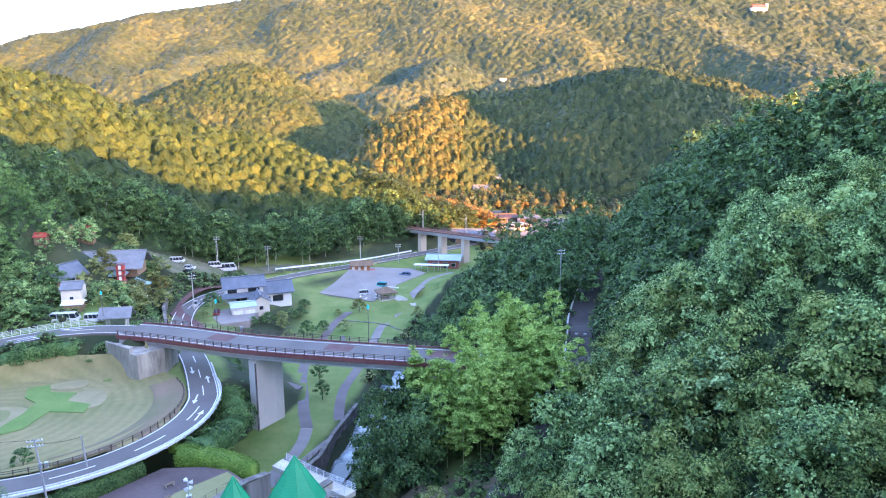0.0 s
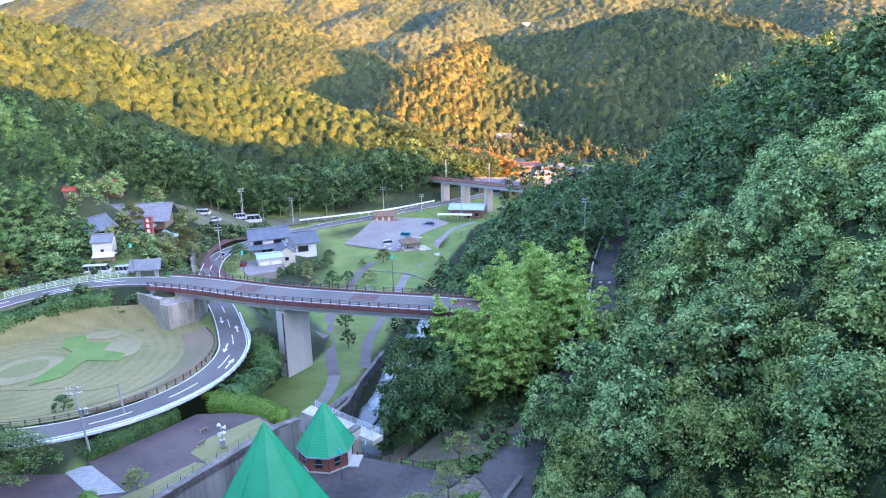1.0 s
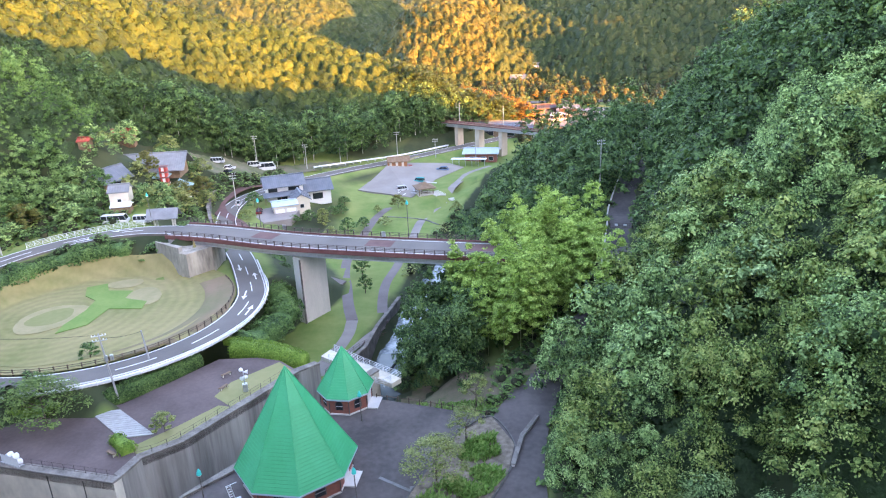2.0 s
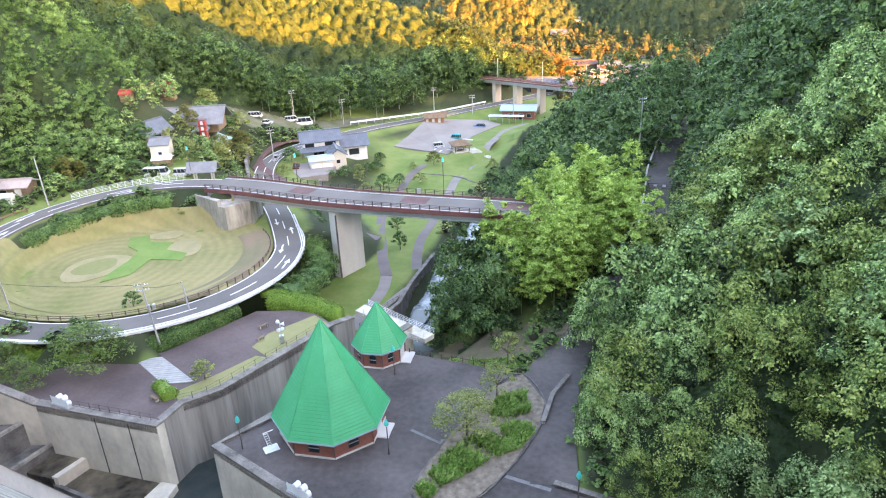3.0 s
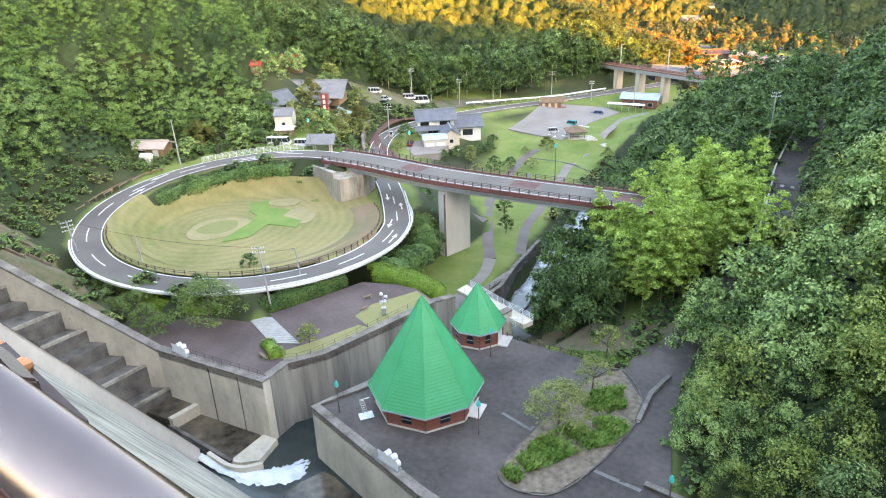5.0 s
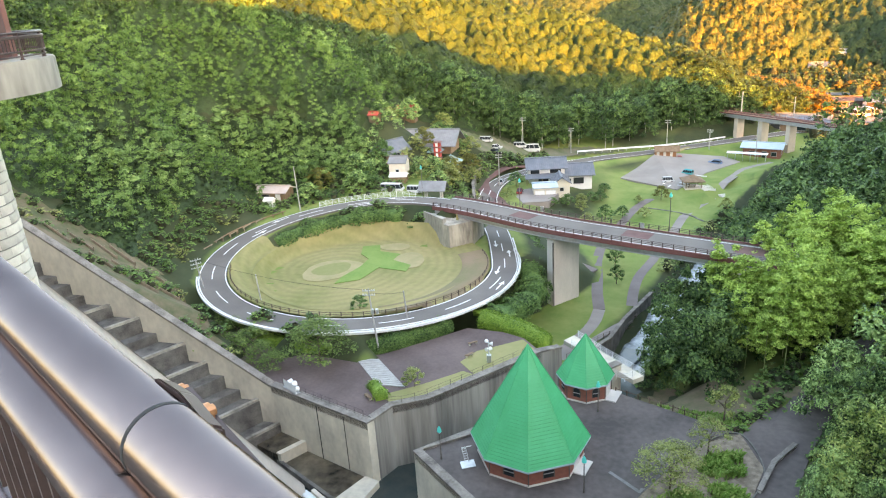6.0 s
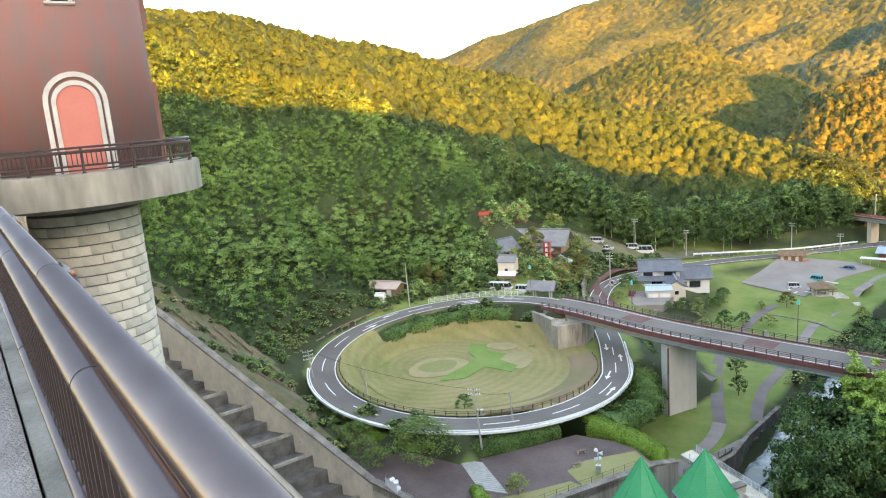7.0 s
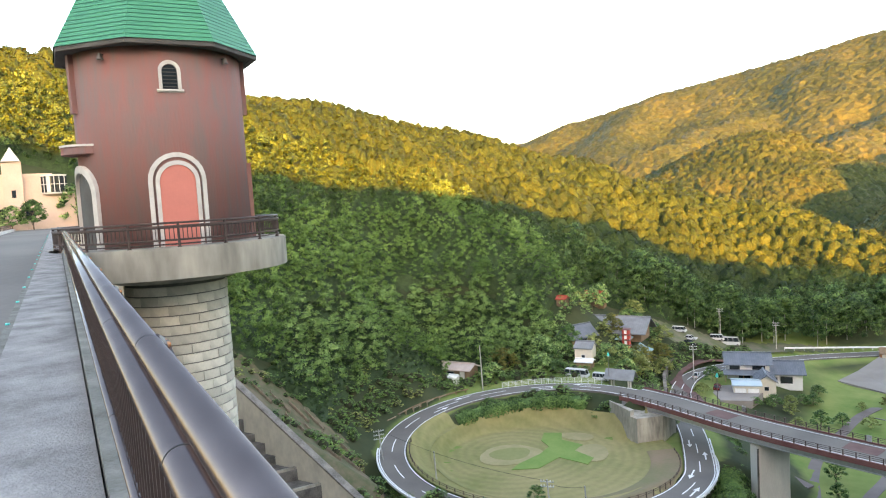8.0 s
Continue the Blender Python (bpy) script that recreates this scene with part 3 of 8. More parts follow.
# ---- plants as single things ----
def clump_crown(rs, clumps, leaves, shape, leaf, rc=0.2, core=0.0, body=0, zs=1.0):
    """A crown of rounded leaf clumps over a dome or column of unit width and height: vertices, quads.
    body: wider sprays inside each clump, that close it; zs: width to height, to keep clumps round in tall crowns."""
    c = []
    for i in range(clumps):
        h = 1 - (i + rs.uniform(0, 1)) / clumps * 0.92
        a = i * 2.4 + rs.uniform(-0.5, 0.5)
        bend = 0.0
        if shape == "plume":
            h = 0.30 + 0.70 * h
            r = 0.34 * math.sin(math.pi * min(1.0, (h - 0.18) / 0.84)) ** 0.8 + 0.02
            bend = 0.42 * max(0.0, h - 0.45) ** 1.6
        elif shape == "round":
            r = 0.40 * math.sqrt(max(0.0, 1 - (2 * h - 1.05) ** 2))
        else:
            r = 0.42 * min(1, math.sqrt(max(0.02, 1 - h)) * 1.15)
        c.append((r * math.cos(a) * rs.uniform(0.75, 1.15) + bend, r * math.sin(a) * rs.uniform(0.75, 1.15), h * 0.92))
    mid = np.array(c)
    size = rc * rs.uniform(0.7, 1.3, clumps)
    c, big = np.repeat(mid, leaves + body, 0), np.repeat(size, leaves + body)
    inner = np.arange(len(c)) % (leaves + body) >= leaves
    n = len(c)
    d = rs.normal(0, 1, (n, 3))
    d[:, 2] = np.abs(d[:, 2]) * 1.0 - 0.25
    d += np.stack([c[:, 0], c[:, 1], 0 * c[:, 2]], 1) * 1.6
    d /= np.linalg.norm(d, axis=1)[:, None]
    rad = (big * np.where(inner, rs.uniform(0.25, 0.6, n), rs.uniform(0.72, 1.15, n)))[:, None]
    p = c + d * rad * (1, 1, 0.8 * zs)
    nm = d + rs.normal(0, 0.5, (n, 3)) + (0, 0, 0.8)
    nm /= np.linalg.norm(nm, axis=1)[:, None]
    t = np.cross(nm, rs.normal(0, 1, (n, 3)))
    t /= np.linalg.norm(t, axis=1)[:, None]
    b = np.cross(nm, t)
    s = leaf * (rs.uniform(0.6, 1.3, n) * np.where(inner, 2.6, 1.0))[:, None] * (1, 1, zs)
    v = np.stack([p + s * t, p + s * b * 0.65 - s * nm * 0.3, p - s * t - s * nm * 0.25, p - s * b * 0.65 - s * nm * 0.3], 1).reshape(-1, 3)
    f = np.arange(n * 4).reshape(-1, 4)
    leafy = len(f)
    # dark core: the crown's inner shade is put into its colour
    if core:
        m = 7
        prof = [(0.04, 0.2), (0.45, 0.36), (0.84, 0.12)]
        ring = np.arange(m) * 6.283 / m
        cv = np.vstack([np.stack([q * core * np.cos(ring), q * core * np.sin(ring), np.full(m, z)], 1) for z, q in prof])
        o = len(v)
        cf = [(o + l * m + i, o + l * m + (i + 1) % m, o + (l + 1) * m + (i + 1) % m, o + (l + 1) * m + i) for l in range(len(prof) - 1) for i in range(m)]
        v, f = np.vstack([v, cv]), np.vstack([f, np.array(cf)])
    return v, f, leafy


def grove(name, xy, sizes, temps, material, label, seed, sink=0.0, base=None, category="forest", smooth=True):
    """Crowns from ready templates as one mesh, standing on the ground."""
    rs = np.random.RandomState(seed)
    z = (ground(xy[:, 0], xy[:, 1]) if base is None else np.full(len(xy), base)) + sink
    vs, fs, ks, o = [], [], [], 0
    pick = rs.randint(0, len(temps), len(xy))
    for k, (tv, tf, leafy) in enumerate(temps):
        ids = np.where(pick == k)[0]
        if not len(ids):
            continue
        a = rs.uniform(0, 6.283, len(ids))
        ca, sa = np.cos(a)[:, None], np.sin(a)[:, None]
        w, hh = sizes[ids, :1], sizes[ids, 1:]
        lx, ly = rs.normal(0, 0.05, (len(ids), 1)), rs.normal(0, 0.05, (len(ids), 1))
        px = (tv[None, :, 0] * ca - tv[None, :, 1] * sa) * w + xy[ids, :1] + lx * tv[None, :, 2] * hh
        py = (tv[None, :, 0] * sa + tv[None, :, 1] * ca) * w + xy[ids, 1:] + ly * tv[None, :, 2] * hh
        pz = tv[None, :, 2] * hh + z[ids][:, None]
        vs.append(np.stack([px, py, pz], -1).reshape(-1, 3))
        fs.append((tf[None] + (o + np.arange(len(ids)) * len(tv))[:, None, None]).reshape(-1, 4))
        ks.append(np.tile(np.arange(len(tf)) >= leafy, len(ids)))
        o += len(ids) * len(tv)
    ob = bulk(name, np.vstack(vs), np.vstack(fs), material, label, category, smooth=smooth)
    ob.data.materials.append(M_CROWN_SHADE)
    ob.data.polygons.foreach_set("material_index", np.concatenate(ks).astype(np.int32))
    return ob


def from_arrays(name, v, f, material, parent=None, label=""):
    me = bpy.data.meshes.new(name)
    me.from_pydata(v.tolist(), [], f.tolist())
    me.materials.append(material)
    ob = new(name, me)
    ob.parent = parent
    if label:
        ob["label"] = label
    return ob


def tree(x, y, z, w, h, leafmat, label, seed, trunk=0.3, clumps=26, leaves=26, leaf=0.035, shape="dome", name="tree", group=""):
    """A tapered trunk with limbs and a crown of leaf clumps."""
    rs = np.random.RandomState(seed)
    t = thing(name, label, "tree", (x, y, z), 0, group)
    bm = bmesh.new()
    rod(bm, (0, 0, -0.4), (0.05, 0.02, h * 0.55), 0.035 * h * 0.6, 7, 0.012 * h)
    for k in range(6):
        a = k * 2.4 + rs.uniform(0, 1)
        z0 = h * rs.uniform(trunk * 0.8, 0.55)
        rod(bm, (0, 0, z0), (math.cos(a) * w * 0.3, math.sin(a) * w * 0.3, z0 + h * 0.22), 0.012 * h, 5, 0.004 * h)
    part("trunk", bm, M_BARK, t)
    v, f, leafy = clump_crown(rs, clumps, int(leaves * 1.5), shape, leaf * 0.8, 0.16, 0.0, 7)
    v = v * (w, w, h * (1 - trunk)) + (0, 0, h * trunk)
    crown = from_arrays("crown", v, f, leafmat, t)
    crown.data.materials.append(M_CROWN_SHADE)
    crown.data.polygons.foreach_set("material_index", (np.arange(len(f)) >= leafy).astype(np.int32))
    return t


def hedge(line, width, height, leafmat, label, seed, name="hedge", density=26, leaf=0.16, lump=0.25):
    """Leaf cards over a rounded bank of foliage along a line, with a solid heart."""
    rs = np.random.RandomState(seed)
    ln = smooth_line(line, 1.0)
    seglen = np.linalg.norm(np.diff(ln[:, :2], axis=0), axis=1).sum()
    n = int(seglen * density * (width + height))
    i = rs.uniform(0, len(ln) - 1.001, n)
    k = i.astype(int)
    p = ln[k] + (ln[k + 1] - ln[k]) * (i - k)[:, None]
    d = np.gradient(ln[:, :2], axis=0)[k]
    d /= np.linalg.norm(d, axis=1)[:, None]
    side = np.stack([d[:, 1], -d[:, 0], 0 * d[:, 0]], 1)
    a = rs.uniform(-0.15, math.pi + 0.15, n)
    bump = 1 + lump * np.sin(i * 1.1 + seed) * np.cos(i * 0.37 + 2 * seed) + rs.normal(0, 0.05, n)
    c = p + side * (np.cos(a) * width / 2 * bump)[:, None]
    c[:, 2] += np.abs(np.sin(a)) ** 0.6 * height * bump
    nm = side * np.cos(a)[:, None] + np.stack([0 * a, 0 * a, np.sin(a)], 1) + rs.normal(0, 0.4, (n, 3))
    nm /= np.linalg.norm(nm, axis=1)[:, None]
    t = np.cross(nm, rs.normal(0, 1, (n, 3)))
    t /= np.linalg.norm(t, axis=1)[:, None]
    b = np.cross(nm, t)
    s = leaf * rs.uniform(0.6, 1.3, n)[:, None]
    v = np.stack([c + s * t, c + s * b * 0.7 - s * nm * 0.3, c - s * t, c - s * b * 0.7 - s * nm * 0.3], 1).reshape(-1, 3)
    ob = thing(name, label, "hedge", (0, 0, 0))
    from_arrays("leaves", v, np.arange(n * 4).reshape(-1, 4), leafmat, ob)
    bm = bmesh.new()
    tang = np.gradient(ln[:, :2], axis=0)
    rows = []
    for q, (tx, ty) in zip(ln, tang):
        l = math.hypot(tx, ty) or 1.0
        row = []
        for e in range(9):
            a = math.pi * e / 8
            k = rs.uniform(0.86, 1.04) * (0.90 if e in (0, 8) else 1.0)
            o, h = math.cos(a) * width * 0.44 * k, math.sin(a) ** 0.7 * height * 0.9 * k
            row.append(bm.verts.new((q[0] + ty / l * o, q[1] - tx / l * o, q[2] + h - (0.3 if e in (0, 8) else 0.0))))
        rows.append(row)
    for r0, r1 in zip(rows, rows[1:]):
        for e in range(8):
            bm.faces.new((r0[e], r0[e + 1], r1[e + 1], r1[e]))
    bm.faces.new(rows[0])
    bm.faces.new(rows[-1][::-1])
    bmesh.ops.recalc_face_normals(bm, faces=bm.faces[:])
    part("hedge_heart", bm, leafmat, ob, smooth=True)
    return ob


# ---- small fixtures ----
def park_lamp(x, y, z, h, turn=0.0, group="turquoise lamps"):
    t = thing("street_lamp", "tall brown street lamp with a turquoise bell-shaped head", "lamp", (x, y, z), turn, group)
    part("pole", rod(rod(bmesh.new(), (0, 0, -0.1), (0, 0, h - 0.5), 0.085, 8, 0.06), (0, 0, -0.1), (0, 0, 0.5), 0.13, 8, 0.10), M_LAMPPOLE, t)
    bm = bmesh.new()
    rod(bm, (0, 0, h - 0.55), (0, 0, h - 0.15), 0.30, 10, 0.24)
    rod(bm, (0, 0, h - 0.15), (0, 0, h + 0.25), 0.24, 10, 0.05)
    part("head", bm, M_TEAL, t, "turquoise bell-shaped lamp head")
    part("lens", rod(bmesh.new(), (0, 0, h - 0.72), (0, 0, h - 0.55), 0.20, 10, 0.26), M_LENS, t, "pale glass under the lamp head")
    return t


def utility_pole(x, y, z, h, turn=0.0, arms=2, gear=False, lean=(0, 0), label="grey concrete utility pole with cross arms"):
    t = thing("utility_pole", label, "utility pole", (x, y, z), turn, "utility poles")
    top = (lean[0], lean[1], h)
    part("pole", rod(bmesh.new(), (0, 0, -0.4), top, 0.17, 8, 0.11), M_POLE, t)
    for k in range(arms):
        zz = h - 0.35 - 0.75 * k
        bm = bmesh.new()
        box(bm, lean[0] - 1.0, lean[1] - 0.05, zz - 0.05, lean[0] + 1.0, lean[1] + 0.05, zz + 0.05)
        arm = part("cross_arm", bm, M_GALV, t)
        for dx in (-0.9, -0.45, 0.5, 0.9):
            part("insulator", rod(bmesh.new(), (lean[0] + dx, lean[1], zz + 0.05), (lean[0] + dx, lean[1], zz + 0.25), 0.06, 6), M_WHITEPAINT, arm)
    if gear:
        for dx in (-0.38, 0.38):
            part("transformer", rod(bmesh.new(), (dx, 0.1, h * 0.58), (dx, 0.1, h * 0.58 + 0.8), 0.24, 10), M_GALV, t, "grey pole transformer")
    return t


def wire(p, q, sag, label="thin dark overhead power cable"):
    p, q = Vector(p), Vector(q)
    bm = bmesh.new()
    pts = [p.lerp(q, k / 12) - Vector((0, 0, sag * 4 * (k / 12) * (1 - k / 12))) for k in range(13)]
    for a, b in zip(pts, pts[1:]):
        rod(bm, a, b, 0.025, 4)
    ob = mesh_object("power_cable", bm, M_TYRE)
    return tagged(ob, label, "cable", "power cables")


def fence_line(line, post_gap, h, rails, post_r, rail_r, material, name, label, every=1, square=False, group=""):
    """Posts as parts, each rail one part, along a line of (x, y, z)."""
    ln = smooth_line(line, 0.8)
    d = np.concatenate([[0], np.cumsum(np.linalg.norm(np.diff(ln[:, :2], axis=0), axis=1))])
    t = thing(name, label, "fence", (0, 0, 0), 0, group)
    me = None
    for s in np.arange(0, d[-1] + 0.01, post_gap):
        p = [np.interp(s, d, ln[:, k]) for k in range(3)]
        if me is None:
            bm = bmesh.new()
            if square:
                box(bm, -post_r, -post_r, -0.3, post_r, post_r, h)
            else:
                rod(bm, (0, 0, -0.3), (0, 0, h), post_r, 6)
            first = part("post", bm, material, t)
            first.location = p
            me = first.data
        else:
            o = new("post", me)
            o.parent, o.location = t, p
    k = max(1, int(every))
    pts = ln[::k]
    for z in rails:
        bm = bmesh.new()
        for a, b in zip(pts, pts[1:]):
            rod(bm, (a[0], a[1], a[2] + z), (b[0], b[1], b[2] + z), rail_r, 5)
        part("rail", bm, material, t)
    return t


def spotlight_bank(x, y, z, turn):
    t = thing("floodlight_bank", "white bank of round floodlights on a concrete wall top", "floodlight", (x, y, z), turn, "floodlight banks")
    part("base", bbox(-1.3, -0.3, 0, 1.3, 0.3, 0.12), M_GALV, t)
    bm = bmesh.new()
    prism(bm, [(-1.25, 0.12), (1.25, 0.12), (1.25, 0.2), (-1.25, 0.2)], 0.1, [0.9, 0.9, 1.0, 1.0])
    part("back_plate", bm, M_WHITEPAINT, t)
    for i, (dx, dz) in enumerate(((-0.8, 0.45), (0.0, 0.42), (0.8, 0.4), (-0.45, 0.95), (0.35, 0.9))):
        lamp = part("lamp", rod(bmesh.new(), (dx, 0.15, dz), (dx, -0.35, dz - 0.1), 0.2, 12, 0.32), M_WHITEPAINT, t)
        part("lens", rod(bmesh.new(), (dx, -0.35, dz - 0.1), (dx, -0.37, dz - 0.105), 0.29, 12), M_LENS, lamp)
    return t


# ---- the crest of the dam ----
CREST_Z = 54.4


def C(s, n, z):
    return Vector((*crest(s, n), z))


CR = Matrix(((UX, NX, 0, 0), (UY, NY, 0, 0), (0, 0, 1, 0), (0, 0, 0, 1)))


def crest_box(name, s0, n0, z0, s1, n1, z1, material, kind="structure", label="", category=""):
    ob = mesh_object(name, bbox(s0, n0, z0, s1, n1, z1, m=CR), material)
    bm = bmesh.new()
    bm.from_mesh(ob.data)
    bmesh.ops.recalc_face_normals(bm, faces=bm.faces[:])
    bm.to_mesh(ob.data)
    bm.free()
    return tagged(ob, label, category, "", kind)


def build_dam():
    bm = bmesh.new()
    prof = [(-7.6, 20), (-7.6, 54.2), (0.44, 54.2), (0.44, 52.6), (1.2, 51.2), (40.2, -11.5), (-7.6, -11.5)]
    a = [bm.verts.new(C(-45, n, z)) for n, z in prof]
    b = [bm.verts.new(C(153, n, z)) for n, z in prof]
    bm.faces.new(a)
    bm.faces.new(b[::-1])
    for i in range(len(prof)):
        j = (i + 1) % len(prof)
        bm.faces.new((a[i], b[i], b[j], a[j]))
    bmesh.ops.recalc_face_normals(bm, faces=bm.faces[:])
    tagged(mesh_object("dam_wall", bm, M_CONC_M), "weathered concrete gravity dam with a steep downstream face", "dam", "", "structure")


build_dam()
crest_box("road_crest", -45, -6.6, 54.1, 160, -0.86, 54.27, M_ASPHALT, label="grey asphalt road along the dam crest", category="road")
crest_box("pavement", -45, -0.74, 54.1, 152, 0.085, 54.40, M_WALK, label="pale grey concrete footway along the dam crest", category="footway")
crest_box("kerb", -45, -0.86, 54.1, 152, -0.744, 54.385, M_KERB, label="stained concrete kerb beside the crest road", category="kerb")
crest_box("parapet_base", -45, 0.10, 54.1, 152, 0.44, 54.50, M_KERB, label="moss-stained concrete base of the dam railing", category="kerb")
crest_box("kerb_far", -45, -7.6, 54.1, 152, -6.6, 54.62, M_CONC_L, label="pale concrete parapet on the reservoir side", category="parapet")
for i in range(26):
    s0 = 3.0 + i * 3.4
    t = tagged(mesh_object("kerb_reflector", bbox(s0, -0.86, 54.387, s0 + 0.12, -0.80, 54.41, m=CR), M_TEAL), "small turquoise reflector set on the kerb", "reflector", "kerb reflectors")


def crest_railing(s0, s1):
    r = thing("dam_railing", "satin bronze tube railing with dark balusters on the dam crest", "railing")
    part("top_tube", rod(bmesh.new(), C(s0, 0.27, 55.44), C(s1, 0.27, 55.44), 0.056, 28), M_STEEL, r, "wide satin bronze top tube", True)
    part("inner_tube", rod(bmesh.new(), C(s0, 0.20, 55.37), C(s1, 0.20, 55.37), 0.050, 24), M_STEEL, r, "satin bronze inner tube", True)
    part("bottom_tube", rod(bmesh.new(), C(s0, 0.185, 54.75), C(s1, 0.185, 54.75), 0.032, 14), M_STEEL, r, "slim grey bottom tube", True)
    bal = None
    post = None
    k = 0
    s = s0 + 0.06
    while s < min(s1, s0 + 36):
        if bal is None:
            bm = bbox(-0.008, -0.011, 0, 0.008, 0.011, 0.60)
            o = part("baluster", bm, M_POST, r, "dark brown baluster")
            bal = o.data
        else:
            o = new("baluster", bal)
            o.parent = r
        o.matrix_basis = Matrix.Translation(C(s, 0.20, 54.76)) @ CR.to_3x3().to_4x4()
        s += 0.125
    s = 1.075 - 2.5 * 3
    while s < s1:
        if s > s0:
            ma = Matrix.Translation(C(s, 0, 0)) @ CR
            p = part("post", prism(bmesh.new(), [(-0.20, 0.340), (0.02, 0.340), (0.02, 0.358), (-0.20, 0.358)], 54.45, [55.40, 55.45, 55.45, 55.40]), M_POST, r, "flat dark brown post")
            p.matrix_basis = ma
            bm = bmesh.new()
            # the curved clasp that holds the tube
            prof = [(-0.13, 55.470), (-0.05, 55.492), (0.02, 55.486), (0.09, 55.455), (0.17, 55.40), (0.17, 55.35), (0.10, 55.395), (0.0, 55.43), (-0.13, 55.448)]
            a = [bm.verts.new((x, 0.312, z)) for x, z in prof]
            b = [bm.verts.new((x, 0.338, z - 0.02)) for x, z in prof]
            bm.faces.new(a)
            bm.faces.new(b[::-1])
            for i in range(len(prof)):
                j = (i + 1) % len(prof)
                bm.faces.new((a[i], b[i], b[j], a[j]))
            bmesh.ops.recalc_face_normals(bm, faces=bm.faces[:])
            bmesh.ops.bevel(bm, geom=bm.edges[:], offset=0.004, segments=2, affect="EDGES")
            clasp = part("clasp", bm, M_POST, p, "rounded dark brown clasp")
            clasp.matrix_basis = Matrix.Identity(4)
            for ds in (0.03, -0.055):
                bolt = part("bolt", rod(rod(bmesh.new(), (ds, 0.33, 55.44), (ds, 0.352, 55.44), 0.014, 12), (ds, 0.35, 55.44), (ds, 0.358, 55.44), 0.009, 12), M_COPPER, p, "copper bolt cap")
                bolt.matrix_basis = Matrix.Identity(4)
            for n, z, rad, ds in ((0.27, 55.44, 0.0572, -0.08), (0.20, 55.37, 0.0512, 1.12), (0.185, 54.75, 0.034, 1.5)):
                part("joint_ring", rod(bmesh.new(), C(s + ds, n, z), C(s + ds + 0.008, n, z), rad, 24), M_TYRE, r, "dark joint line round the tube")
        s += 2.5
    return r


crest_railing(-4.0, 33.9)
RAIL_FAR = thing("dam_railing", "satin bronze tube railing on the reservoir side of the crest", "railing")
for z in (55.4, 55.1, 54.8):
    part("rail", rod(bmesh.new(), C(-30, -7.1, z), C(150, -7.1, z), 0.045, 8), M_STEEL, RAIL_FAR)
for i in range(60):
    part("post", bbox(-30 + i * 3, -7.15, 54.6, -29.9 + i * 3, -7.05, 55.4, m=CR), M_POST, RAIL_FAR)


# ---- the tower ----
def arch_outline(w, h, k=14):
    """Half-round arch outline, foot at 0, from right foot over the top to the left foot."""
    r = w / 2
    return [(r, 0)] + [(r * math.cos(a), h - r + r * math.sin(a)) for a in np.linspace(0, math.pi, k)] + [(-r, 0)]


def arch_on_wall(bm, R, mid, w_out, h_out, w_in, h_in, z0, depth):
    """An arched band laid round a cylinder of radius R, its middle at the angle mid."""
    o, i = arch_outline(w_out, h_out), arch_outline(w_in, h_in)

    def at(u, z, r):
        a = mid + u / R
        return (r * math.cos(a), r * math.sin(a), z0 + z)
    rows = [[bm.verts.new(at(u, z, R - 0.02)) for u, z in o], [bm.verts.new(at(u, z, R + depth)) for u, z in o],
            [bm.verts.new(at(u, z, R + depth)) for u, z in i], [bm.verts.new(at(u, z, R - 0.02)) for u, z in i]]
    for a, b in zip(rows, rows[1:]):
        for k in range(len(o) - 1):
            bm.faces.new((a[k], a[k + 1], b[k + 1], b[k]))
    bmesh.ops.recalc_face_normals(bm, faces=bm.faces[:])
    return bm


def arch_panel(bm, R, mid, w, h, z0, depth):
    o = arch_outline(w, h)
    r = w / 2
    cols = []
    for u in np.linspace(-r, r, 15):
        a = mid + u / R
        cols.append([bm.verts.new(((R + depth) * math.cos(a), (R + depth) * math.sin(a), z0 + z)) for z in (0.0, h - r + math.sqrt(max(0.0, r * r - u * u)))])
    for a, b in zip(cols, cols[1:]):
        bm.faces.new((a[0], b[0], b[1], a[1]))
    bmesh.ops.recalc_face_normals(bm, faces=bm.faces[:])
    return bm


def roof_side(k, sides, r0, z0, z1, courses, turn, groove=0.07):
    """One flank of a pyramid roof: metal courses parted by recessed seams, one sheet."""
    bm = bmesh.new()
    a0, a1 = turn + k * 2 * math.pi / sides, turn + (k + 1) * 2 * math.pi / sides
    prev = None
    for c in range(courses):
        u0, u1 = c / courses, (c + 1) / courses
        us = u1 - 0.16 / courses
        for u, d in ((u0, 0.0), (us, 0.0), (us, groove), (u1, groove)):
            r, z = max(0.01, r0 * (1 - u) - d * (1 - 0.7 * u)), z0 + (z1 - z0) * u
            cur = [bm.verts.new((r * math.cos(a), r * math.sin(a), z)) for a in (a0, a1)]
            if prev:
                bm.faces.new((prev[0], prev[1], cur[1], cur[0]))
            prev = cur
    return bm


TOWER = (*crest(39.6, 5.3), 0.0)


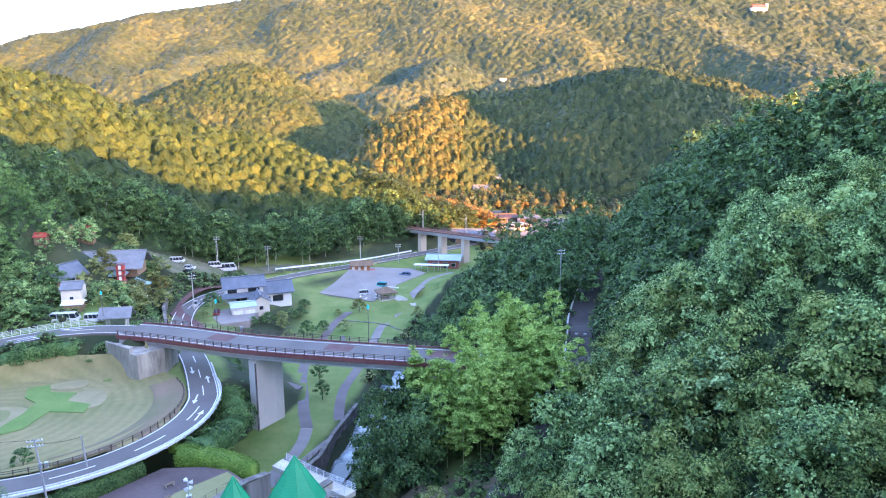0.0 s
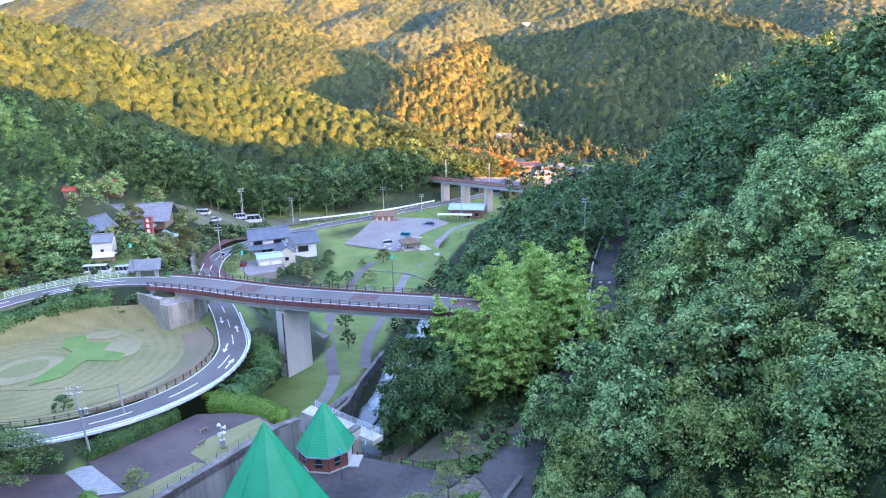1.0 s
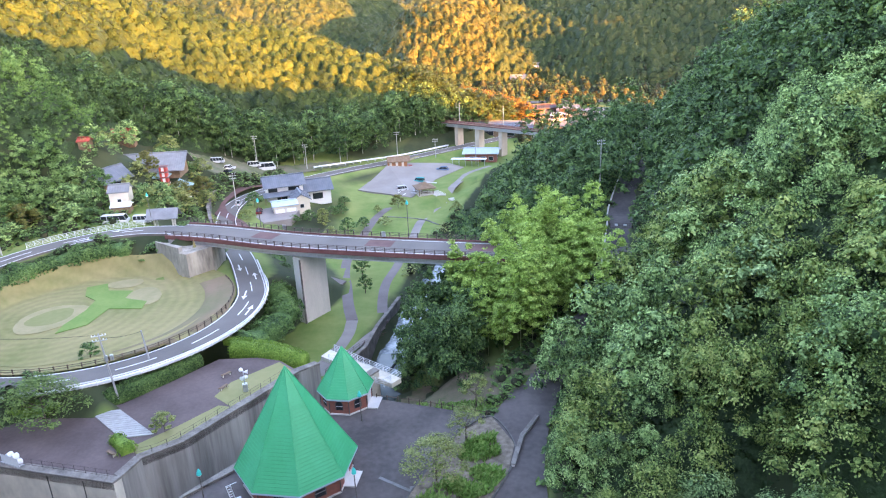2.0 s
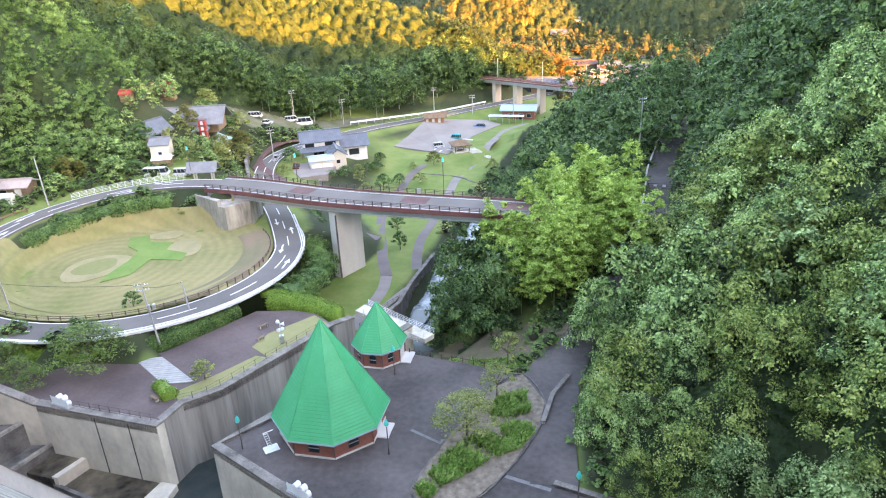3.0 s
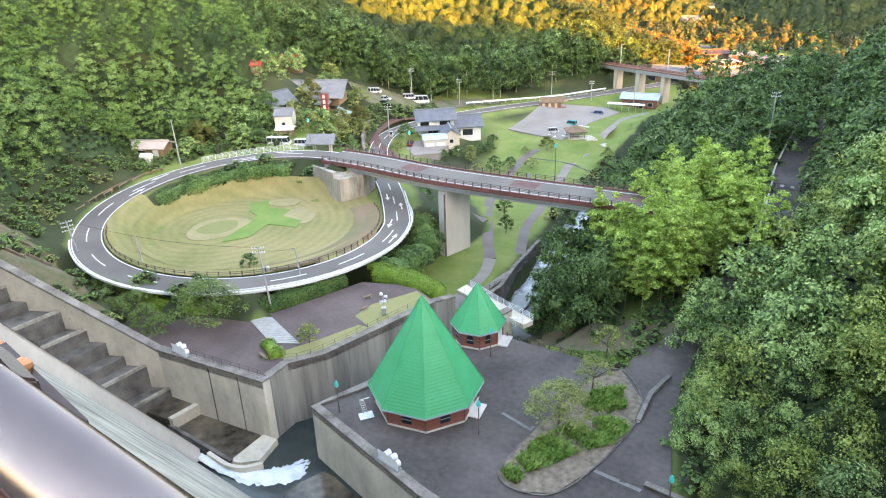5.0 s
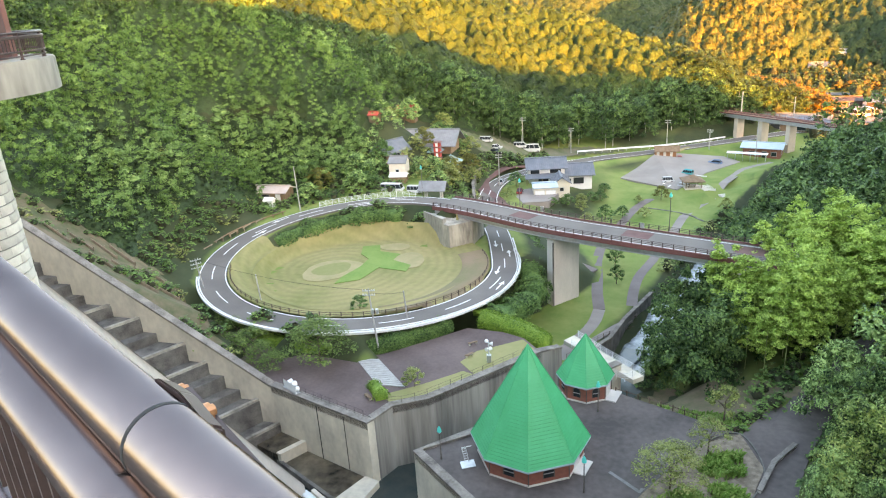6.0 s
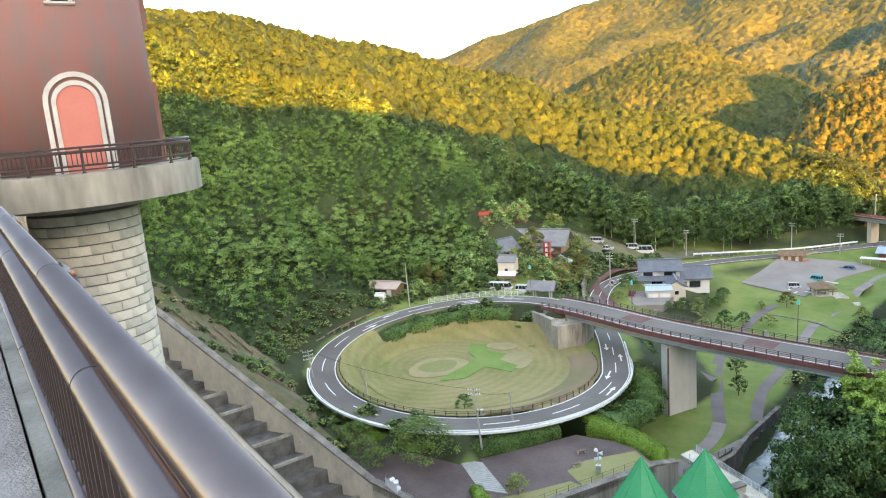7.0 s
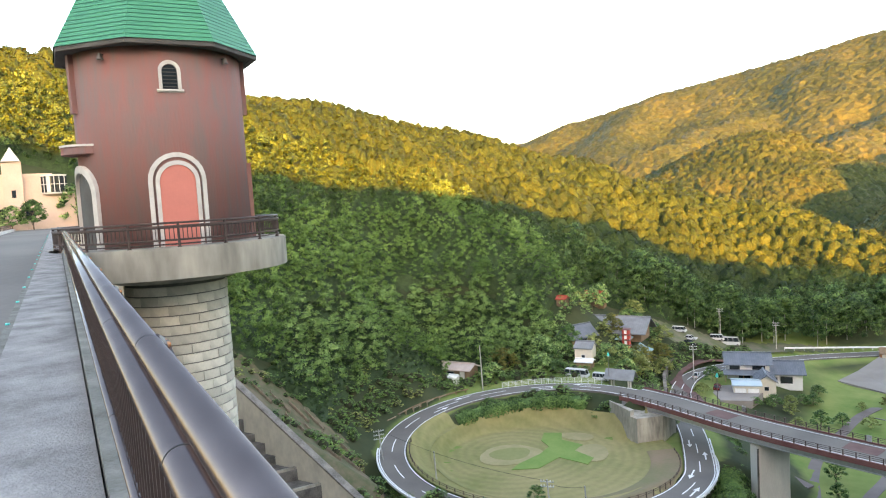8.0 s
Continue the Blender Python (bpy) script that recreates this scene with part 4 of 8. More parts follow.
def build_tower():
    t = thing("dam_tower", "round red-rendered dam tower with a green pyramid roof and a balcony", "tower", TOWER)
    R = 4.1
    part("shaft", rod(bmesh.new(), (0, 0, -2), (0, 0, 52.9), 2.50, 48), M_JOINT, t, "grey stone-faced round shaft", True)
    part("drum", rod(bmesh.new(), (0, 0, 54.4), (0, 0, 64.9), R, 72), M_TOWER, t, "weathered brick-red rendered round wall", True)
    bm = bmesh.new()
    rod(bm, (0, 0, 52.95), (0, 0, 54.40), 5.85, 72)
    rod(bm, (0, 0, 52.5), (0, 0, 52.95), 3.0, 48, 4.2)
    bmesh.ops.bevel(bm, geom=[e for e in bm.edges if abs(e.verts[0].co.z - e.verts[1].co.z) < 1e-3 and e.verts[0].co.z > 54.3], offset=0.06, segments=2, affect="EDGES")
    part("balcony", bm, M_CONC_M, t, "stained pale concrete balcony slab")
    cam_a = math.atan2(-TOWER[1], -TOWER[0])
    mid = cam_a + 0.115
    # blind arch facing the valley side, and the window over it
    part("arch_trim", arch_on_wall(bmesh.new(), R, mid, 2.62, 4.42, 2.22, 4.20, 54.4, 0.09), M_TRIM, t, "off-white outer arch moulding")
    part("arch_trim", arch_on_wall(bmesh.new(), R, mid, 1.98, 4.04, 1.62, 3.84, 54.4, 0.09), M_TRIM, t, "off-white inner arch moulding")
    part("arch_panel", arch_panel(bmesh.new(), R, mid, 1.66, 3.86, 54.4, 0.02), M_CORAL, t, "smooth coral blind doorway")
    w = part("window", arch_panel(bmesh.new(), R, mid + 0.005, 0.68, 1.16, 61.75, 0.015), M_GLASS, t, "dark arched louvre window")
    part("frame", arch_on_wall(bmesh.new(), R, mid + 0.005, 0.98, 1.36, 0.68, 1.19, 61.75, 0.10), M_TRIM, w, "off-white arched frame")
    bm = bmesh.new()
    for k in range(9):
        a = mid + 0.005 + (-0.39 + k * 0.0975) / R
        rod(bm, ((R + 0.06) * math.cos(mid - 0.14), (R + 0.06) * math.sin(mid - 0.14), 61.7), ((R + 0.06) * math.cos(mid + 0.15), (R + 0.06) * math.sin(mid + 0.15), 61.7), 0.08, 4) if k == 0 else None
    part("sill", bm, M_TRIM, w)
    for k in range(6):
        z = 61.88 + k * 0.17
        part("louvre", rod(bmesh.new(), ((R + 0.03) * math.cos(mid - 0.072), (R + 0.03) * math.sin(mid - 0.072), z), ((R + 0.03) * math.cos(mid + 0.082), (R + 0.03) * math.sin(mid + 0.082), z), 0.02, 4), M_SOFFIT, w)
    # doorway towards the crest, with its half-round canopy
    side = cam_a - 1.18
    part("arch_trim", arch_on_wall(bmesh.new(), R, side, 2.8, 4.1, 2.2, 3.75, 54.4, 0.20), M_TRIM, t, "off-white arch over the crest doorway")
    part("door", arch_panel(bmesh.new(), R, side, 2.25, 3.8, 54.4, 0.03), M_SOFFIT, t, "dark doorway towards the crest")
    bm = bmesh.new()
    rod(bm, (3.7 * math.cos(side), 3.7 * math.sin(side), 59.0), (3.7 * math.cos(side), 3.7 * math.sin(side), 59.35), 1.25, 24)
    part("canopy", bm, M_TOWER, t, "round red canopy over the crest doorway")
    bm = bmesh.new()
    rod(bm, (3.7 * math.cos(side), 3.7 * math.sin(side), 59.35), (3.7 * math.cos(side), 3.7 * math.sin(side), 59.45), 1.3, 24)
    part("canopy_cap", bm, M_TRIM, t, "pale metal canopy cap")
    for a in (side - 0.02, cam_a + 1.50):
        part("pilaster", bbox(-0.22, -0.2, 61.0, 0.22, 0.2, 63.9, m=Matrix.Rotation(a, 4, "Z") @ Matrix.Translation((R, 0, 0))), M_TOWER, t)
    part("buttress", bbox(-0.25, -0.25, 54.4, 0.2, 0.25, 58.4, m=Matrix.Rotation(cam_a + 1.45, 4, "Z") @ Matrix.Translation((R, 0, 0))), M_TOWER, t)
    for a in (mid - 0.72, mid + 0.70):
        lamp = part("wall_lamp", rod(rod(bmesh.new(), (R, 0, 63.45), (R + 0.2, 0, 63.45), 0.04, 8), (R + 0.2, 0, 63.5), (R + 0.2, 0, 63.2), 0.06, 12, 0.16), M_LAMPPOLE, t, "small grey bell lamp under the eaves")
        lamp.matrix_basis = Matrix.Rotation(a, 4, "Z")
    turn = cam_a + math.radians(22.5) + 0.14
    for k in range(8):
        part("roof_panel", roof_side(k, 8, 5.12, 63.95, 73.6, 46, turn, 0.06), M_GREENROOF_SHADE, t, "green metal roof flank in lapped courses")
        rim = [(4.7 * math.cos(turn + q * math.pi / 4), 4.7 * math.sin(turn + q * math.pi / 4)) for q in (k, k + 1)] + [(5.06 * math.cos(turn + q * math.pi / 4), 5.06 * math.sin(turn + q * math.pi / 4)) for q in (k + 1, k)]
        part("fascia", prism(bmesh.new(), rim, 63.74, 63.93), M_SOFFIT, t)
    bm = bmesh.new()
    bmesh.ops.create_circle(bm, cap_ends=True, segments=8, radius=5.0, matrix=Matrix.Translation((0, 0, 63.78)) @ Matrix.Rotation(turn, 4, "Z"))
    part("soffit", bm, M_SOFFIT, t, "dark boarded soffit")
    # balcony railing
    for z, rad in ((55.52, 0.05), (55.34, 0.075), (54.74, 0.045), (54.55, 0.035)):
        bm = bmesh.new()
        for k in range(72):
            a, b = k * math.pi / 36, (k + 1) * math.pi / 36
            rod(bm, (5.5 * math.cos(a), 5.5 * math.sin(a), z), (5.5 * math.cos(b), 5.5 * math.sin(b), z), rad, 6)
        part("balcony_rail", bm, M_POST, t, "dark brown balcony rail")
    pm = bm2 = None
    for k in range(16):
        a = cam_a + 0.05 + k * math.pi / 8
        if pm is None:
            o = part("balcony_post", rod(rod(bmesh.new(), (0, 0, 54.4), (0, 0, 55.55), 0.062, 8), (0, 0, 54.4), (0, 0, 54.45), 0.10, 8), M_POST, t, "dark brown balcony post")
            pm = o.data
        else:
            o = new("balcony_post", pm)
            o.parent = t
        o.location = (5.5 * math.cos(a), 5.5 * math.sin(a), 0)
    for k in range(176):
        a = cam_a + 0.05 + k * 2 * math.pi / 176
        if bm2 is None:
            o = part("balcony_baluster", bbox(-0.016, -0.016, 54.72, 0.016, 0.016, 55.34), M_POST, t)
            bm2 = o.data
        else:
            o = new("balcony_baluster", bm2)
            o.parent = t
        o.location = (5.5 * math.cos(a), 5.5 * math.sin(a), 0)
    return t, cam_a


TOWER_OB, TOWER_A = build_tower()


M_STREAK = mat("streaked grey concrete", (0.36, 0.335, 0.30), (0.13, 0.12, 0.11), 0.4, 0.92, fine=2.4, bump=0.3, stretch=(1, 1, 0.07))


# ---- basin, stepped abutment and retaining walls ----
def wall_line(name, line, thick, z0, label, cap=0.28, material=M_CONC, category="retaining wall"):
    """A wall along (x, y, ztop) points, thick to the right of the line, with a proud coping."""
    ln = np.array(line, float)
    t = thing(name, label, category, kind="structure")
    bm = bmesh.new()
    a, b = offsets(ln, 0.0), offsets(ln, thick)
    rows = []
    for p, q in zip(a, b):
        rows.append([bm.verts.new(v) for v in ((p[0], p[1], p[2] - cap), (q[0], q[1], q[2] - cap), (q[0], q[1], z0), (p[0], p[1], z0))])
    for r0, r1 in zip(rows, rows[1:]):
        for k in range(4):
            bm.faces.new((r0[k], r1[k], r1[(k + 1) % 4], r0[(k + 1) % 4]))
    bm.faces.new(rows[0])
    bm.faces.new(rows[-1][::-1])
    bmesh.ops.recalc_face_normals(bm, faces=bm.faces[:])
    part("wall_body", bm, material, t)
    part("coping", strip(bmesh.new(), ln, min(0.0, thick) - 0.12, max(0.0, thick) + 0.12, 0.0, cap), M_COPING, t, "dark stained concrete coping")
    return t


def sw(s):
    return (43.4 - 0.555 * (s - 86.2), 2.0 + 0.70 * (s - 86.2))


slope_line = []
for s in np.arange(154.0, 86.0, -5.0):
    n, z = sw(s)
    slope_line.append((*crest(s, n), z))
slope_line += [(-64.7, 71.6, 2.0)]
wall_line("wall_abutment", slope_line, -1.1, -11, "stained concrete side wall climbing the abutment beside the steps", 0.35)
wall_line("wall_basin", [(-64.7, 71.6, 2.12), (-45.6, 67.8, 2.12), (-45.2, 69.0, 2.12)], -1.0, -11, "pale concrete retaining wall beside the stilling pools")
wall_line("wall_channel", [(-45.2, 69.0, 2.12), (-44.3, 72.6, 2.12), (-40.2, 76, 2.12), (-29.1, 94, 2.12), (-26.8, 98, 1.2)], -1.0, -11, "tall streaked grey concrete retaining wall along the outlet channel", material=M_STREAK)
wall_line("wall_yard", [(-12, 50.8, 0.35), (-20, 55.0, 0.35), (-38, 66.5, 0.35), (-32.7, 73.5, 0.35), (-27.5, 82, 0.35), (-22.5, 91, 0.35), (-18, 98, 0.2)], 1.0, -11, "weathered concrete channel wall edging the paved yard", 0.3)
for s0, z0 in ((-55.2, 69.72), (-50.0, 68.7)):
    tagged(mesh_object("wall_joint", bbox(s0 - 0.03, z0 - 0.12, -8, s0 + 0.03, z0 + 0.02, 1.6), M_TYRE), "dark vertical joint in the concrete wall", "joint", "", "structure")

steps = thing("abutment_steps", "large dark stained concrete steps climbing the dam abutment", "steps", kind="structure")
NOSINGS = [(85.4, -4.7), (88.3, -1.0), (91.1, 0.6), (93.2, 2.8), (95.4, 4.8), (98.3, 7.7), (102.7, 9.2), (104.8, 11.5), (109.2, 13.3), (113.4, 14.8), (115.3, 16.6), (117.3, 17.9), (119.5, 20.1)]
while NOSINGS[-1][0] < 150:
    NOSINGS.append((NOSINGS[-1][0] + (2.1, 4.3)[len(NOSINGS) % 3 == 0], NOSINGS[-1][1] + 2.0))
for (s0, z0), (s1, z1) in zip(NOSINGS, NOSINGS[1:]):
    n = sw((s0 + s1) / 2)[0]
    if n < 6:
        break
    na, nb = sw(s0)[0] + 0.3, sw(s1)[0] + 0.3
    nd = 1.2 + (51.2 - z0) * 0.622 - 1.5
    bm = prism(bmesh.new(), [crest(s0, nd), crest(s1, nd), crest(s1, nb), crest(s0, na)], z0 - 5, z0)
    bmesh.ops.bevel(bm, geom=[e for e in bm.edges if min(v.co.z for v in e.verts) > z0 - 0.1], offset=0.08, segments=1, affect="EDGES")
    step = part("step", bm, M_CONC_D, steps)
    if (s1 - s0) > 2.5:
        part("sill", prism(bmesh.new(), [crest(s0 + 0.05, nd + 1), crest(s0 + 0.55, nd + 1), crest(s0 + 0.55, na - 0.6), crest(s0 + 0.05, na - 0.35)], z0 - 0.02, z0 + 0.38), M_CONC_M, step, "raised concrete lip along the tread")
# the training wall that parts the spillway face from the steps
gl = [(*crest(72.4, 1.2 + (51.2 - z) * 0.622 + 2.0), z) for z in (44, 30, 16, 4, -3.0, -6.2)]
wall_line("wall_spillway", gl, -0.8, -11, "smooth pale concrete training wall beside the spillway", 0.15, M_CONC_L)
pool = thing("stilling_pools", "dark shallow concrete pools below the steps", "pool", kind="structure")
LEDGE = ((-59.3, 70.7), (-58.5, 70.5), (-60.3, 66.4), (-61.2, 66.6))
for nm, pts, z0, z1, m, lab in (("pool_floor", ((-59.2, 70.8), (-46.2, 68.0), (-48.3, 62.2), (-60.8, 66.7)), -11, -7.55, M_POOL, "wet sandy floor under dark shallow water"),
                                ("apron", ((-47.0, 68.0), (-44.6, 67.6), (-44.9, 63.1), (-47.2, 62.1), (-48.7, 62.1)), -11, -7.2, M_CONC, "pale concrete apron"),
                                ("pool_floor", ((-70, 72.6), (-59.2, 70.8), (-61.0, 66.5), (-70, 68.4)), -11, -6.05, M_POOL, "dark wet floor of the upper pool"),
                                ("ledge", LEDGE, -11, -5.75, M_CONC, "pale concrete ledge between the pools"),
                                ("pool_wall", ((-61.4, 67.0), (-61.2, 66.4), (-48.5, 61.8), (-48.3, 62.3)), -11, -7.0, M_CONC_D, "dark wet rim of the pool"),
                                ("pool_wall", [crest(*q) for q in ((75.5, 36.5), (85, 36.5), (85, 37.6), (75.5, 37.6))], -11, -4.2, M_CONC_M, "stained wall beside the chute")):
    part(nm, prism(bmesh.new(), list(pts), z0, z1), m, pool, lab)
# the rounded sill of the lower pool
rim = smooth_line([(x, y, -7.12) for x, y in ((-52.5, 62.9), (-50.9, 62.2), (-49.1, 61.5), (-47.9, 61.3), (-46.1, 61.5), (-44.2, 62.8))], 0.5)
part("sill", strip(bmesh.new(), rim, -0.28, 0.28, 0.0, 3.5), M_CONC, pool, "rounded pale concrete sill")
part("lower_floor", prism(bmesh.new(), [(-39.2, 59.2), (-38.1, 61.4), (-36.1, 63.9), (-34.3, 63.4), (-29.4, 60.2), (-24, 56), (-38, 50)], -11, -7.95), M_POOL, pool, "wet sandy floor below the spillway")
bm = prism(bmesh.new(), CHANNEL[:6] + [(-16, 118), (-20, 118)] + CHANNEL[6:], -9.4, -8.2)
tagged(mesh_object("water", bm, M_WATER), "dark flowing water in the outlet channel", "water", "", "structure")


def foam_sheet():
    rs = np.random.RandomState(5)
    mid = smooth_line([(-58.0, 64.1, -7.3), (-54.5, 62.7, -7.5), (-49.8, 61.4, -7.75), (-46.1, 60.9, -7.95), (-43.0, 61.4, -8.05), (-40.5, 62.9, -8.08), (-39.1, 65.7, -8.12)], 0.4)
    u = np.linspace(0, 1, len(mid))
    half = np.interp(u, [0, 0.2, 0.42, 0.6, 0.75, 0.88, 1], [0.5, 0.55, 0.75, 1.15, 1.7, 1.9, 0.9])
    bm = bmesh.new()
    rows = []
    for k in range(15):
        w = k / 7 - 1
        ln = offsets(mid, 0.0)
        t = np.gradient(mid[:, :2], axis=0)
        t /= np.linalg.norm(t, axis=1)[:, None]
        o = half * w * (1 + (0.05 + 0.3 * u) * rs.uniform(-1, 1, len(mid)))
        rows.append([bm.verts.new((p[0] + q[1] * d, p[1] - q[0] * d, p[2] + rs.uniform(0.0, 0.10) - 0.22 * abs(w) ** 4 - 0.3 * max(0, e - 0.85) * 6 * rs.uniform(0, 1))) for p, q, d, e in zip(ln, t, o, u)])
    for a, b in zip(rows, rows[1:]):
        for k in range(len(mid) - 1):
            bm.faces.new((a[k], a[k + 1], b[k + 1], b[k]))
    bmesh.ops.recalc_face_normals(bm, faces=bm.faces[:])
    tagged(mesh_object("white_water", bm, M_FOAM, smooth=True), "white foaming water leaving the spillway", "water", "", "stuff")


foam_sheet()

# ---- the terrace ----
tagged(mesh_object("terrace_paving", prism(bmesh.new(), TERRACE, 0.8, 1.98), M_TERRACE), "worn maroon asphalt terrace above the channel", "paving", "", "structure")


def flat(name, pts, z, material, label, category, kind="structure", thick=0.06):
    return tagged(mesh_object(name, prism(bmesh.new(), pts, z - thick, z), material), label, category, "", kind)


flat("terrace_turf", [(-47.5, 74.2), (-44.9, 73.4), (-40.9, 76.8), (-36.5, 84.2), (-38.5, 84.6), (-42.5, 79.5)], 2.02, M_FIELD, "dry yellow turf strip along the wall", "turf")
flat("terrace_lawn", [(-36.5, 84.2), (-29.8, 94), (-33, 97), (-38.8, 91), (-40, 87)], 2.02, M_FIELD, "dry lawn in the corner of the terrace", "lawn")
sl = thing("slatted_cover", "pale ribbed concrete cover set in the terrace", "cover", kind="structure")
for k in range(14):
    a, b = k / 14, (k + 0.86) / 14
    q = [(-56.5 + 7.4 * u, 82.9 - 6.1 * u) for u in (a, b)]
    r = [(-52.6 + 7.8 * u, 83.7 - 6.1 * u) for u in (a, b)]
    part("slab", prism(bmesh.new(), [q[0], q[1], r[1], r[0]], 1.98, 2.10), M_POLE, sl)
for x, y, tr in ((-60.6, 71.4, 158), (-24.4, 58.6, 150)):
    spotlight_bank(x, y, 2.12 if x < -40 else 0.35, tr).scale = (1.35, 1.35, 1.35)
for x, y, tr in ((-39.3, 89.1, 62), (-40.2, 92.9, 48), (-48.5, 73.2, 150)):
    t = thing("bench", "small weathered wooden bench on the terrace", "bench", (x, y, 2.0), tr, "terrace benches")
    part("seat", bbox(-0.8, -0.22, 0.40, 0.8, 0.22, 0.48), M_WOOD, t)
    for dx in (-0.6, 0.6):
        part("leg", bbox(dx - 0.06, -0.2, 0, dx + 0.06, 0.2, 0.4), M_CONC, t)
t = thing("siren_post", "white loudspeaker post with a fenced base", "siren", (-35.6, 88.2, 2.0), 20)
part("pole", rod(bmesh.new(), (0, 0, 0), (0, 0, 3.6), 0.09, 8), M_GALV, t)
for zz, a in ((3.3, 0), (3.5, 120), (2.6, 240), (2.2, 60)):
    m = Matrix.Rotation(radians(a), 4, "Z")
    part("horn", rod(bmesh.new(), m @ Vector((0.1, 0, zz)), m @ Vector((0.65, 0, zz)), 0.09, 10, 0.32), M_WHITEPAINT, t, "white horn loudspeaker")
part("cabinet", bbox(-0.35, -0.3, 0.2, 0.35, 0.3, 1.4), M_GALV, t, "grey metal cabinet")
fence_line([(-62.5, 72.0, 2.0), (-54, 70.3, 2.0), (-46.3, 68.8, 2.0)], 1.6, 1.1, (1.05, 0.55, 0.2), 0.03, 0.018, M_POST, "terrace_railing", "thin dark railing along the terrace edge")
fence_line([(-45.2, 72.9, 2.0), (-41.0, 76.4, 2.0), (-30.6, 93.6, 2.0)], 2.0, 1.1, (1.05, 0.6), 0.03, 0.015, M_POST, "terrace_railing", "thin dark railing along the channel wall")
hedge([(-49.5, 76.3, 2.0), (-47.6, 74.8, 2.0), (-46.4, 73.5, 2.0)], 2.4, 1.3, L_HEDGE, "bright green clipped bush beside the bench", 3, "bush", 40, 0.12)
hedge([(-42, 101.5, 1.6), (-38, 101.0, 1.4), (-33.5, 100.0, 1.0), (-29.5, 98.3, 0.6)], 4.0, 2.2, L_HEDGE, "large rounded clipped green hedge", 4, "hedge", 30, 0.15, 0.08)
hedge([(-44, 103, 2.6), (-39, 103.4, 2.0), (-33.5, 102.8, 1.0)], 1.6, 1.0, L_HEDGE, "low bright green hedge by the footpath", 5, "hedge", 34, 0.13, 0.08)
hedge([(-46.2, 97.4, 2.0), (-50.8, 90.4, 2.0), (-55, 86.2, 2.0), (-59.0, 84.6, 2.2)], 2.8, 2.2, L_SHRUB, "dark green hedge below the loop road", 6, "hedge", 30, 0.16, 0.2)
hedge([(-60, 84.0, 2.2), (-70, 81.8, 2.8), (-79, 84.6, 3.2), (-88, 91, 3.8)], 2.6, 1.5, L_HEDGE, "bright green hedge below the loop road", 7, "hedge", 30, 0.15, 0.15)
tree(-61.5, 80.3, 2.0, 10.0, 7.6, L_TERRACE, "spreading fresh green tree on the terrace", 8, 0.18, 44, 70, 0.019)
tree(-43.6, 78.2, 2.0, 3.6, 3.2, L_OLIVE, "small thin tree in the dry turf", 9, 0.3, 16, 16, 0.05)
for i, (x, y, w, h) in enumerate(((-74, 79.6, 8, 5.2), (-70.5, 77.3, 6, 4.2), (-80, 82.5, 6.5, 5.0), (-84.5, 85, 6, 4.6), (-67.5, 75.4, 5, 3.6), (-77, 78.5, 6, 4.0))):
    tree(x, y, 1.9, w * 0.85, h * 0.9, L_TERRACE, "airy young tree at the edge of the terrace", 10 + i, 0.14, 26, 50, 0.022)

# ---- the yard ----
tagged(mesh_object("yard_paving", prism(bmesh.new(), YARD, -0.9, 0.0), M_YARD), "dark worn asphalt yard below the dam", "paving", "", "structure")


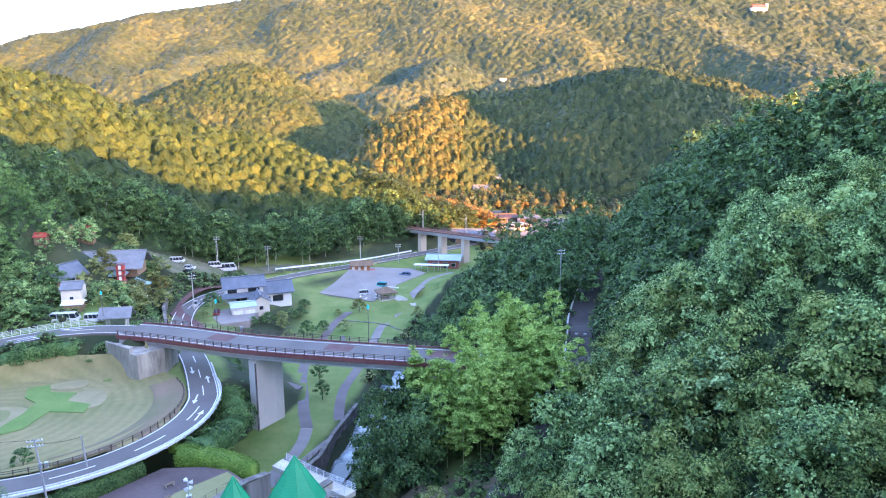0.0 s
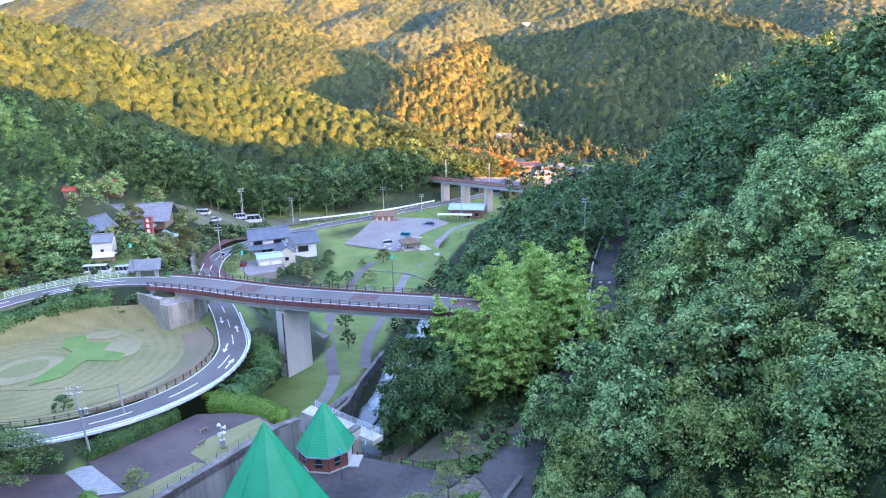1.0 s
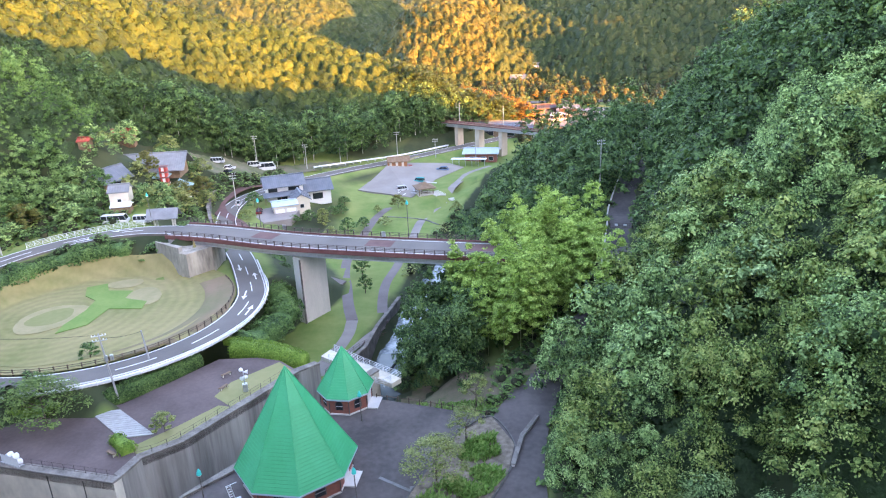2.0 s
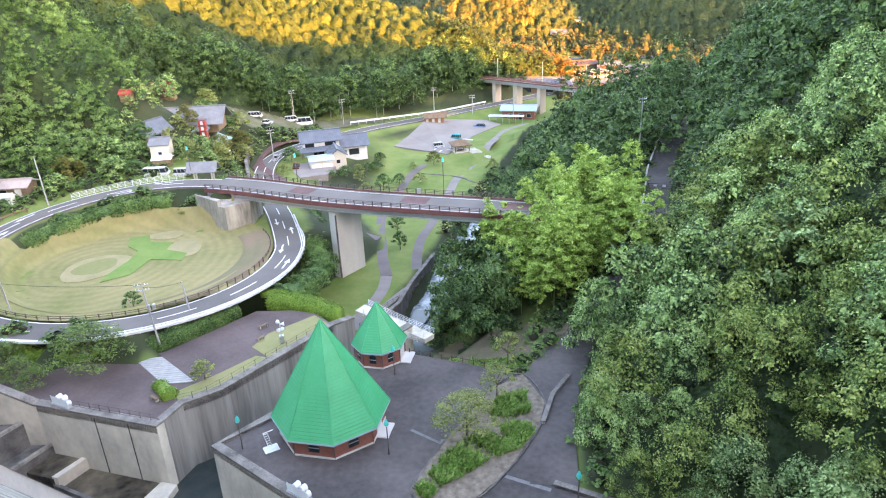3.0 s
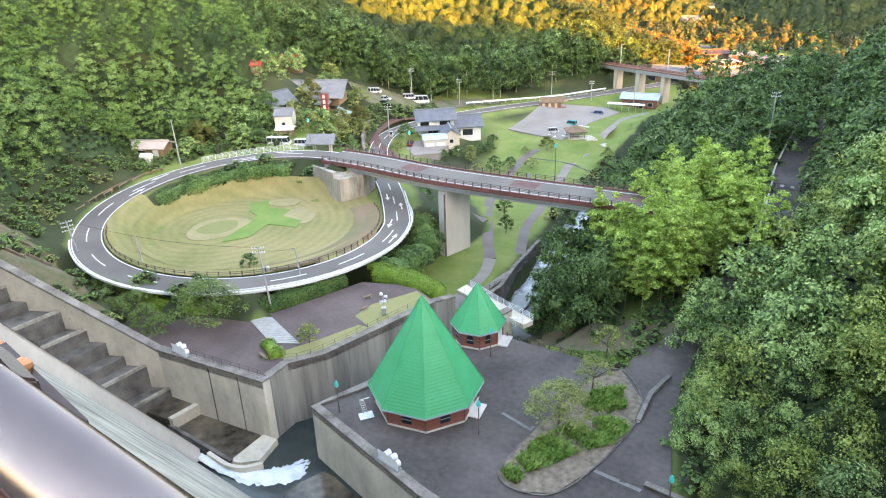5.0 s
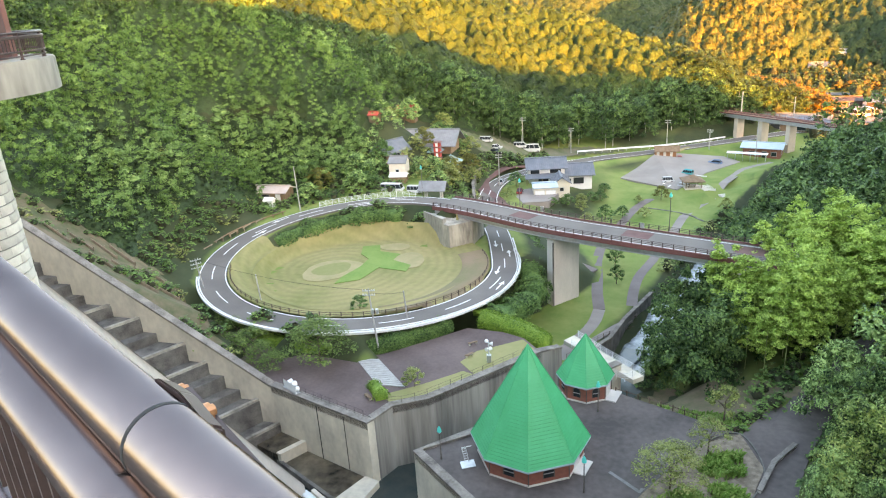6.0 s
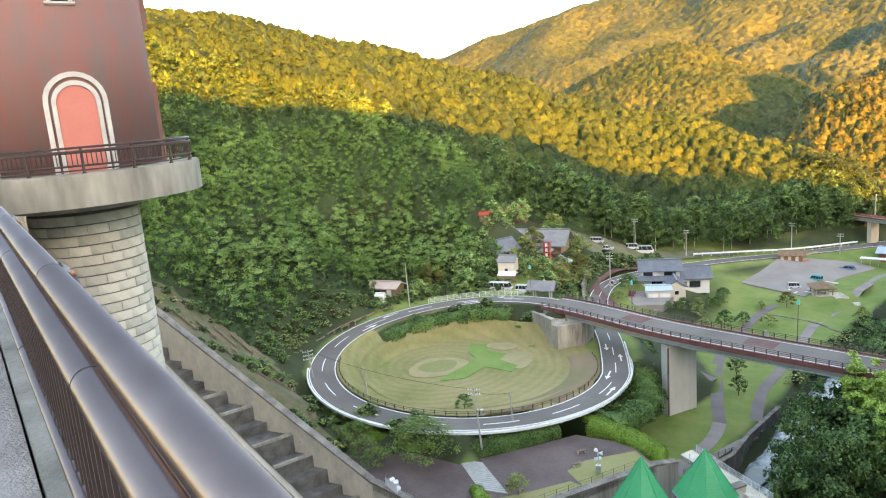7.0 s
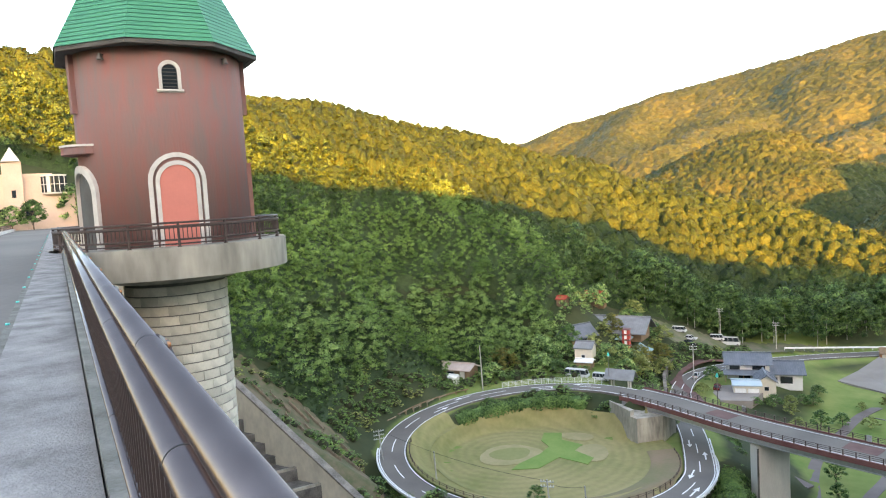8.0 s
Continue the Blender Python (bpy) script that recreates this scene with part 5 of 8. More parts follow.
def pavilion(x, y, R, eave, top, courses, label, seed):
    t = thing("pavilion", label, "pavilion", (x, y, 0.0))
    turn = math.radians(16.0)
    for k in range(8):
        a0, a1 = turn + k * math.pi / 4, turn + (k + 1) * math.pi / 4
        part("roof_panel", roof_side(k, 8, R, eave + 0.12, top, courses, turn, 0.06), M_GREENROOF, t, "bright green ribbed metal roof flank")
        part("hip_cap", rod(bmesh.new(), (R * math.cos(a0), R * math.sin(a0), eave + 0.16), (0, 0, top + 0.02), 0.07, 6), M_GREENROOF, t)
        pts = [(r * math.cos(a), r * math.sin(a)) for r, a in ((R - 0.25, a0), (R + 0.02, a0), (R + 0.02, a1), (R - 0.25, a1))]
        part("gutter", prism(bmesh.new(), pts, eave - 0.12, eave + 0.13), M_ROOF_BL, t, "pale green gutter board")
    bm = bmesh.new()
    bmesh.ops.create_circle(bm, cap_ends=True, segments=8, radius=R - 0.2, matrix=Matrix.Translation((0, 0, eave - 0.05)) @ Matrix.Rotation(turn, 4, "Z"))
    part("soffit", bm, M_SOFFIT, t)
    rw = R * 0.89
    for k in range(8):
        a0, a1 = turn + k * math.pi / 4, turn + (k + 1) * math.pi / 4
        pts = [(r * math.cos(a), r * math.sin(a)) for r, a in ((rw - 0.3, a0), (rw, a0), (rw, a1), (rw - 0.3, a1))]
        part("brick_wall", prism(bmesh.new(), pts, 0.0, eave), M_BRICK, t, "red brick wall face")
        pts = [(r * math.cos(a), r * math.sin(a)) for r, a in ((rw - 0.1, a0), (rw + 0.12, a0), (rw + 0.12, a1), (rw - 0.1, a1))]
        part("plinth", prism(bmesh.new(), pts, -0.05, 0.22), M_CONC_L, t, "pale concrete plinth")
        part("downpipe", rod(bmesh.new(), ((rw + 0.07) * math.cos(a0), (rw + 0.07) * math.sin(a0), 0.1), ((rw + 0.07) * math.cos(a0), (rw + 0.07) * math.sin(a0), eave), 0.06, 6), M_SOFFIT, t, "dark downpipe")
        am = (a0 + a1) / 2
        ap = rw * math.cos(math.pi / 8)
        m = Matrix.Rotation(am, 4, "Z") @ Matrix.Translation((ap, 0, 0)) @ Matrix(((0, 0, 1, 0), (1, 0, 0, 0), (0, 1, 0, 0), (0, 0, 0, 1)))
        ww = 1.3 if R > 6 else 0.95
        if k != 7:
            bm = bmesh.new()
            o = arch_outline(ww, 1.45, 10)
            f = bm.faces.new([bm.verts.new(m @ Vector((u, z + 0.75, 0.02))) for u, z in o])
            w = part("window", bm, M_GLASS, t, "dark arched window")
            bm = bmesh.new()
            oo, ii = arch_outline(ww + 0.24, 1.57, 10), arch_outline(ww, 1.45, 10)
            va = [bm.verts.new(m @ Vector((u, z + 0.72, 0.06))) for u, z in oo]
            vb = [bm.verts.new(m @ Vector((u, z + 0.75, 0.06))) for u, z in ii]
            for i in range(len(oo) - 1):
                bm.faces.new((va[i], va[i + 1], vb[i + 1], vb[i]))
            part("frame", bm, M_SOFFIT, w)
            part("mullion", bbox(-ww / 2, 1.35, 0.03, ww / 2, 1.43, 0.07, m=m), M_GALV, w, "grey window bar")
        else:
            d = part("door", bbox(-0.9, 0.1, 0.0, 0.9, 2.2, 0.07, m=m), M_PLASTER_W, t, "white double door")
            part("doorstep", bbox(-1.5, 0.0, 0.0, 1.5, 0.16, 1.6, m=m), M_CONC_L, t, "pale doorstep")
            part("handle", rod(bmesh.new(), m @ Vector((0.1, 1.0, 0.1)), m @ Vector((0.1, 1.2, 0.1)), 0.03, 6), M_GALV, d)
    return t


pavilion(-23.8, 71.6, 7.58, 2.6, 15.6, 34, "large octagonal brick pavilion under a tall green pyramid roof", 1)
pavilion(-20.7, 88.4, 4.18, 2.6, 9.2, 20, "small octagonal brick pavilion under a green pyramid roof", 2)
for x, y, h in ((-33.9, 66.2, 4.6), (-15.6, 66.4, 4.9), (-17.7, 83.4, 4.6), (6.4, 59.2, 4.4)):
    park_lamp(x, y, 0.0 if x > -30 else 0.35, h)
t = thing("folding_stand", "white folding metal stand beside the pavilion", "stand", (-30.4, 66.6, 0.0), 35)
part("foot_frame", bbox(-0.9, -0.7, 0.0, 0.9, 0.7, 0.1), M_GALV, t)
for dx in (-0.25, 0.25):
    part("upright", rod(bmesh.new(), (dx, 0.5, 0.05), (dx - 0.5, -0.3, 2.9), 0.05, 6), M_WHITEPAINT, t)
for k in range(6):
    u = (k + 0.6) / 6.2
    part("rung", rod(bmesh.new(), (-0.25 - 0.5 * u, 0.5 - 0.8 * u, 0.05 + 2.85 * u), (0.25 - 0.5 * u, 0.5 - 0.8 * u, 0.05 + 2.85 * u), 0.035, 6), M_WHITEPAINT, t)
part("arm", rod(bmesh.new(), (-0.75, -0.3, 2.85), (0.5, -0.3, 2.95), 0.05, 6), M_WHITEPAINT, t)
M_GRAVEL = mat("dry gravelly soil", (0.26, 0.21, 0.16), (0.11, 0.085, 0.06), 1.4, 0.95, fine=9, bump=0.6, bump_scale=14)
ISLAND = [(-11.5, 62.5), (-12.0, 60.5), (-11.3, 59.0), (-9.2, 58.0), (-5.5, 58.5), (-1.7, 63.3), (2.4, 71.6), (3.5, 77.6), (0.6, 84.0), (-3.6, 80.6), (-7.2, 73.4), (-9.3, 68.4)]
t = thing("planted_island", "planted traffic island with a dark kerb and dry soil", "planter", kind="structure")
part("soil", prism(bmesh.new(), ISLAND, -0.2, 0.16), M_GRAVEL, t, "dry soil strewn with pale gravel")
il = smooth_line([(*p, 0.0) for p in ISLAND + ISLAND[:1]], 0.8)
part("kerb", strip(bmesh.new(), il, -0.09, 0.09, 0.22, 0.4), M_CONC_D, t, "dark weathered kerb")


def grass_patch(name, poly, n, z, h, seed, label, leafmat=L_GRASS, ground_z=None):
    rs = np.random.RandomState(seed)
    px, py = [p[0] for p in poly], [p[1] for p in poly]
    xy = np.stack([rs.uniform(min(px), max(px), n * 3), rs.uniform(min(py), max(py), n * 3)], 1)
    keep = inside(xy[:, 0], xy[:, 1], poly) & (wave(xy[:, 0], xy[:, 1], 5.0, seed) + rs.uniform(-0.5, 0.5, len(xy)) > -0.3)
    xy = xy[keep][:n]
    k = len(xy)
    z = np.full(k, z) if ground_z is None else ground(xy[:, 0], xy[:, 1])
    a = rs.uniform(0, 6.283, k)
    d = np.stack([np.cos(a), np.sin(a), 0 * a], 1)
    sd = np.stack([-np.sin(a), np.cos(a), 0 * a], 1)
    c = np.stack([xy[:, 0], xy[:, 1], z], 1)
    hh = (h * rs.uniform(0.5, 1.2, k))[:, None]
    w = 0.10
    v = np.stack([c - sd * w, c + sd * w, c + sd * w * 0.7 + d * hh * 0.35 + (0, 0, 1) * hh * 0.8, c - sd * w * 0.7 + d * hh * 0.75 + (0, 0, 1) * hh], 1).reshape(-1, 3)
    bulk(name, v, np.arange(k * 4).reshape(-1, 4), leafmat, label, "grass")


grass_patch("long_grass", [(-10.4, 63.0), (-8.6, 66.2), (-6.2, 69.4), (-0.5, 73.0), (2.3, 71.6), (0.2, 68.0), (-3.6, 65.6), (-6.4, 62.6), (-8.8, 61.0)], 2900, 0.12, 0.8, 51, "long uneven green grass on the traffic island")
grass_patch("long_grass", [(-3.6, 74.2), (-3.0, 77.6), (0.8, 79.4), (1.6, 75.4), (-1.0, 73.4)], 1100, 0.12, 0.9, 55, "tall green grass under the young trees")
grass_patch("long_grass", [(-11.6, 61.6), (-11.2, 59.4), (-9.6, 58.8), (-9.2, 60.6), (-10.4, 62.4)], 300, 0.12, 0.7, 56, "tuft of green grass at the tip of the island")
tree(-6.4, 70.2, 0.1, 7.6, 6.4, L_OLIVE, "small-leaved olive tree on the traffic island", 31, 0.3, 40, 60, 0.020)
tree(-2.9, 77.9, 0.1, 5.2, 5.6, L_OLIVE, "thin small-leaved tree on the traffic island", 32, 0.4, 22, 40, 0.024)
tree(-1.6, 88.0, -0.8, 4.6, 5.4, L_OLIVE, "thin half-bare young tree below the yard", 33, 0.35, 18, 16, 0.04)
for pts, nm in ((((-1.4, 63.5), (3.7, 61.5), (3.5, 61.0), (-1.6, 63.0)), "drain_grate"), (((-9.6, 68.4), (-13.7, 70.9), (-13.5, 71.3), (-9.4, 68.8)), "drain_grate"), (((-4.6, 57.8), (-7.2, 54.4), (-6.8, 54.2), (-4.2, 57.5)), "drain_grate"),
                (((-9.6, 68.5), (-8.2, 68.2), (-8.4, 69.6), (-9.6, 69.4)), "drain_cover"), (((-2.4, 63.9), (-1.2, 63.6), (-1.3, 64.6), (-2.2, 64.8)), "drain_cover")):
    flat(nm, list(pts), 0.03, M_GRATE, "worn grey metal drain cover set in the asphalt", "drain", thick=0.05)
wall_line("wall_roadside", [(3.9, 61.8, 0.55), (11.6, 58.6, 0.7), (14, 52, 0.8)], -0.5, -0.5, "low mossy stone wall at the foot of the slope", 0.1, M_CONC_D)
wall_line("wall_ramp", [(2.9, 73.0, 0.5), (4.4, 79, 0.6), (6.8, 83.5, 0.7)], 0.35, -0.5, "low concrete edge beside the side road", 0.12, M_CONC_L)
fence_line([(-16.4, 89.3, 0.0), (-9, 87.4, 0.0), (0.4, 84.4, 0.0)], 1.7, 0.75, (0.5,), 0.09, 0.05, M_FENCE, "timber_fence", "low brown timber fence along the yard edge")
def ground_patch(name, poly, lift, material, label, category, step=0.8):
    """A sheet of its own laid on the ground within an outline."""
    xs, ys = [p[0] for p in poly], [p[1] for p in poly]
    gx, gy = np.meshgrid(np.arange(min(xs), max(xs) + step, step), np.arange(min(ys), max(ys) + step, step))
    z = ground(gx, gy) + lift
    ok = inside(gx, gy, poly)
    n = gx.shape[1]
    idx = np.arange(gx.size).reshape(gx.shape)
    f = np.stack([idx[:-1, :-1], idx[:-1, 1:], idx[1:, 1:], idx[1:, :-1]], -1)[ok[:-1, :-1]].reshape(-1, 4)
    return bulk(name, np.stack([gx, gy, z], -1).reshape(-1, 3), f, material, label, category, "structure", True)


M_LOG = mat("weathered grey-brown log", (0.27, 0.215, 0.155), (0.165, 0.125, 0.09), 1.2, 0.95, fine=8)
M_BANK = mat("bare brown bank soil", (0.17, 0.125, 0.085), (0.075, 0.085, 0.035), 0.35, 0.95, fine=2.0, bump=0.6, bump_scale=3)
ground_patch("bank_soil", [(-16.5, 92.5), (-15, 97), (-11, 103), (-4, 102), (3, 99.5), (8, 96.5), (5.5, 92), (2.2, 88.5), (0.6, 85.4), (-8, 89.2)], 0.25, M_BANK, "bare brown soil bank below the yard", "bank")
slope_poly = [crest(s, 43.4 - 0.555 * (s - 86.2) + 1.4) for s in (90, 110, 130, 150)] + [crest(s, 43.4 - 0.555 * (s - 86.2) + w) for s, w in ((150, 9), (138, 17), (126, 22), (114, 19), (104, 12), (94, 7))]
ground_patch("bare_slope", slope_poly, 0.3, M_SLOPE, "dry bare brown slope beside the abutment wall", "slope", 1.2)
grass_patch("bank_grass", [(-17.5, 93.5), (-13, 95), (1.5, 88.5), (0.5, 85.4), (-9, 88.2), (-17, 90.2)], 2600, -1.0, 0.7, 52, "long green grass on the bank beyond the yard fence", ground_z=1)
fence_line([(-26.2, 106.5, -1.2), (-20, 101.5, -1.2), (-13.5, 96.8, -1.2)], 1.5, 1.2, (1.15, 0.85, 0.55, 0.25), 0.05, 0.035, M_WHITEPAINT, "white_railing", "white metal railing over the culvert", group="white railings")
fence_line([(-26.5, 103.2, -1.2), (-21, 98.4, -1.2), (-16.5, 94.8, -1.2), (-14.8, 96.6, -1.2)], 1.5, 1.2, (1.15, 0.85, 0.55, 0.25), 0.05, 0.035, M_WHITEPAINT, "white_railing", "white metal railing over the culvert", group="white railings")
flat("culvert_deck", [(-27.0, 106.8), (-13.6, 96.9), (-14.9, 95.2), (-28.2, 104.5)], -1.15, M_CONC, "grey concrete culvert deck over the stream", "culvert", thick=0.8)

# ---- the loop road ----
def loop_pt(deg, r=LOOP_R):
    return (LOOP_X + r * math.cos(radians(deg)), LOOP_Y + r * math.sin(radians(deg)), float(loop_z(deg)))


ROAD = smooth_line([(p[0], p[1], p[2]) for p in ROAD_PTS[:-1]] + [loop_pt(a) for a in range(22, -266, -12)] + [(-71, 142.3, 10.15), (-58, 139.4, 10.25), (-36, 131.6, 10.3), (-3, 124.6, 10.3), (9, 122.6, 10.3)], 1.6)
K_LOOP = int(np.argmin(np.hypot(ROAD[:, 0] + 52.5, ROAD[:, 1] - 140) + 100 * (ROAD[:, 2] > 6)))
K_BRIDGE = int(np.argmin(np.hypot(ROAD[:, 0] + 66, ROAD[:, 1] - 141.6) + 100 * (ROAD[:, 2] < 6)))
LOW, HIGH = ROAD[:K_BRIDGE + 1], ROAD[K_BRIDGE:]
# the earth is cut back under the roadbed
earth = bpy.data.objects["ground"].data
co = np.empty(len(earth.vertices) * 3)
earth.vertices.foreach_get("co", co)
co = co.reshape(-1, 3)
for k in range(0, len(LOW), 2):
    under = np.hypot(co[:, 0] - LOW[k][0], co[:, 1] - LOW[k][1]) < 5.2
    co[under, 2] = np.minimum(co[under, 2], LOW[k][2] - 0.3)
earth.vertices.foreach_set("co", co.ravel())
earth.update()
tagged(mesh_object("road", strip(bmesh.new(), LOW, -2.75, 2.75, 0.0, 0.5), M_ASPHALT), "grey two-lane asphalt road climbing round a loop", "road", "", "structure")
marks = thing("road_marking", "white painted edge lines, lane dashes and arrows on the road", "road marking", kind="structure")
for d in (-2.6, 2.4):
    part("edge_line", strip(bmesh.new(), LOW, d, d + 0.2, 0.03, 0.02), M_WHITE, marks)
part("kerb_line", strip(bmesh.new(), LOW[K_LOOP:K_LOOP + 52], -3.05, -2.76, 0.12, 0.4), M_WHITEPAINT, marks, "white concrete road edging")
for k in range(K_LOOP - 46, len(LOW) - 5, 6):
    part("lane_dash", strip(bmesh.new(), LOW[k:k + 4], -0.1, 0.1, 0.03, 0.02), M_WHITE, marks)


def arrow(k, d, back):
    a, b = LOW[k], LOW[k + (-1 if back else 1)]
    u = Vector((b[0] - a[0], b[1] - a[1], b[2] - a[2])).normalized()
    side = Vector((u.y, -u.x, 0)).normalized()
    o = Vector(offsets(LOW, d)[k]) + Vector((0, 0, 0.045))
    bm = bmesh.new()
    for pts in (((-0.15, -2.2), (0.15, -2.2), (0.15, 0.6), (-0.15, 0.6)), ((-0.55, 0.6), (0.55, 0.6), (0, 2.4))):
        bm.faces.new([bm.verts.new(o + side * x + u * y) for x, y in pts])
    part("arrow", bm, M_WHITE, marks)


for k in (K_LOOP + 2, K_LOOP + 12, K_LOOP + 62, K_LOOP + 76):
    arrow(k, 1.25, False)
    arrow(k + 4, -1.25, True)
FIELD_Z = 3.1
fd = thing("ball_field", "round mown playing field with pale base paths and a green cross", "field", (LOOP_X, LOOP_Y, 0), kind="structure")


def disc(r0, r1, z, seg=72):
    bm = bmesh.new()
    a = [bm.verts.new((r0 * math.cos(k * 6.2832 / seg), r0 * math.sin(k * 6.2832 / seg), z)) for k in range(seg)]
    if r1 <= 0:
        bm.faces.new(a)
    else:
        b = [bm.verts.new((r1 * math.cos(k * 6.2832 / seg), r1 * math.sin(k * 6.2832 / seg), z)) for k in range(seg)]
        for k in range(seg):
            bm.faces.new((a[k], a[(k + 1) % seg], b[(k + 1) % seg], b[k]))
    bmesh.ops.recalc_face_normals(bm, faces=bm.faces[:])
    if sum(f.normal.z for f in bm.faces) < 0:
        bmesh.ops.reverse_faces(bm, faces=bm.faces[:])
    return bm


def field_part(name, pts, z, material, label):
    pts = [(x - LOOP_X, y - LOOP_Y) for x, y in pts]
    part(name, prism(bmesh.new(), pts, FIELD_Z, FIELD_Z + z + 0.09), material, fd, label)



def turf_mat():
    """Dry mown turf with faint rings left by the mower."""
    m = mat("mown dry turf with rings", (0.185, 0.185, 0.062), (0.31, 0.258, 0.118), 0.07, 0.95, fine=1.1)
    nt = m.node_tree
    b = nt.nodes["Principled BSDF"]
    tc = nt.nodes.new("ShaderNodeTexCoord")
    mp = nt.nodes.new("ShaderNodeMapping")
    mp.inputs["Location"].default_value = (7.0, -0.5, 0)
    wv = nt.nodes.new("ShaderNodeTexWave")
    wv.wave_type, wv.rings_direction = "RINGS", "Z"
    wv.inputs["Scale"].default_value, wv.inputs["Distortion"].default_value, wv.inputs["Detail"].default_value = 0.16, 2.5, 3.0
    wv.inputs["Detail Scale"].default_value = 0.6
    nt.links.new(tc.outputs["Object"], mp.inputs[0])
    nt.links.new(mp.outputs[0], wv.inputs["Vector"])
    mx = nt.nodes.new("ShaderNodeMix")
    mx.data_type, mx.blend_type = "RGBA", "MULTIPLY"
    mx.inputs["Factor"].default_value = 0.11
    src = b.inputs["Base Color"].links[0].from_socket
    nt.links.new(src, mx.inputs[6])
    nt.links.new(wv.outputs["Color"], mx.inputs[7])
    nt.links.new(mx.outputs[2], b.inputs["Base Color"])
    return m


def draped(r0, r1, a0, a1, lift, step=1.2):
    """A ring sector about the field's middle, laid on the ground."""
    rr, aa = np.linspace(r0, r1, max(2, int((r1 - r0) / step) + 1)), np.radians(np.linspace(a0, a1, int((a1 - a0) / 4) + 1))
    bm = bmesh.new()
    rows = []
    for r in rr:
        x, y = r * np.cos(aa), r * np.sin(aa)
        gr = np.max([ground(x + LOOP_X + u, y + LOOP_Y + w) for u in (-1.3, 0, 1.3) for w in (-1.3, 0, 1.3)], axis=0) if 17 < r < 22 else ground(x + LOOP_X, y + LOOP_Y)
        z = np.maximum(gr, FIELD_Z) + lift + 0.3 * sstep(r, 19, 22)
        rows.append([bm.verts.new(p) for p in zip(x, y, z)])
    for q0, q1 in zip(rows, rows[1:]):
        for k in range(len(aa) - 1):
            bm.faces.new((q0[k], q1[k], q1[k + 1], q0[k + 1]))
    return bm


M_TURF = turf_mat()
part("turf", draped(0.05, 21.8, 0, 360, 0.03), M_TURF, fd, "dry yellow-green mown turf", smooth=True)
part("turf_edge", draped(21.7, 26.4, 176, 420, 0.03), M_TURF, fd, "dry turf running up to the fence", smooth=True)


def blob(cx, cy, rx, ry, rot, seed, k=26):
    rs = np.random.RandomState(seed)
    out = []
    for i in range(k):
        a = i * 6.2832 / k
        q = 1 + 0.06 * math.sin(3 * a + seed) + rs.uniform(-0.02, 0.02)
        x, y = rx * q * math.cos(a), ry * q * math.sin(a)
        out.append((cx + x * math.cos(rot) - y * math.sin(rot), cy + x * math.sin(rot) + y * math.cos(rot)))
    return out


field_part("bare_patch", blob(-79.6, 112.4, 6.6, 5.4, 0.9, 3), 0.045, M_FIELD_T, "pale bare infield")
field_part("bare_patch", blob(-66.6, 121.6, 3.6, 4.6, 0.4, 4), 0.045, M_FIELD_T, "pale bare patch")
field_part("bare_patch", blob(-73.4, 128.4, 3.7, 2.3, 0.2, 5), 0.045, M_FIELD_T, "pale bare patch")
field_part("inner_turf", blob(-80.0, 112.8, 4.2, 3.2, 0.9, 6), 0.058, M_FIELD, "mown turf inside the infield")
field_part("green_cross", [(-75.2, 106.1), (-71.2, 109.4), (-70.7, 116.2), (-64.2, 115.9), (-64.7, 119.3), (-69.8, 120.9), (-70.0, 124.6), (-75.1, 124.9), (-77.2, 128.6), (-80.6, 126.7), (-78.6, 122.4), (-75.3, 120.1), (-74.8, 115.6), (-75.6, 109.3)], 0.072, M_FIELD_G, "bright green turf cross")
part("bare_bank", draped(20.6, 26.2, -52, 40, 0.24, 0.9), M_DIRT, fd, "bare brown bank inside the road", smooth=True)
inner = [loop_pt(a, LOOP_R - 3.4) for a in range(38, -152, -6)]
fence_line(inner, 1.9, 0.85, (0.75, 0.42), 0.10, 0.05, M_FENCE, "timber_fence", "brown timber fence round the playing field")
outer = [loop_pt(a, LOOP_R + 3.2) for a in range(36, -70, -6)]
fence_line(outer, 2.0, 0.75, (0.62,), 0.06, 0.11, M_WHITEPAINT, "guard_rail", "white steel guard rail on the outside of the loop")
fence_line([loop_pt(a, LOOP_R + 3.4) for a in range(-222, -262, -5)] + [(-76, 146.4, 10.0)], 1.6, 1.15, (1.1, 0.8, 0.5, 0.2), 0.05, 0.035, M_WHITEPAINT, "white_railing", "white metal railing beside the upper road", group="white railings")
fence_line([loop_pt(a, LOOP_R + 5.0) for a in range(-172, -214, -6)], 2.6, 0.7, (0.55,), 0.16, 0.14, M_WOOD, "log_barrier", "low weathered log barrier on the bank")
hedge([loop_pt(a, 23.6)[:2] + (max(3.3, float(loop_z(a)) - 2.9),) for a in range(-264, -180, 7)], 5.0, 2.6, L_SHRUB, "long mass of dark green shrubs on the bank inside the loop", 41, "shrub", 20, 0.24, 0.35)
hedge([loop_pt(a, 23.8)[:2] + (3.3,) for a in range(-190, -172, 6)], 2.6, 1.6, L_SHRUB, "dark green shrubs at the end of the bank", 42, "shrub", 20, 0.22, 0.35)
hedge([(-42.5, 128, 0.5), (-38.5, 120, -0.8), (-38.8, 110, 0.0), (-41.5, 104, 1.0)], 6.0, 2.6, L_SHRUB, "tangled green shrubs on the bank outside the loop road", 43, "shrub", 16, 0.26, 0.4)
hedge([(-50, 152, 0), (-45.5, 143, -1.2), (-42.6, 133, -1.0)], 4.0, 1.8, L_SHRUB, "green shrubs on the road bank by the bridge", 44, "shrub", 16, 0.24, 0.4)
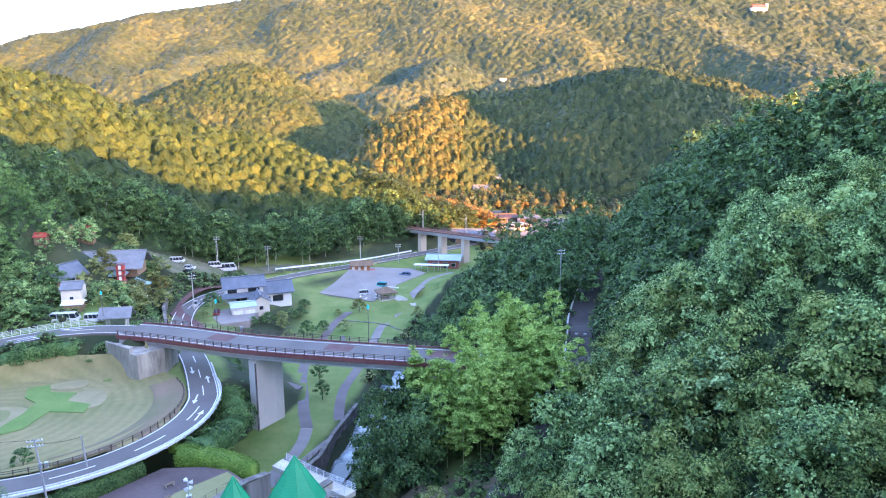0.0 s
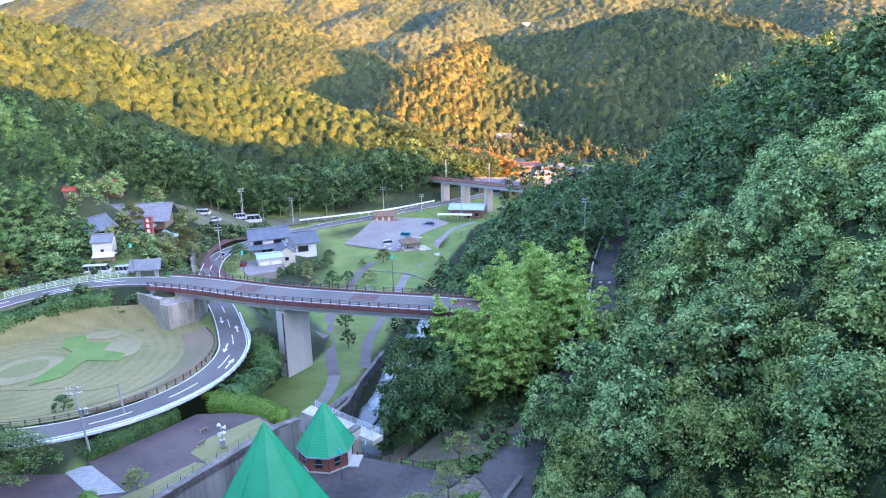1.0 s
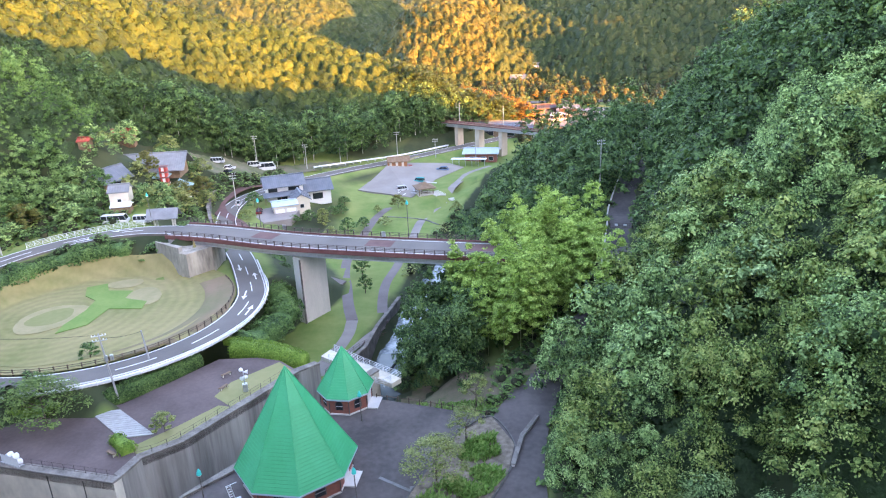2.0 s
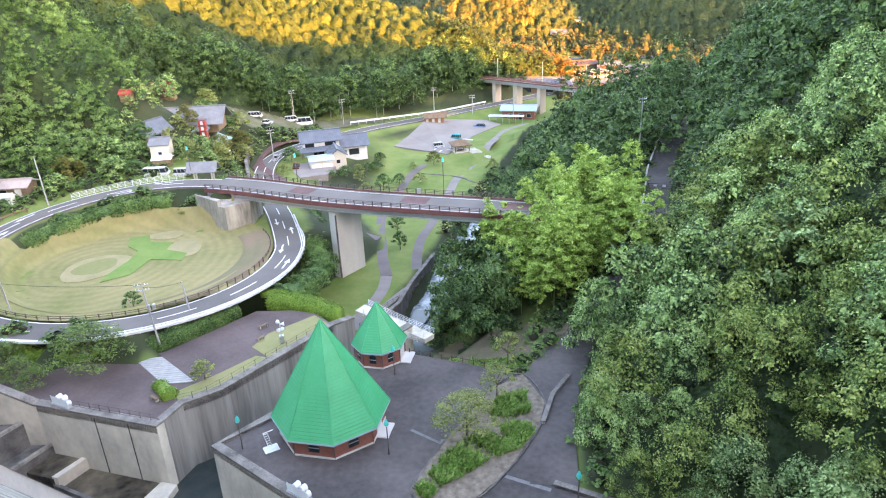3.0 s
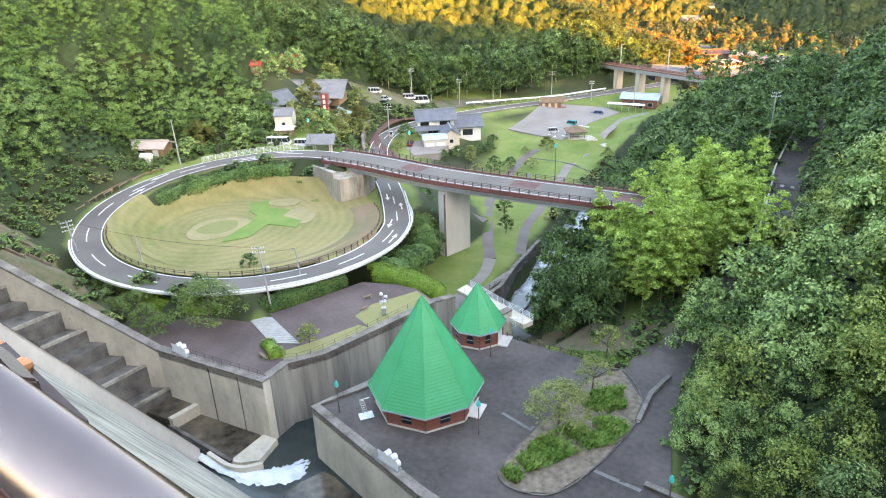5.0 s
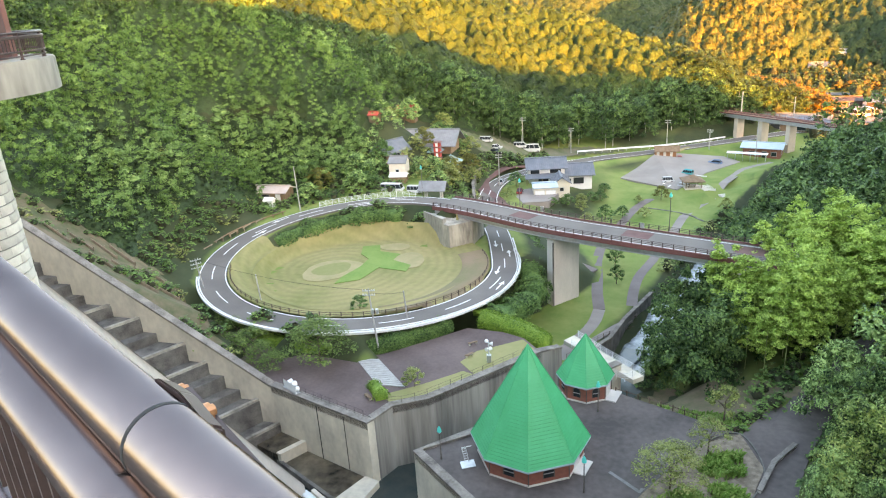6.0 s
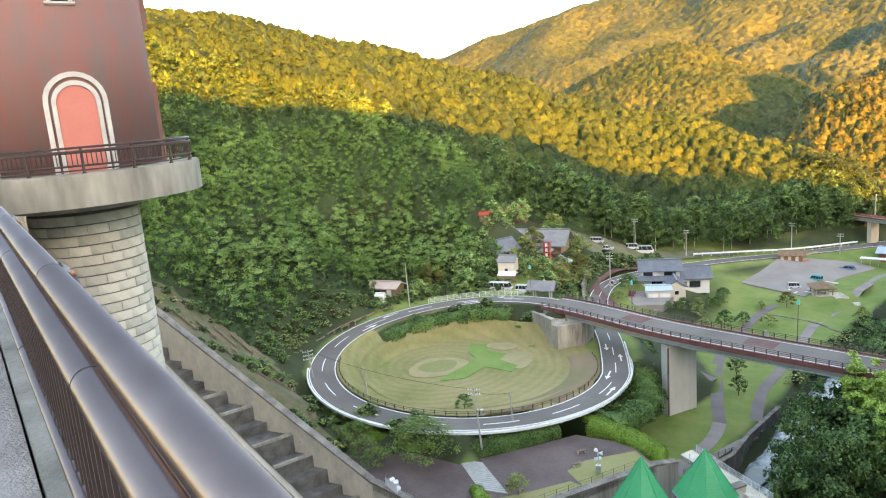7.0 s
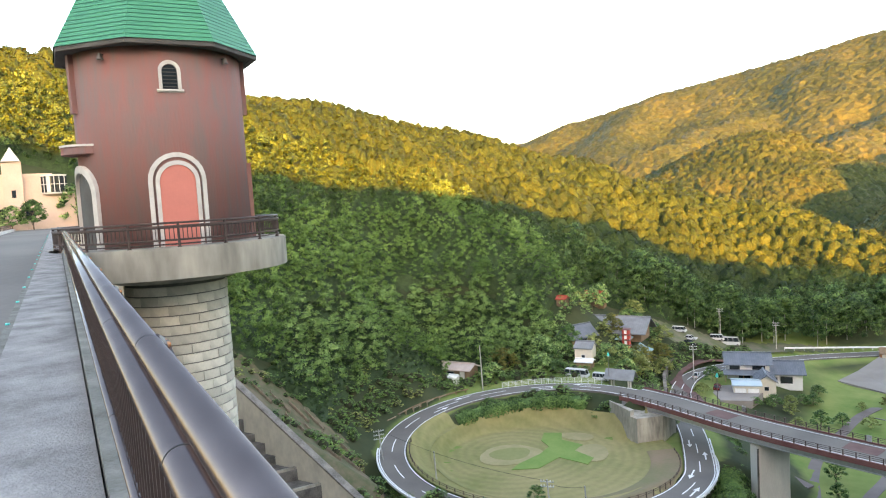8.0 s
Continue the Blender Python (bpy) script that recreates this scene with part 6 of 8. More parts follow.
tree(-63.6, 96.6, 3.1, 3.4, 3.2, L_SHRUB, "small dark leaning tree at the edge of the field", 45, 0.2, 18, 18, 0.05)
utility_pole(-53.8, 85.8, 3.0, 10.2, 20, 2, True, (-0.7, 0.2), "leaning grey utility pole with transformers")
utility_pole(-52.2, 93.6, 3.2, 6.6, 20, 0, False, (-0.4, 0), "plain grey concrete post by the field")
utility_pole(-80.9, 91.0, 3.2, 7.4, 0, 0, False, (-0.4, 0), "plain grey concrete post by the field fence")
utility_pole(-93.4, 90.5, 3.2, 9.6, 60, 3, False, (-0.9, 0), "grey utility pole with cross arms beside the loop")
utility_pole(-100.9, 132.3, 8.6, 11.0, 0, 0, False, (-0.3, 0), "tall plain white-grey pole beside the upper road")
wire((-54.5, 86, 12.9), (-94.3, 90.5, 12.4), 1.2)
wire((-54.5, 86, 12.4), (-52.6, 93.6, 9.6), 0.3)
wire((-101.2, 132.3, 19.2), (-111.5, 136.2, 13.6), 0.5)

# ---- the bridge ----
def build_bridge():
    b = thing("road_bridge", "curved girder road bridge with oxide-red edge beams and a tall pier", "bridge", kind="structure")
    part("deck", strip(bmesh.new(), HIGH, -4.3, 4.3, 0.0, 0.35), M_ASPHALT, b, "grey asphalt deck")
    for d in (-4.62, 4.3):
        part("kerb_beam", strip(bmesh.new(), HIGH, d, d + 0.32, 0.30, 0.9), M_RUST, b, "oxide-red edge beam")
        part("edge_line", strip(bmesh.new(), HIGH, d * 0.78, d * 0.78 + 0.15, 0.03, 0.02), M_WHITE, b)
    for d in (-3.4, 0.0, 3.4):
        part("girder", strip(bmesh.new(), HIGH, d - 0.25, d + 0.25, -0.36, 1.35), M_GALV, b, "pale grey steel girder")
        part("girder_flange", strip(bmesh.new(), HIGH, d - 0.42, d + 0.42, -1.72, 0.12), M_GALV, b)
    for side in (-4.46, 4.46):
        ln = offsets(HIGH, side)
        d = np.concatenate([[0], np.cumsum(np.linalg.norm(np.diff(ln[:, :2], axis=0), axis=1))])
        me = None
        for s in np.arange(0.4, d[-1], 1.95):
            p = [np.interp(s, d, ln[:, k]) for k in range(3)]
            p[2] += 0.28
            if me is None:
                o = part("railing_post", bbox(-0.09, -0.09, 0, 0.09, 0.09, 1.0), M_RAILBROWN, b, "brown railing post")
                me = o.data
            else:
                o = new("railing_post", me)
                o.parent = b
            o.location = p
        for z in (1.22, 0.92, 0.62):
            bm = bmesh.new()
            for p, q in zip(ln, ln[1:]):
                rod(bm, (p[0], p[1], p[2] + z), (q[0], q[1], q[2] + z), 0.04, 5)
            part("railing_rail", bm, M_RAILBROWN, b)
    for k in (12, 27, 40):
        part("red_hatching", strip(bmesh.new(), HIGH[k:k + 4], -3.0, 0.6, 0.025, 0.02), M_RUSTROAD, b, "faded red road hatching")
    pier = part("pier", prism(bmesh.new(), [(-38.3, 129.2), (-36.7, 127.9), (-32.9, 134.2), (-34.5, 135.4)], -8, 7.9), M_CONC_L, b, "tall pale concrete wall pier")
    part("pier_groove", prism(bmesh.new(), [(-36.82, 127.98), (-36.66, 127.82), (-36.5, 128.1), (-36.6, 128.25)], -7, 7.6), M_CONC_D, pier)
    part("bearing", bbox(-0.8, -3.4, 7.9, 0.8, 3.4, 8.5, m=pose(-35.6, 131.7, 0, 0, 0, -31)), M_CONC, b)
    ab = part("abutment", prism(bmesh.new(), [(-63.5, 131.8), (-60.6, 130.4), (-56.9, 134.8), (-57.5, 143), (-67, 146), (-69, 137)], 0, 8.5), M_CONC_M, b, "stained grey concrete abutment")
    part("wing_wall", prism(bmesh.new(), [(-69.5, 136.2), (-68.5, 135.2), (-62.4, 131.2), (-62.2, 132.6)], [2.5, 2.5, 1.0, 1.0], [9.6, 9.6, 9.6, 9.6]), M_CONC_M, ab, "stained concrete wing wall")
    ab2 = part("far_pier", prism(bmesh.new(), [(-3, 121), (0, 120.4), (1.2, 128), (-1.8, 128.6)], -8, 8.4), M_CONC, b, "grey concrete pier in the trees")
    for x, y in ((-42.0, 139.6), (-20, 133.3)):
        part("sign_plate", bbox(-0.4, -0.04, 10.7, 0.4, 0.04, 11.8, m=pose(x, y - 1.2, 0, 0, 0, -14)), M_GALV, b, "small pale plate on the railing")
    return b


build_bridge()
for x, y, h in ((-15.2, 134.4, 7.3), (-48, 141.4, 6.7), (-74.7, 146.8, 7.2)):
    park_lamp(x, y, 10.0, h)

# ---- houses ----
def gable_roof(bm, w, d, z, rise, over=0.7, thick=0.22):
    """Ridge along x; w by d in plan, eaves at z."""
    for sgn in (-1, 1):
        y0, y1 = sgn * (d / 2 + over), 0.0
        zz = z - rise * over / (d / 2)
        pts = [(-w / 2 - over, y0, zz), (w / 2 + over, y0, zz), (w / 2 + over, y1, z + rise), (-w / 2 - over, y1, z + rise)]
        a = [bm.verts.new(p) for p in pts]
        b = [bm.verts.new((p[0], p[1], p[2] + thick)) for p in pts]
        bm.faces.new(a)
        bm.faces.new(b)
        for i in range(4):
            bm.faces.new((a[i], a[(i + 1) % 4], b[(i + 1) % 4], b[i]))
    bmesh.ops.recalc_face_normals(bm, faces=bm.faces[:])
    return bm


def tile_rows(parent, w, d, z, rise, over, material):
    """Ridge cap and battens that stand proud of the roof."""
    bm = bmesh.new()
    box(bm, -w / 2 - over, -0.22, z + rise + 0.12, w / 2 + over, 0.22, z + rise + 0.45)
    part("ridge_cap", bm, material, parent)
    for sgn in (-1, 1):
        bm = bmesh.new()
        for k in range(int((w + 2 * over) / 0.6)):
            x = -w / 2 - over + 0.3 + k * 0.6
            rod(bm, (x, sgn * (d / 2 + over), z - rise * over / (d / 2) + 0.24), (x, 0, z + rise + 0.24), 0.055, 4)
        part("roof_ribs", bm, material, parent)


def house(x, y, z, turn, w, d, h, rise, wall, roofm, label, over=0.7, windows=(), name="house", gable=True, base=None):
    t = thing(name, label, "house", (x, y, z), turn)
    bm = bbox(-w / 2, -d / 2, -1.5, w / 2, d / 2, h)
    part("wall", bm, wall, t)
    for sx in (-1, 1):
        bm = bmesh.new()
        vs = [bm.verts.new(p) for p in ((sx * w / 2, -d / 2, h), (sx * w / 2, d / 2, h), (sx * w / 2, 0, h + rise))]
        ws = [bm.verts.new((sx * (w / 2 - 0.2), v.co.y, v.co.z)) for v in vs]
        bm.faces.new(vs)
        bm.faces.new(ws)
        for i in range(3):
            bm.faces.new((vs[i], vs[(i + 1) % 3], ws[(i + 1) % 3], ws[i]))
        bmesh.ops.recalc_face_normals(bm, faces=bm.faces[:])
        part("gable", bm, wall, t)
    r = part("roof", gable_roof(bmesh.new(), w, d, h, rise, over), roofm, t)
    tile_rows(r, w, d, h, rise, over, roofm)
    for face, u, zz, ww, hh, mm in windows:
        m = {"s": pose(u, -d / 2, zz, 90, 0, 0), "n": pose(u, d / 2, zz, 90, 0, 180), "e": pose(w / 2, u, zz, 90, 0, 90), "w": pose(-w / 2, u, zz, 90, 0, -90)}[face]
        kind = "window" if mm is M_GLASS else "door"
        win = part(kind, bbox(-ww / 2, 0, 0.0, ww / 2, hh, 0.05, m=m), mm, t)
        part("frame", box(box(box(bbox(-ww / 2 - 0.08, -0.08, 0, ww / 2 + 0.08, 0, 0.09, m=m), -ww / 2 - 0.08, hh, 0, ww / 2 + 0.08, hh + 0.08, 0.09, m), -ww / 2 - 0.08, 0, 0, -ww / 2, hh, 0.09, m), ww / 2, 0, 0, ww / 2 + 0.08, hh, 0.09, m), M_GALV, win)
    return t


HT = 22
house(-59.5, 200.3, 0.2, HT, 10.6, 7.0, 5.2, 1.9, M_PLASTER_W, M_TILE_D, "two-storey white house with a dark tiled gable roof", 1.0,
      [("s", -3.5, 3.2, 2.6, 1.3, M_GLASS), ("s", 2.6, 3.1, 3.2, 1.5, M_GLASS), ("e", 0, 3.2, 1.6, 1.2, M_GLASS), ("s", -1, 0.2, 3.0, 2.0, M_GLASS), ("e", 2, 0.4, 1.6, 1.8, M_GLASS)])
t = thing("veranda_roof", "dark tiled lean-to roof along the front of the house", "roof", (-59.2, 200.7, 0.2), HT)
part("roof_sheet", prism(bmesh.new(), [(-7, -7.2), (3.5, -7.2), (3.5, -4.05), (-7, -4.05)], [2.5, 2.5, 3.2, 3.2], [2.7, 2.7, 3.4, 3.4]), M_TILE_D, t)
for x0 in (-6.6, -2, 3):
    part("post", bbox(x0 - 0.08, -7.0, -0.8, x0 + 0.08, -6.84, 2.55), M_WOOD, t)
house(-51.0, 205.0, -0.8, HT, 8.0, 7.2, 3.4, 2.2, M_PLASTER_W, M_TILE_D, "single-storey white wing with a dark tiled roof", 0.9,
      [("s", 0, 0.4, 3.0, 1.8, M_GLASS), ("e", -1.5, 0.6, 2.0, 1.5, M_GLASS), ("s", -2.9, 0.8, 1.2, 1.2, M_GLASS)])
house(-52.8, 192.6, -0.5, HT + 90, 7.0, 4.6, 3.4, 1.5, M_PLASTER, M_TILE_D, "cream single-storey annex with a dark tiled roof", 0.5, [("s", 0, 1.0, 1.4, 1.0, M_GLASS), ("w", 0, 1.0, 1.0, 1.0, M_GLASS), ("s", 2.2, 1.0, 1.0, 1.0, M_GLASS)])
house(-56.0, 187.2, -0.4, HT, 6.6, 6.4, 3.0, 0.5, M_PLASTER, M_ROOF_BL, "cream garage with a pale blue metal roof and white shutters", 0.3, [("s", -1.6, 0.1, 2.6, 2.2, M_WHITEPAINT), ("s", 1.5, 0.1, 2.6, 2.2, M_WHITEPAINT), ("e", 0, 1.2, 1.2, 0.9, M_GLASS)], "garage")
gz = lambda x, y: float(ground(np.array([x]), np.array([y]))[0])
house(-87.6, 159.6, gz(-87.6, 159.6), 14, 4.4, 4.6, 4.1, 1.2, M_PLASTER, M_TILE_G, "tall cream storehouse with a red base and grey roof", 0.3, [("s", 0, 1.6, 0.8, 0.8, M_GLASS)], "storehouse")
t = thing("storehouse_skirt", "vermilion boarded base against the storehouse", "boarding", (-87.6, 159.6, gz(-87.6, 159.6)), 14)
part("board", bbox(-2.24, -2.42, -0.5, 2.24, -2.32, 1.5), M_REDPAINT, t)
house(-85.4, 155.0, gz(-85.4, 155.0), 14, 4.2, 2.8, 1.9, 0.35, M_WOOD, M_WHITEPAINT, "low shed with a flat white metal roof", 0.3, [], "shed")
house(-89.8, 183.6, gz(-89.8, 183.6) - 0.9, 8, 15.5, 8.5, 1.9, 2.7, M_WOOD, M_TILE_G, "large low temple hall with a broad grey tiled roof", 1.7, [("s", -3, 0.4, 2.4, 1.8, M_GLASS), ("s", 2, 0.4, 2.4, 1.8, M_GLASS)], "temple_hall")
house(-95.4, 169.4, gz(-95.4, 169.4) - 0.6, 70, 8.0, 5.5, 2.8, 2.2, M_WOOD, M_TILE_D, "dark timber building with a blue-grey tiled roof", 1.0, [("s", 0, 0.6, 2.4, 1.6, M_GLASS)], "temple_hall")
house(-102.8, 195.6, gz(-102.8, 195.6) + 1.0, 15, 5.6, 4.2, 2.0, 1.5, M_WOOD, M_ROOF_R, "small hillside house with a red metal roof", 0.6, [("s", 0, 0.8, 1.2, 0.9, M_GLASS)])
house(-103.4, 176.2, gz(-103.4, 176.2) - 0.2, 5, 2.8, 2.4, 1.6, 0.6, M_WOOD, M_ROOF_R, "little hillside shed with a faded red roof", 0.3, [], "shed")
house(-111.6, 136.5, gz(-111.6, 136.5), 10, 8.5, 5.0, 2.6, 0.9, M_WOOD, M_ROOF_P, "low hut with a pale pinkish metal roof", 0.6, [("s", -1, 0.6, 2.0, 1.4, M_GLASS), ("s", 2.4, 0.1, 1.2, 2.0, M_PLASTER_W)], "hut")
house(-109.2, 131.5, gz(-109.2, 131.5), 10, 2.2, 1.8, 1.7, 0.3, M_PLASTER_W, M_WHITEPAINT, "small white outbuilding beside the hut", 0.2, [], "outbuilding")


def pavilion_small(x, y, z, w, h, rise, roofm, label, turn=0, name="gazebo", roof_w=1.35):
    t = thing(name, label, "pavilion", (x, y, z), turn)
    for sx in (-1, 1):
        for sy in (-1, 1):
            part("post", bbox(sx * w / 2 - 0.12, sy * w / 2 - 0.12, -0.5, sx * w / 2 + 0.12, sy * w / 2 + 0.12, h), M_WOOD, t)
    bm = bmesh.new()
    r = w * roof_w / 2
    for k, (zz, q) in enumerate(((h - 0.25, 1.0), (h + 0.05, 1.02), (h + rise * 0.45, 0.5), (h + rise, 0.04))):
        ring = [bm.verts.new((q * r * sx, q * r * sy, zz)) for sx, sy in ((-1, -1), (1, -1), (1, 1), (-1, 1))]
        if k:
            for i in range(4):
                bm.faces.new((prev[i], prev[(i + 1) % 4], ring[(i + 1) % 4], ring[i]))
        else:
            bm.faces.new(ring)
        prev = ring
    bm.faces.new(prev)
    bmesh.ops.recalc_face_normals(bm, faces=bm.faces[:])
    part("roof", bm, roofm, t)
    part("finial", rod(bmesh.new(), (0, 0, h + rise - 0.1), (0, 0, h + rise + 0.4), 0.1, 6, 0.04), roofm, t)
    part("floor", bbox(-w / 2 - 0.3, -w / 2 - 0.3, -0.5, w / 2 + 0.3, w / 2 + 0.3, 0.12), M_CONC, t)
    return t


pavilion_small(-18.7, 218.5, gz(-18.7, 218.5), 4.6, 2.3, 1.6, M_WOOD, "square wooden gazebo with a brown pyramid roof", 20)
for dy in (-1.0, 1.0):
    t = thing("bench", "plain wooden bench under the gazebo", "bench", (-18.7, 218.5 + dy, gz(-18.7, 218.5) + 0.12), 20, "gazebo benches")
    part("seat", bbox(-1.2, -0.2, 0.38, 1.2, 0.2, 0.46), M_WOOD, t)
    for dx in (-0.9, 0.9):
        part("leg", bbox(dx - 0.06, -0.18, 0, dx + 0.06, 0.18, 0.38), M_WOOD, t)
pavilion_small(-80.6, 177.6, gz(-80.6, 177.6), 3.4, 3.0, 2.2, M_ROOF_T, "shrine pavilion with a curved blue-green copper roof", 10, "shrine_pavilion", 1.7)
pavilion_small(-84.9, 176.9, gz(-84.9, 176.9), 2.4, 2.4, 1.7, M_ROOF_T, "small shrine pavilion with a blue-green copper roof", 10, "shrine_pavilion", 1.7)
t = thing("temple_gate", "roofed timber gate with white posts and a grey-blue tiled roof", "gate", (-72.6, 148.6, gz(-72.6, 148.6)), 8)
for sx in (-2.0, 2.0):
    for sy in (-0.8, 0.8):
        part("post", bbox(sx - 0.16, sy - 0.16, -0.6, sx + 0.16, sy + 0.16, 2.9), M_TRIM, t)
part("roof", gable_roof(bmesh.new(), 5.4, 2.4, 2.9, 1.2, 0.8, 0.2), M_TILE_G, t, "grey-blue tiled gate roof")
part("beam", bbox(-2.4, -0.12, 2.5, 2.4, 0.12, 2.8), M_WOOD, t)
t = thing("red_pagoda", "slim vermilion pagoda tower with pale panels", "tower", (-83.6, 175.6, gz(-83.6, 175.6)), 10)
for k in range(5):
    part("storey", bbox(-0.9, -0.9, -1 + k * 1.45, 0.9, 0.9, 0.35 + k * 1.45), M_REDPAINT, t)
    part("panel", bbox(-0.35, -0.93, -0.8 + k * 1.45, 0.35, -0.9, 0.2 + k * 1.45), M_PLASTER_W, t, "pale panel")
    bm = bmesh.new()
    bmesh.ops.create_cone(bm, segments=4, radius1=1.75, radius2=1.1, depth=0.3, cap_ends=True, matrix=Matrix.Translation((0, 0, 0.42 + k * 1.45)) @ Matrix.Rotation(radians(45), 4, "Z"))
    part("eave", bm, M_RUST, t)
t = thing("toilet_block", "small timber toilet block with a brown roof and red machine", "shed", (-30.2, 248.5, gz(-30.2, 248.5)), 12)
part("wall", bbox(-4, -1.8, -1, 3.0, 1.8, 2.5), mat("orange-brown timber", (0.36, 0.16, 0.07), (0.28, 0.12, 0.06), 1.0, 0.8), t)
part("roof", gable_roof(bmesh.new(), 7.2, 3.6, 2.5, 1.2, 0.6), M_WOOD, t)
for dx in (-3.0, -0.8, 1.4):
    part("door", bbox(dx - 0.45, -1.86, 0.1, dx + 0.45, -1.8, 2.0), M_PLASTER, t)
t = thing("vending_machine", "bright red vending machine beside the toilet block", "vending machine", (-25.9, 248.6, gz(-25.9, 248.6)), 12)
part("cabinet", bbox(-0.7, -0.5, 0, 0.7, 0.5, 1.95), M_REDPAINT, t)
part("front_panel", bbox(-0.6, -0.53, 0.8, 0.6, -0.5, 1.8), M_LENS, t)
zs = gz(3, 259)
house(0.2, 262.8, zs, -8, 12.0, 7.0, 3.6, 1.0, M_BRICK, M_ROOF_BL, "brick station building with a pale blue metal roof", 0.9, [("s", -3, 0.9, 2.0, 1.3, M_GLASS), ("s", 1, 0.2, 1.6, 2.1, M_GLASS), ("s", 4, 0.9, 1.6, 1.3, M_GLASS), ("e", 0, 1.0, 1.6, 1.2, M_GLASS)], "station_building")
t = thing("bus_shelter", "long low open shelter with a flat white roof", "shelter", (-4.6, 254.6, gz(-4.6, 254.6)), -8)
part("roof", bbox(-6.5, -1.3, 2.4, 6.5, 1.3, 2.6), M_WHITEPAINT, t)
for k in range(6):
    part("post", bbox(-6 + k * 2.4 - 0.07, -1.0, -0.4, -6 + k * 2.4 + 0.07, -0.86, 2.4), M_GALV, t)
house(10, 297, gz(10, 297), -10, 24, 9, 3.2, 2.6, M_WOOD, M_TILE_D, "long dark farmhouse behind the railway", 1.0, [("s", -6, 0.6, 4, 1.8, M_GLASS), ("s", 3, 0.6, 4, 1.8, M_GLASS)])

# ---- vehicles ----
def vehicle(x, y, turn, paint, label, L=4.3, W=1.7, H=1.5, boxy=False, name="car", z=None):
    z = gz(x, y) + 0.1 if z is None else z
    t = thing(name, label, "van" if boxy else "car", (x, y, z), turn, "parked vehicles")
    hb = H * (0.52 if boxy else 0.55)
    bm = bbox(-L / 2, -W / 2, 0.22, L / 2, W / 2, hb)
    bmesh.ops.bevel(bm, geom=bm.edges[:], offset=0.12, segments=2, affect="EDGES")
    part("body", bm, paint, t, smooth=False)
    c0, c1, r0, r1 = (-L / 2 + 0.05, L / 2 - 0.35, -L / 2 + 0.12, L / 2 - 0.8) if boxy else (-L / 2 + 0.3, L / 2 - 1.0, -L / 2 + 0.85, L / 2 - 1.75)
    w1 = W / 2 - 0.08
    bm = bmesh.new()
    a = [bm.verts.new(p) for p in ((c0, -w1, hb - 0.03), (c1, -w1, hb - 0.03), (c1, w1, hb - 0.03), (c0, w1, hb - 0.03))]
    b = [bm.verts.new(p) for p in ((r0, -w1 + 0.12, H - 0.06), (r1, -w1 + 0.12, H - 0.06), (r1, w1 - 0.12, H - 0.06), (r0, w1 - 0.12, H - 0.06))]
    for i in range(4):
        bm.faces.new((a[i], a[(i + 1) % 4], b[(i + 1) % 4], b[i]))
    part("glasshouse", bm, M_GLASS, t, "dark window glass")
    bm = bbox(r0 - 0.03, -w1 + 0.08, H - 0.08, r1 + 0.03, w1 - 0.08, H)
    bmesh.ops.bevel(bm, geom=bm.edges[:], offset=0.03, segments=1, affect="EDGES")
    part("roof", bm, paint, t)
    n = 5 if boxy else 3
    for sy in (-1, 1):
        for k in range(n):
            u = k / (n - 1)
            p, q = (c0 + (c1 - c0) * u, sy * (w1 + 0.012), hb), (r0 + (r1 - r0) * u, sy * (w1 - 0.108), H - 0.05)
            part("pillar", rod(bmesh.new(), p, q, 0.05, 4), paint, t)
    for sx in (-1, 1):
        for sy in (-1, 1):
            cx = sx * (L / 2 - 0.8)
            w = part("wheel", rod(bmesh.new(), (cx, sy * (W / 2 - 0.2), 0.32), (cx, sy * (W / 2 + 0.01), 0.32), 0.32, 14), M_TYRE, t, "black tyre")
            part("rim", rod(bmesh.new(), (cx, sy * (W / 2 + 0.01), 0.32), (cx, sy * (W / 2 + 0.025), 0.32), 0.19, 12), M_RIM, w)
        part("lamp", bbox(sx * L / 2 - 0.03, -W / 2 + 0.12, hb - 0.28, sx * L / 2 + 0.02, -W / 2 + 0.42, hb - 0.1), M_LENS if sx > 0 else M_REDPAINT, t)
        part("lamp", bbox(sx * L / 2 - 0.03, W / 2 - 0.42, hb - 0.28, sx * L / 2 + 0.02, W / 2 - 0.12, hb - 0.1), M_LENS if sx > 0 else M_REDPAINT, t)
    return t


P_WHITE = mat("white car paint", (0.60, 0.61, 0.61), (0.54, 0.55, 0.56), 1.0, 0.25)
P_TEAL = mat("turquoise car paint", (0.05, 0.40, 0.42), (0.06, 0.36, 0.38), 1.0, 0.25)
P_BLUE = mat("blue-grey car paint", (0.16, 0.24, 0.36), (0.14, 0.21, 0.32), 1.0, 0.25)
P_BLACK = mat("black car paint", (0.02, 0.02, 0.025), (0.03, 0.03, 0.035), 1.0, 0.2)
P_RED = mat("maroon car paint", (0.20, 0.03, 0.03), (0.17, 0.03, 0.03), 1.0, 0.25)
vehicle(-26.1, 221.4, 20, P_WHITE, "white boxy van in the car park", 3.6, 1.6, 1.9, True)
vehicle(-21.4, 231.6, 160, P_TEAL, "turquoise small van in the car park", 3.6, 1.6, 1.8, True)
vehicle(-14.2, 247.8, 172, P_BLUE, "blue-grey estate car in the car park", 4.6, 1.75, 1.5)
vehicle(-84.3, 215.4, 5, P_WHITE, "white van parked below the wood", 4.4, 1.7, 1.9, True)
vehicle(-80.5, 214.6, 5, P_WHITE, "white hatchback parked below the wood", 3.9, 1.7, 1.5)
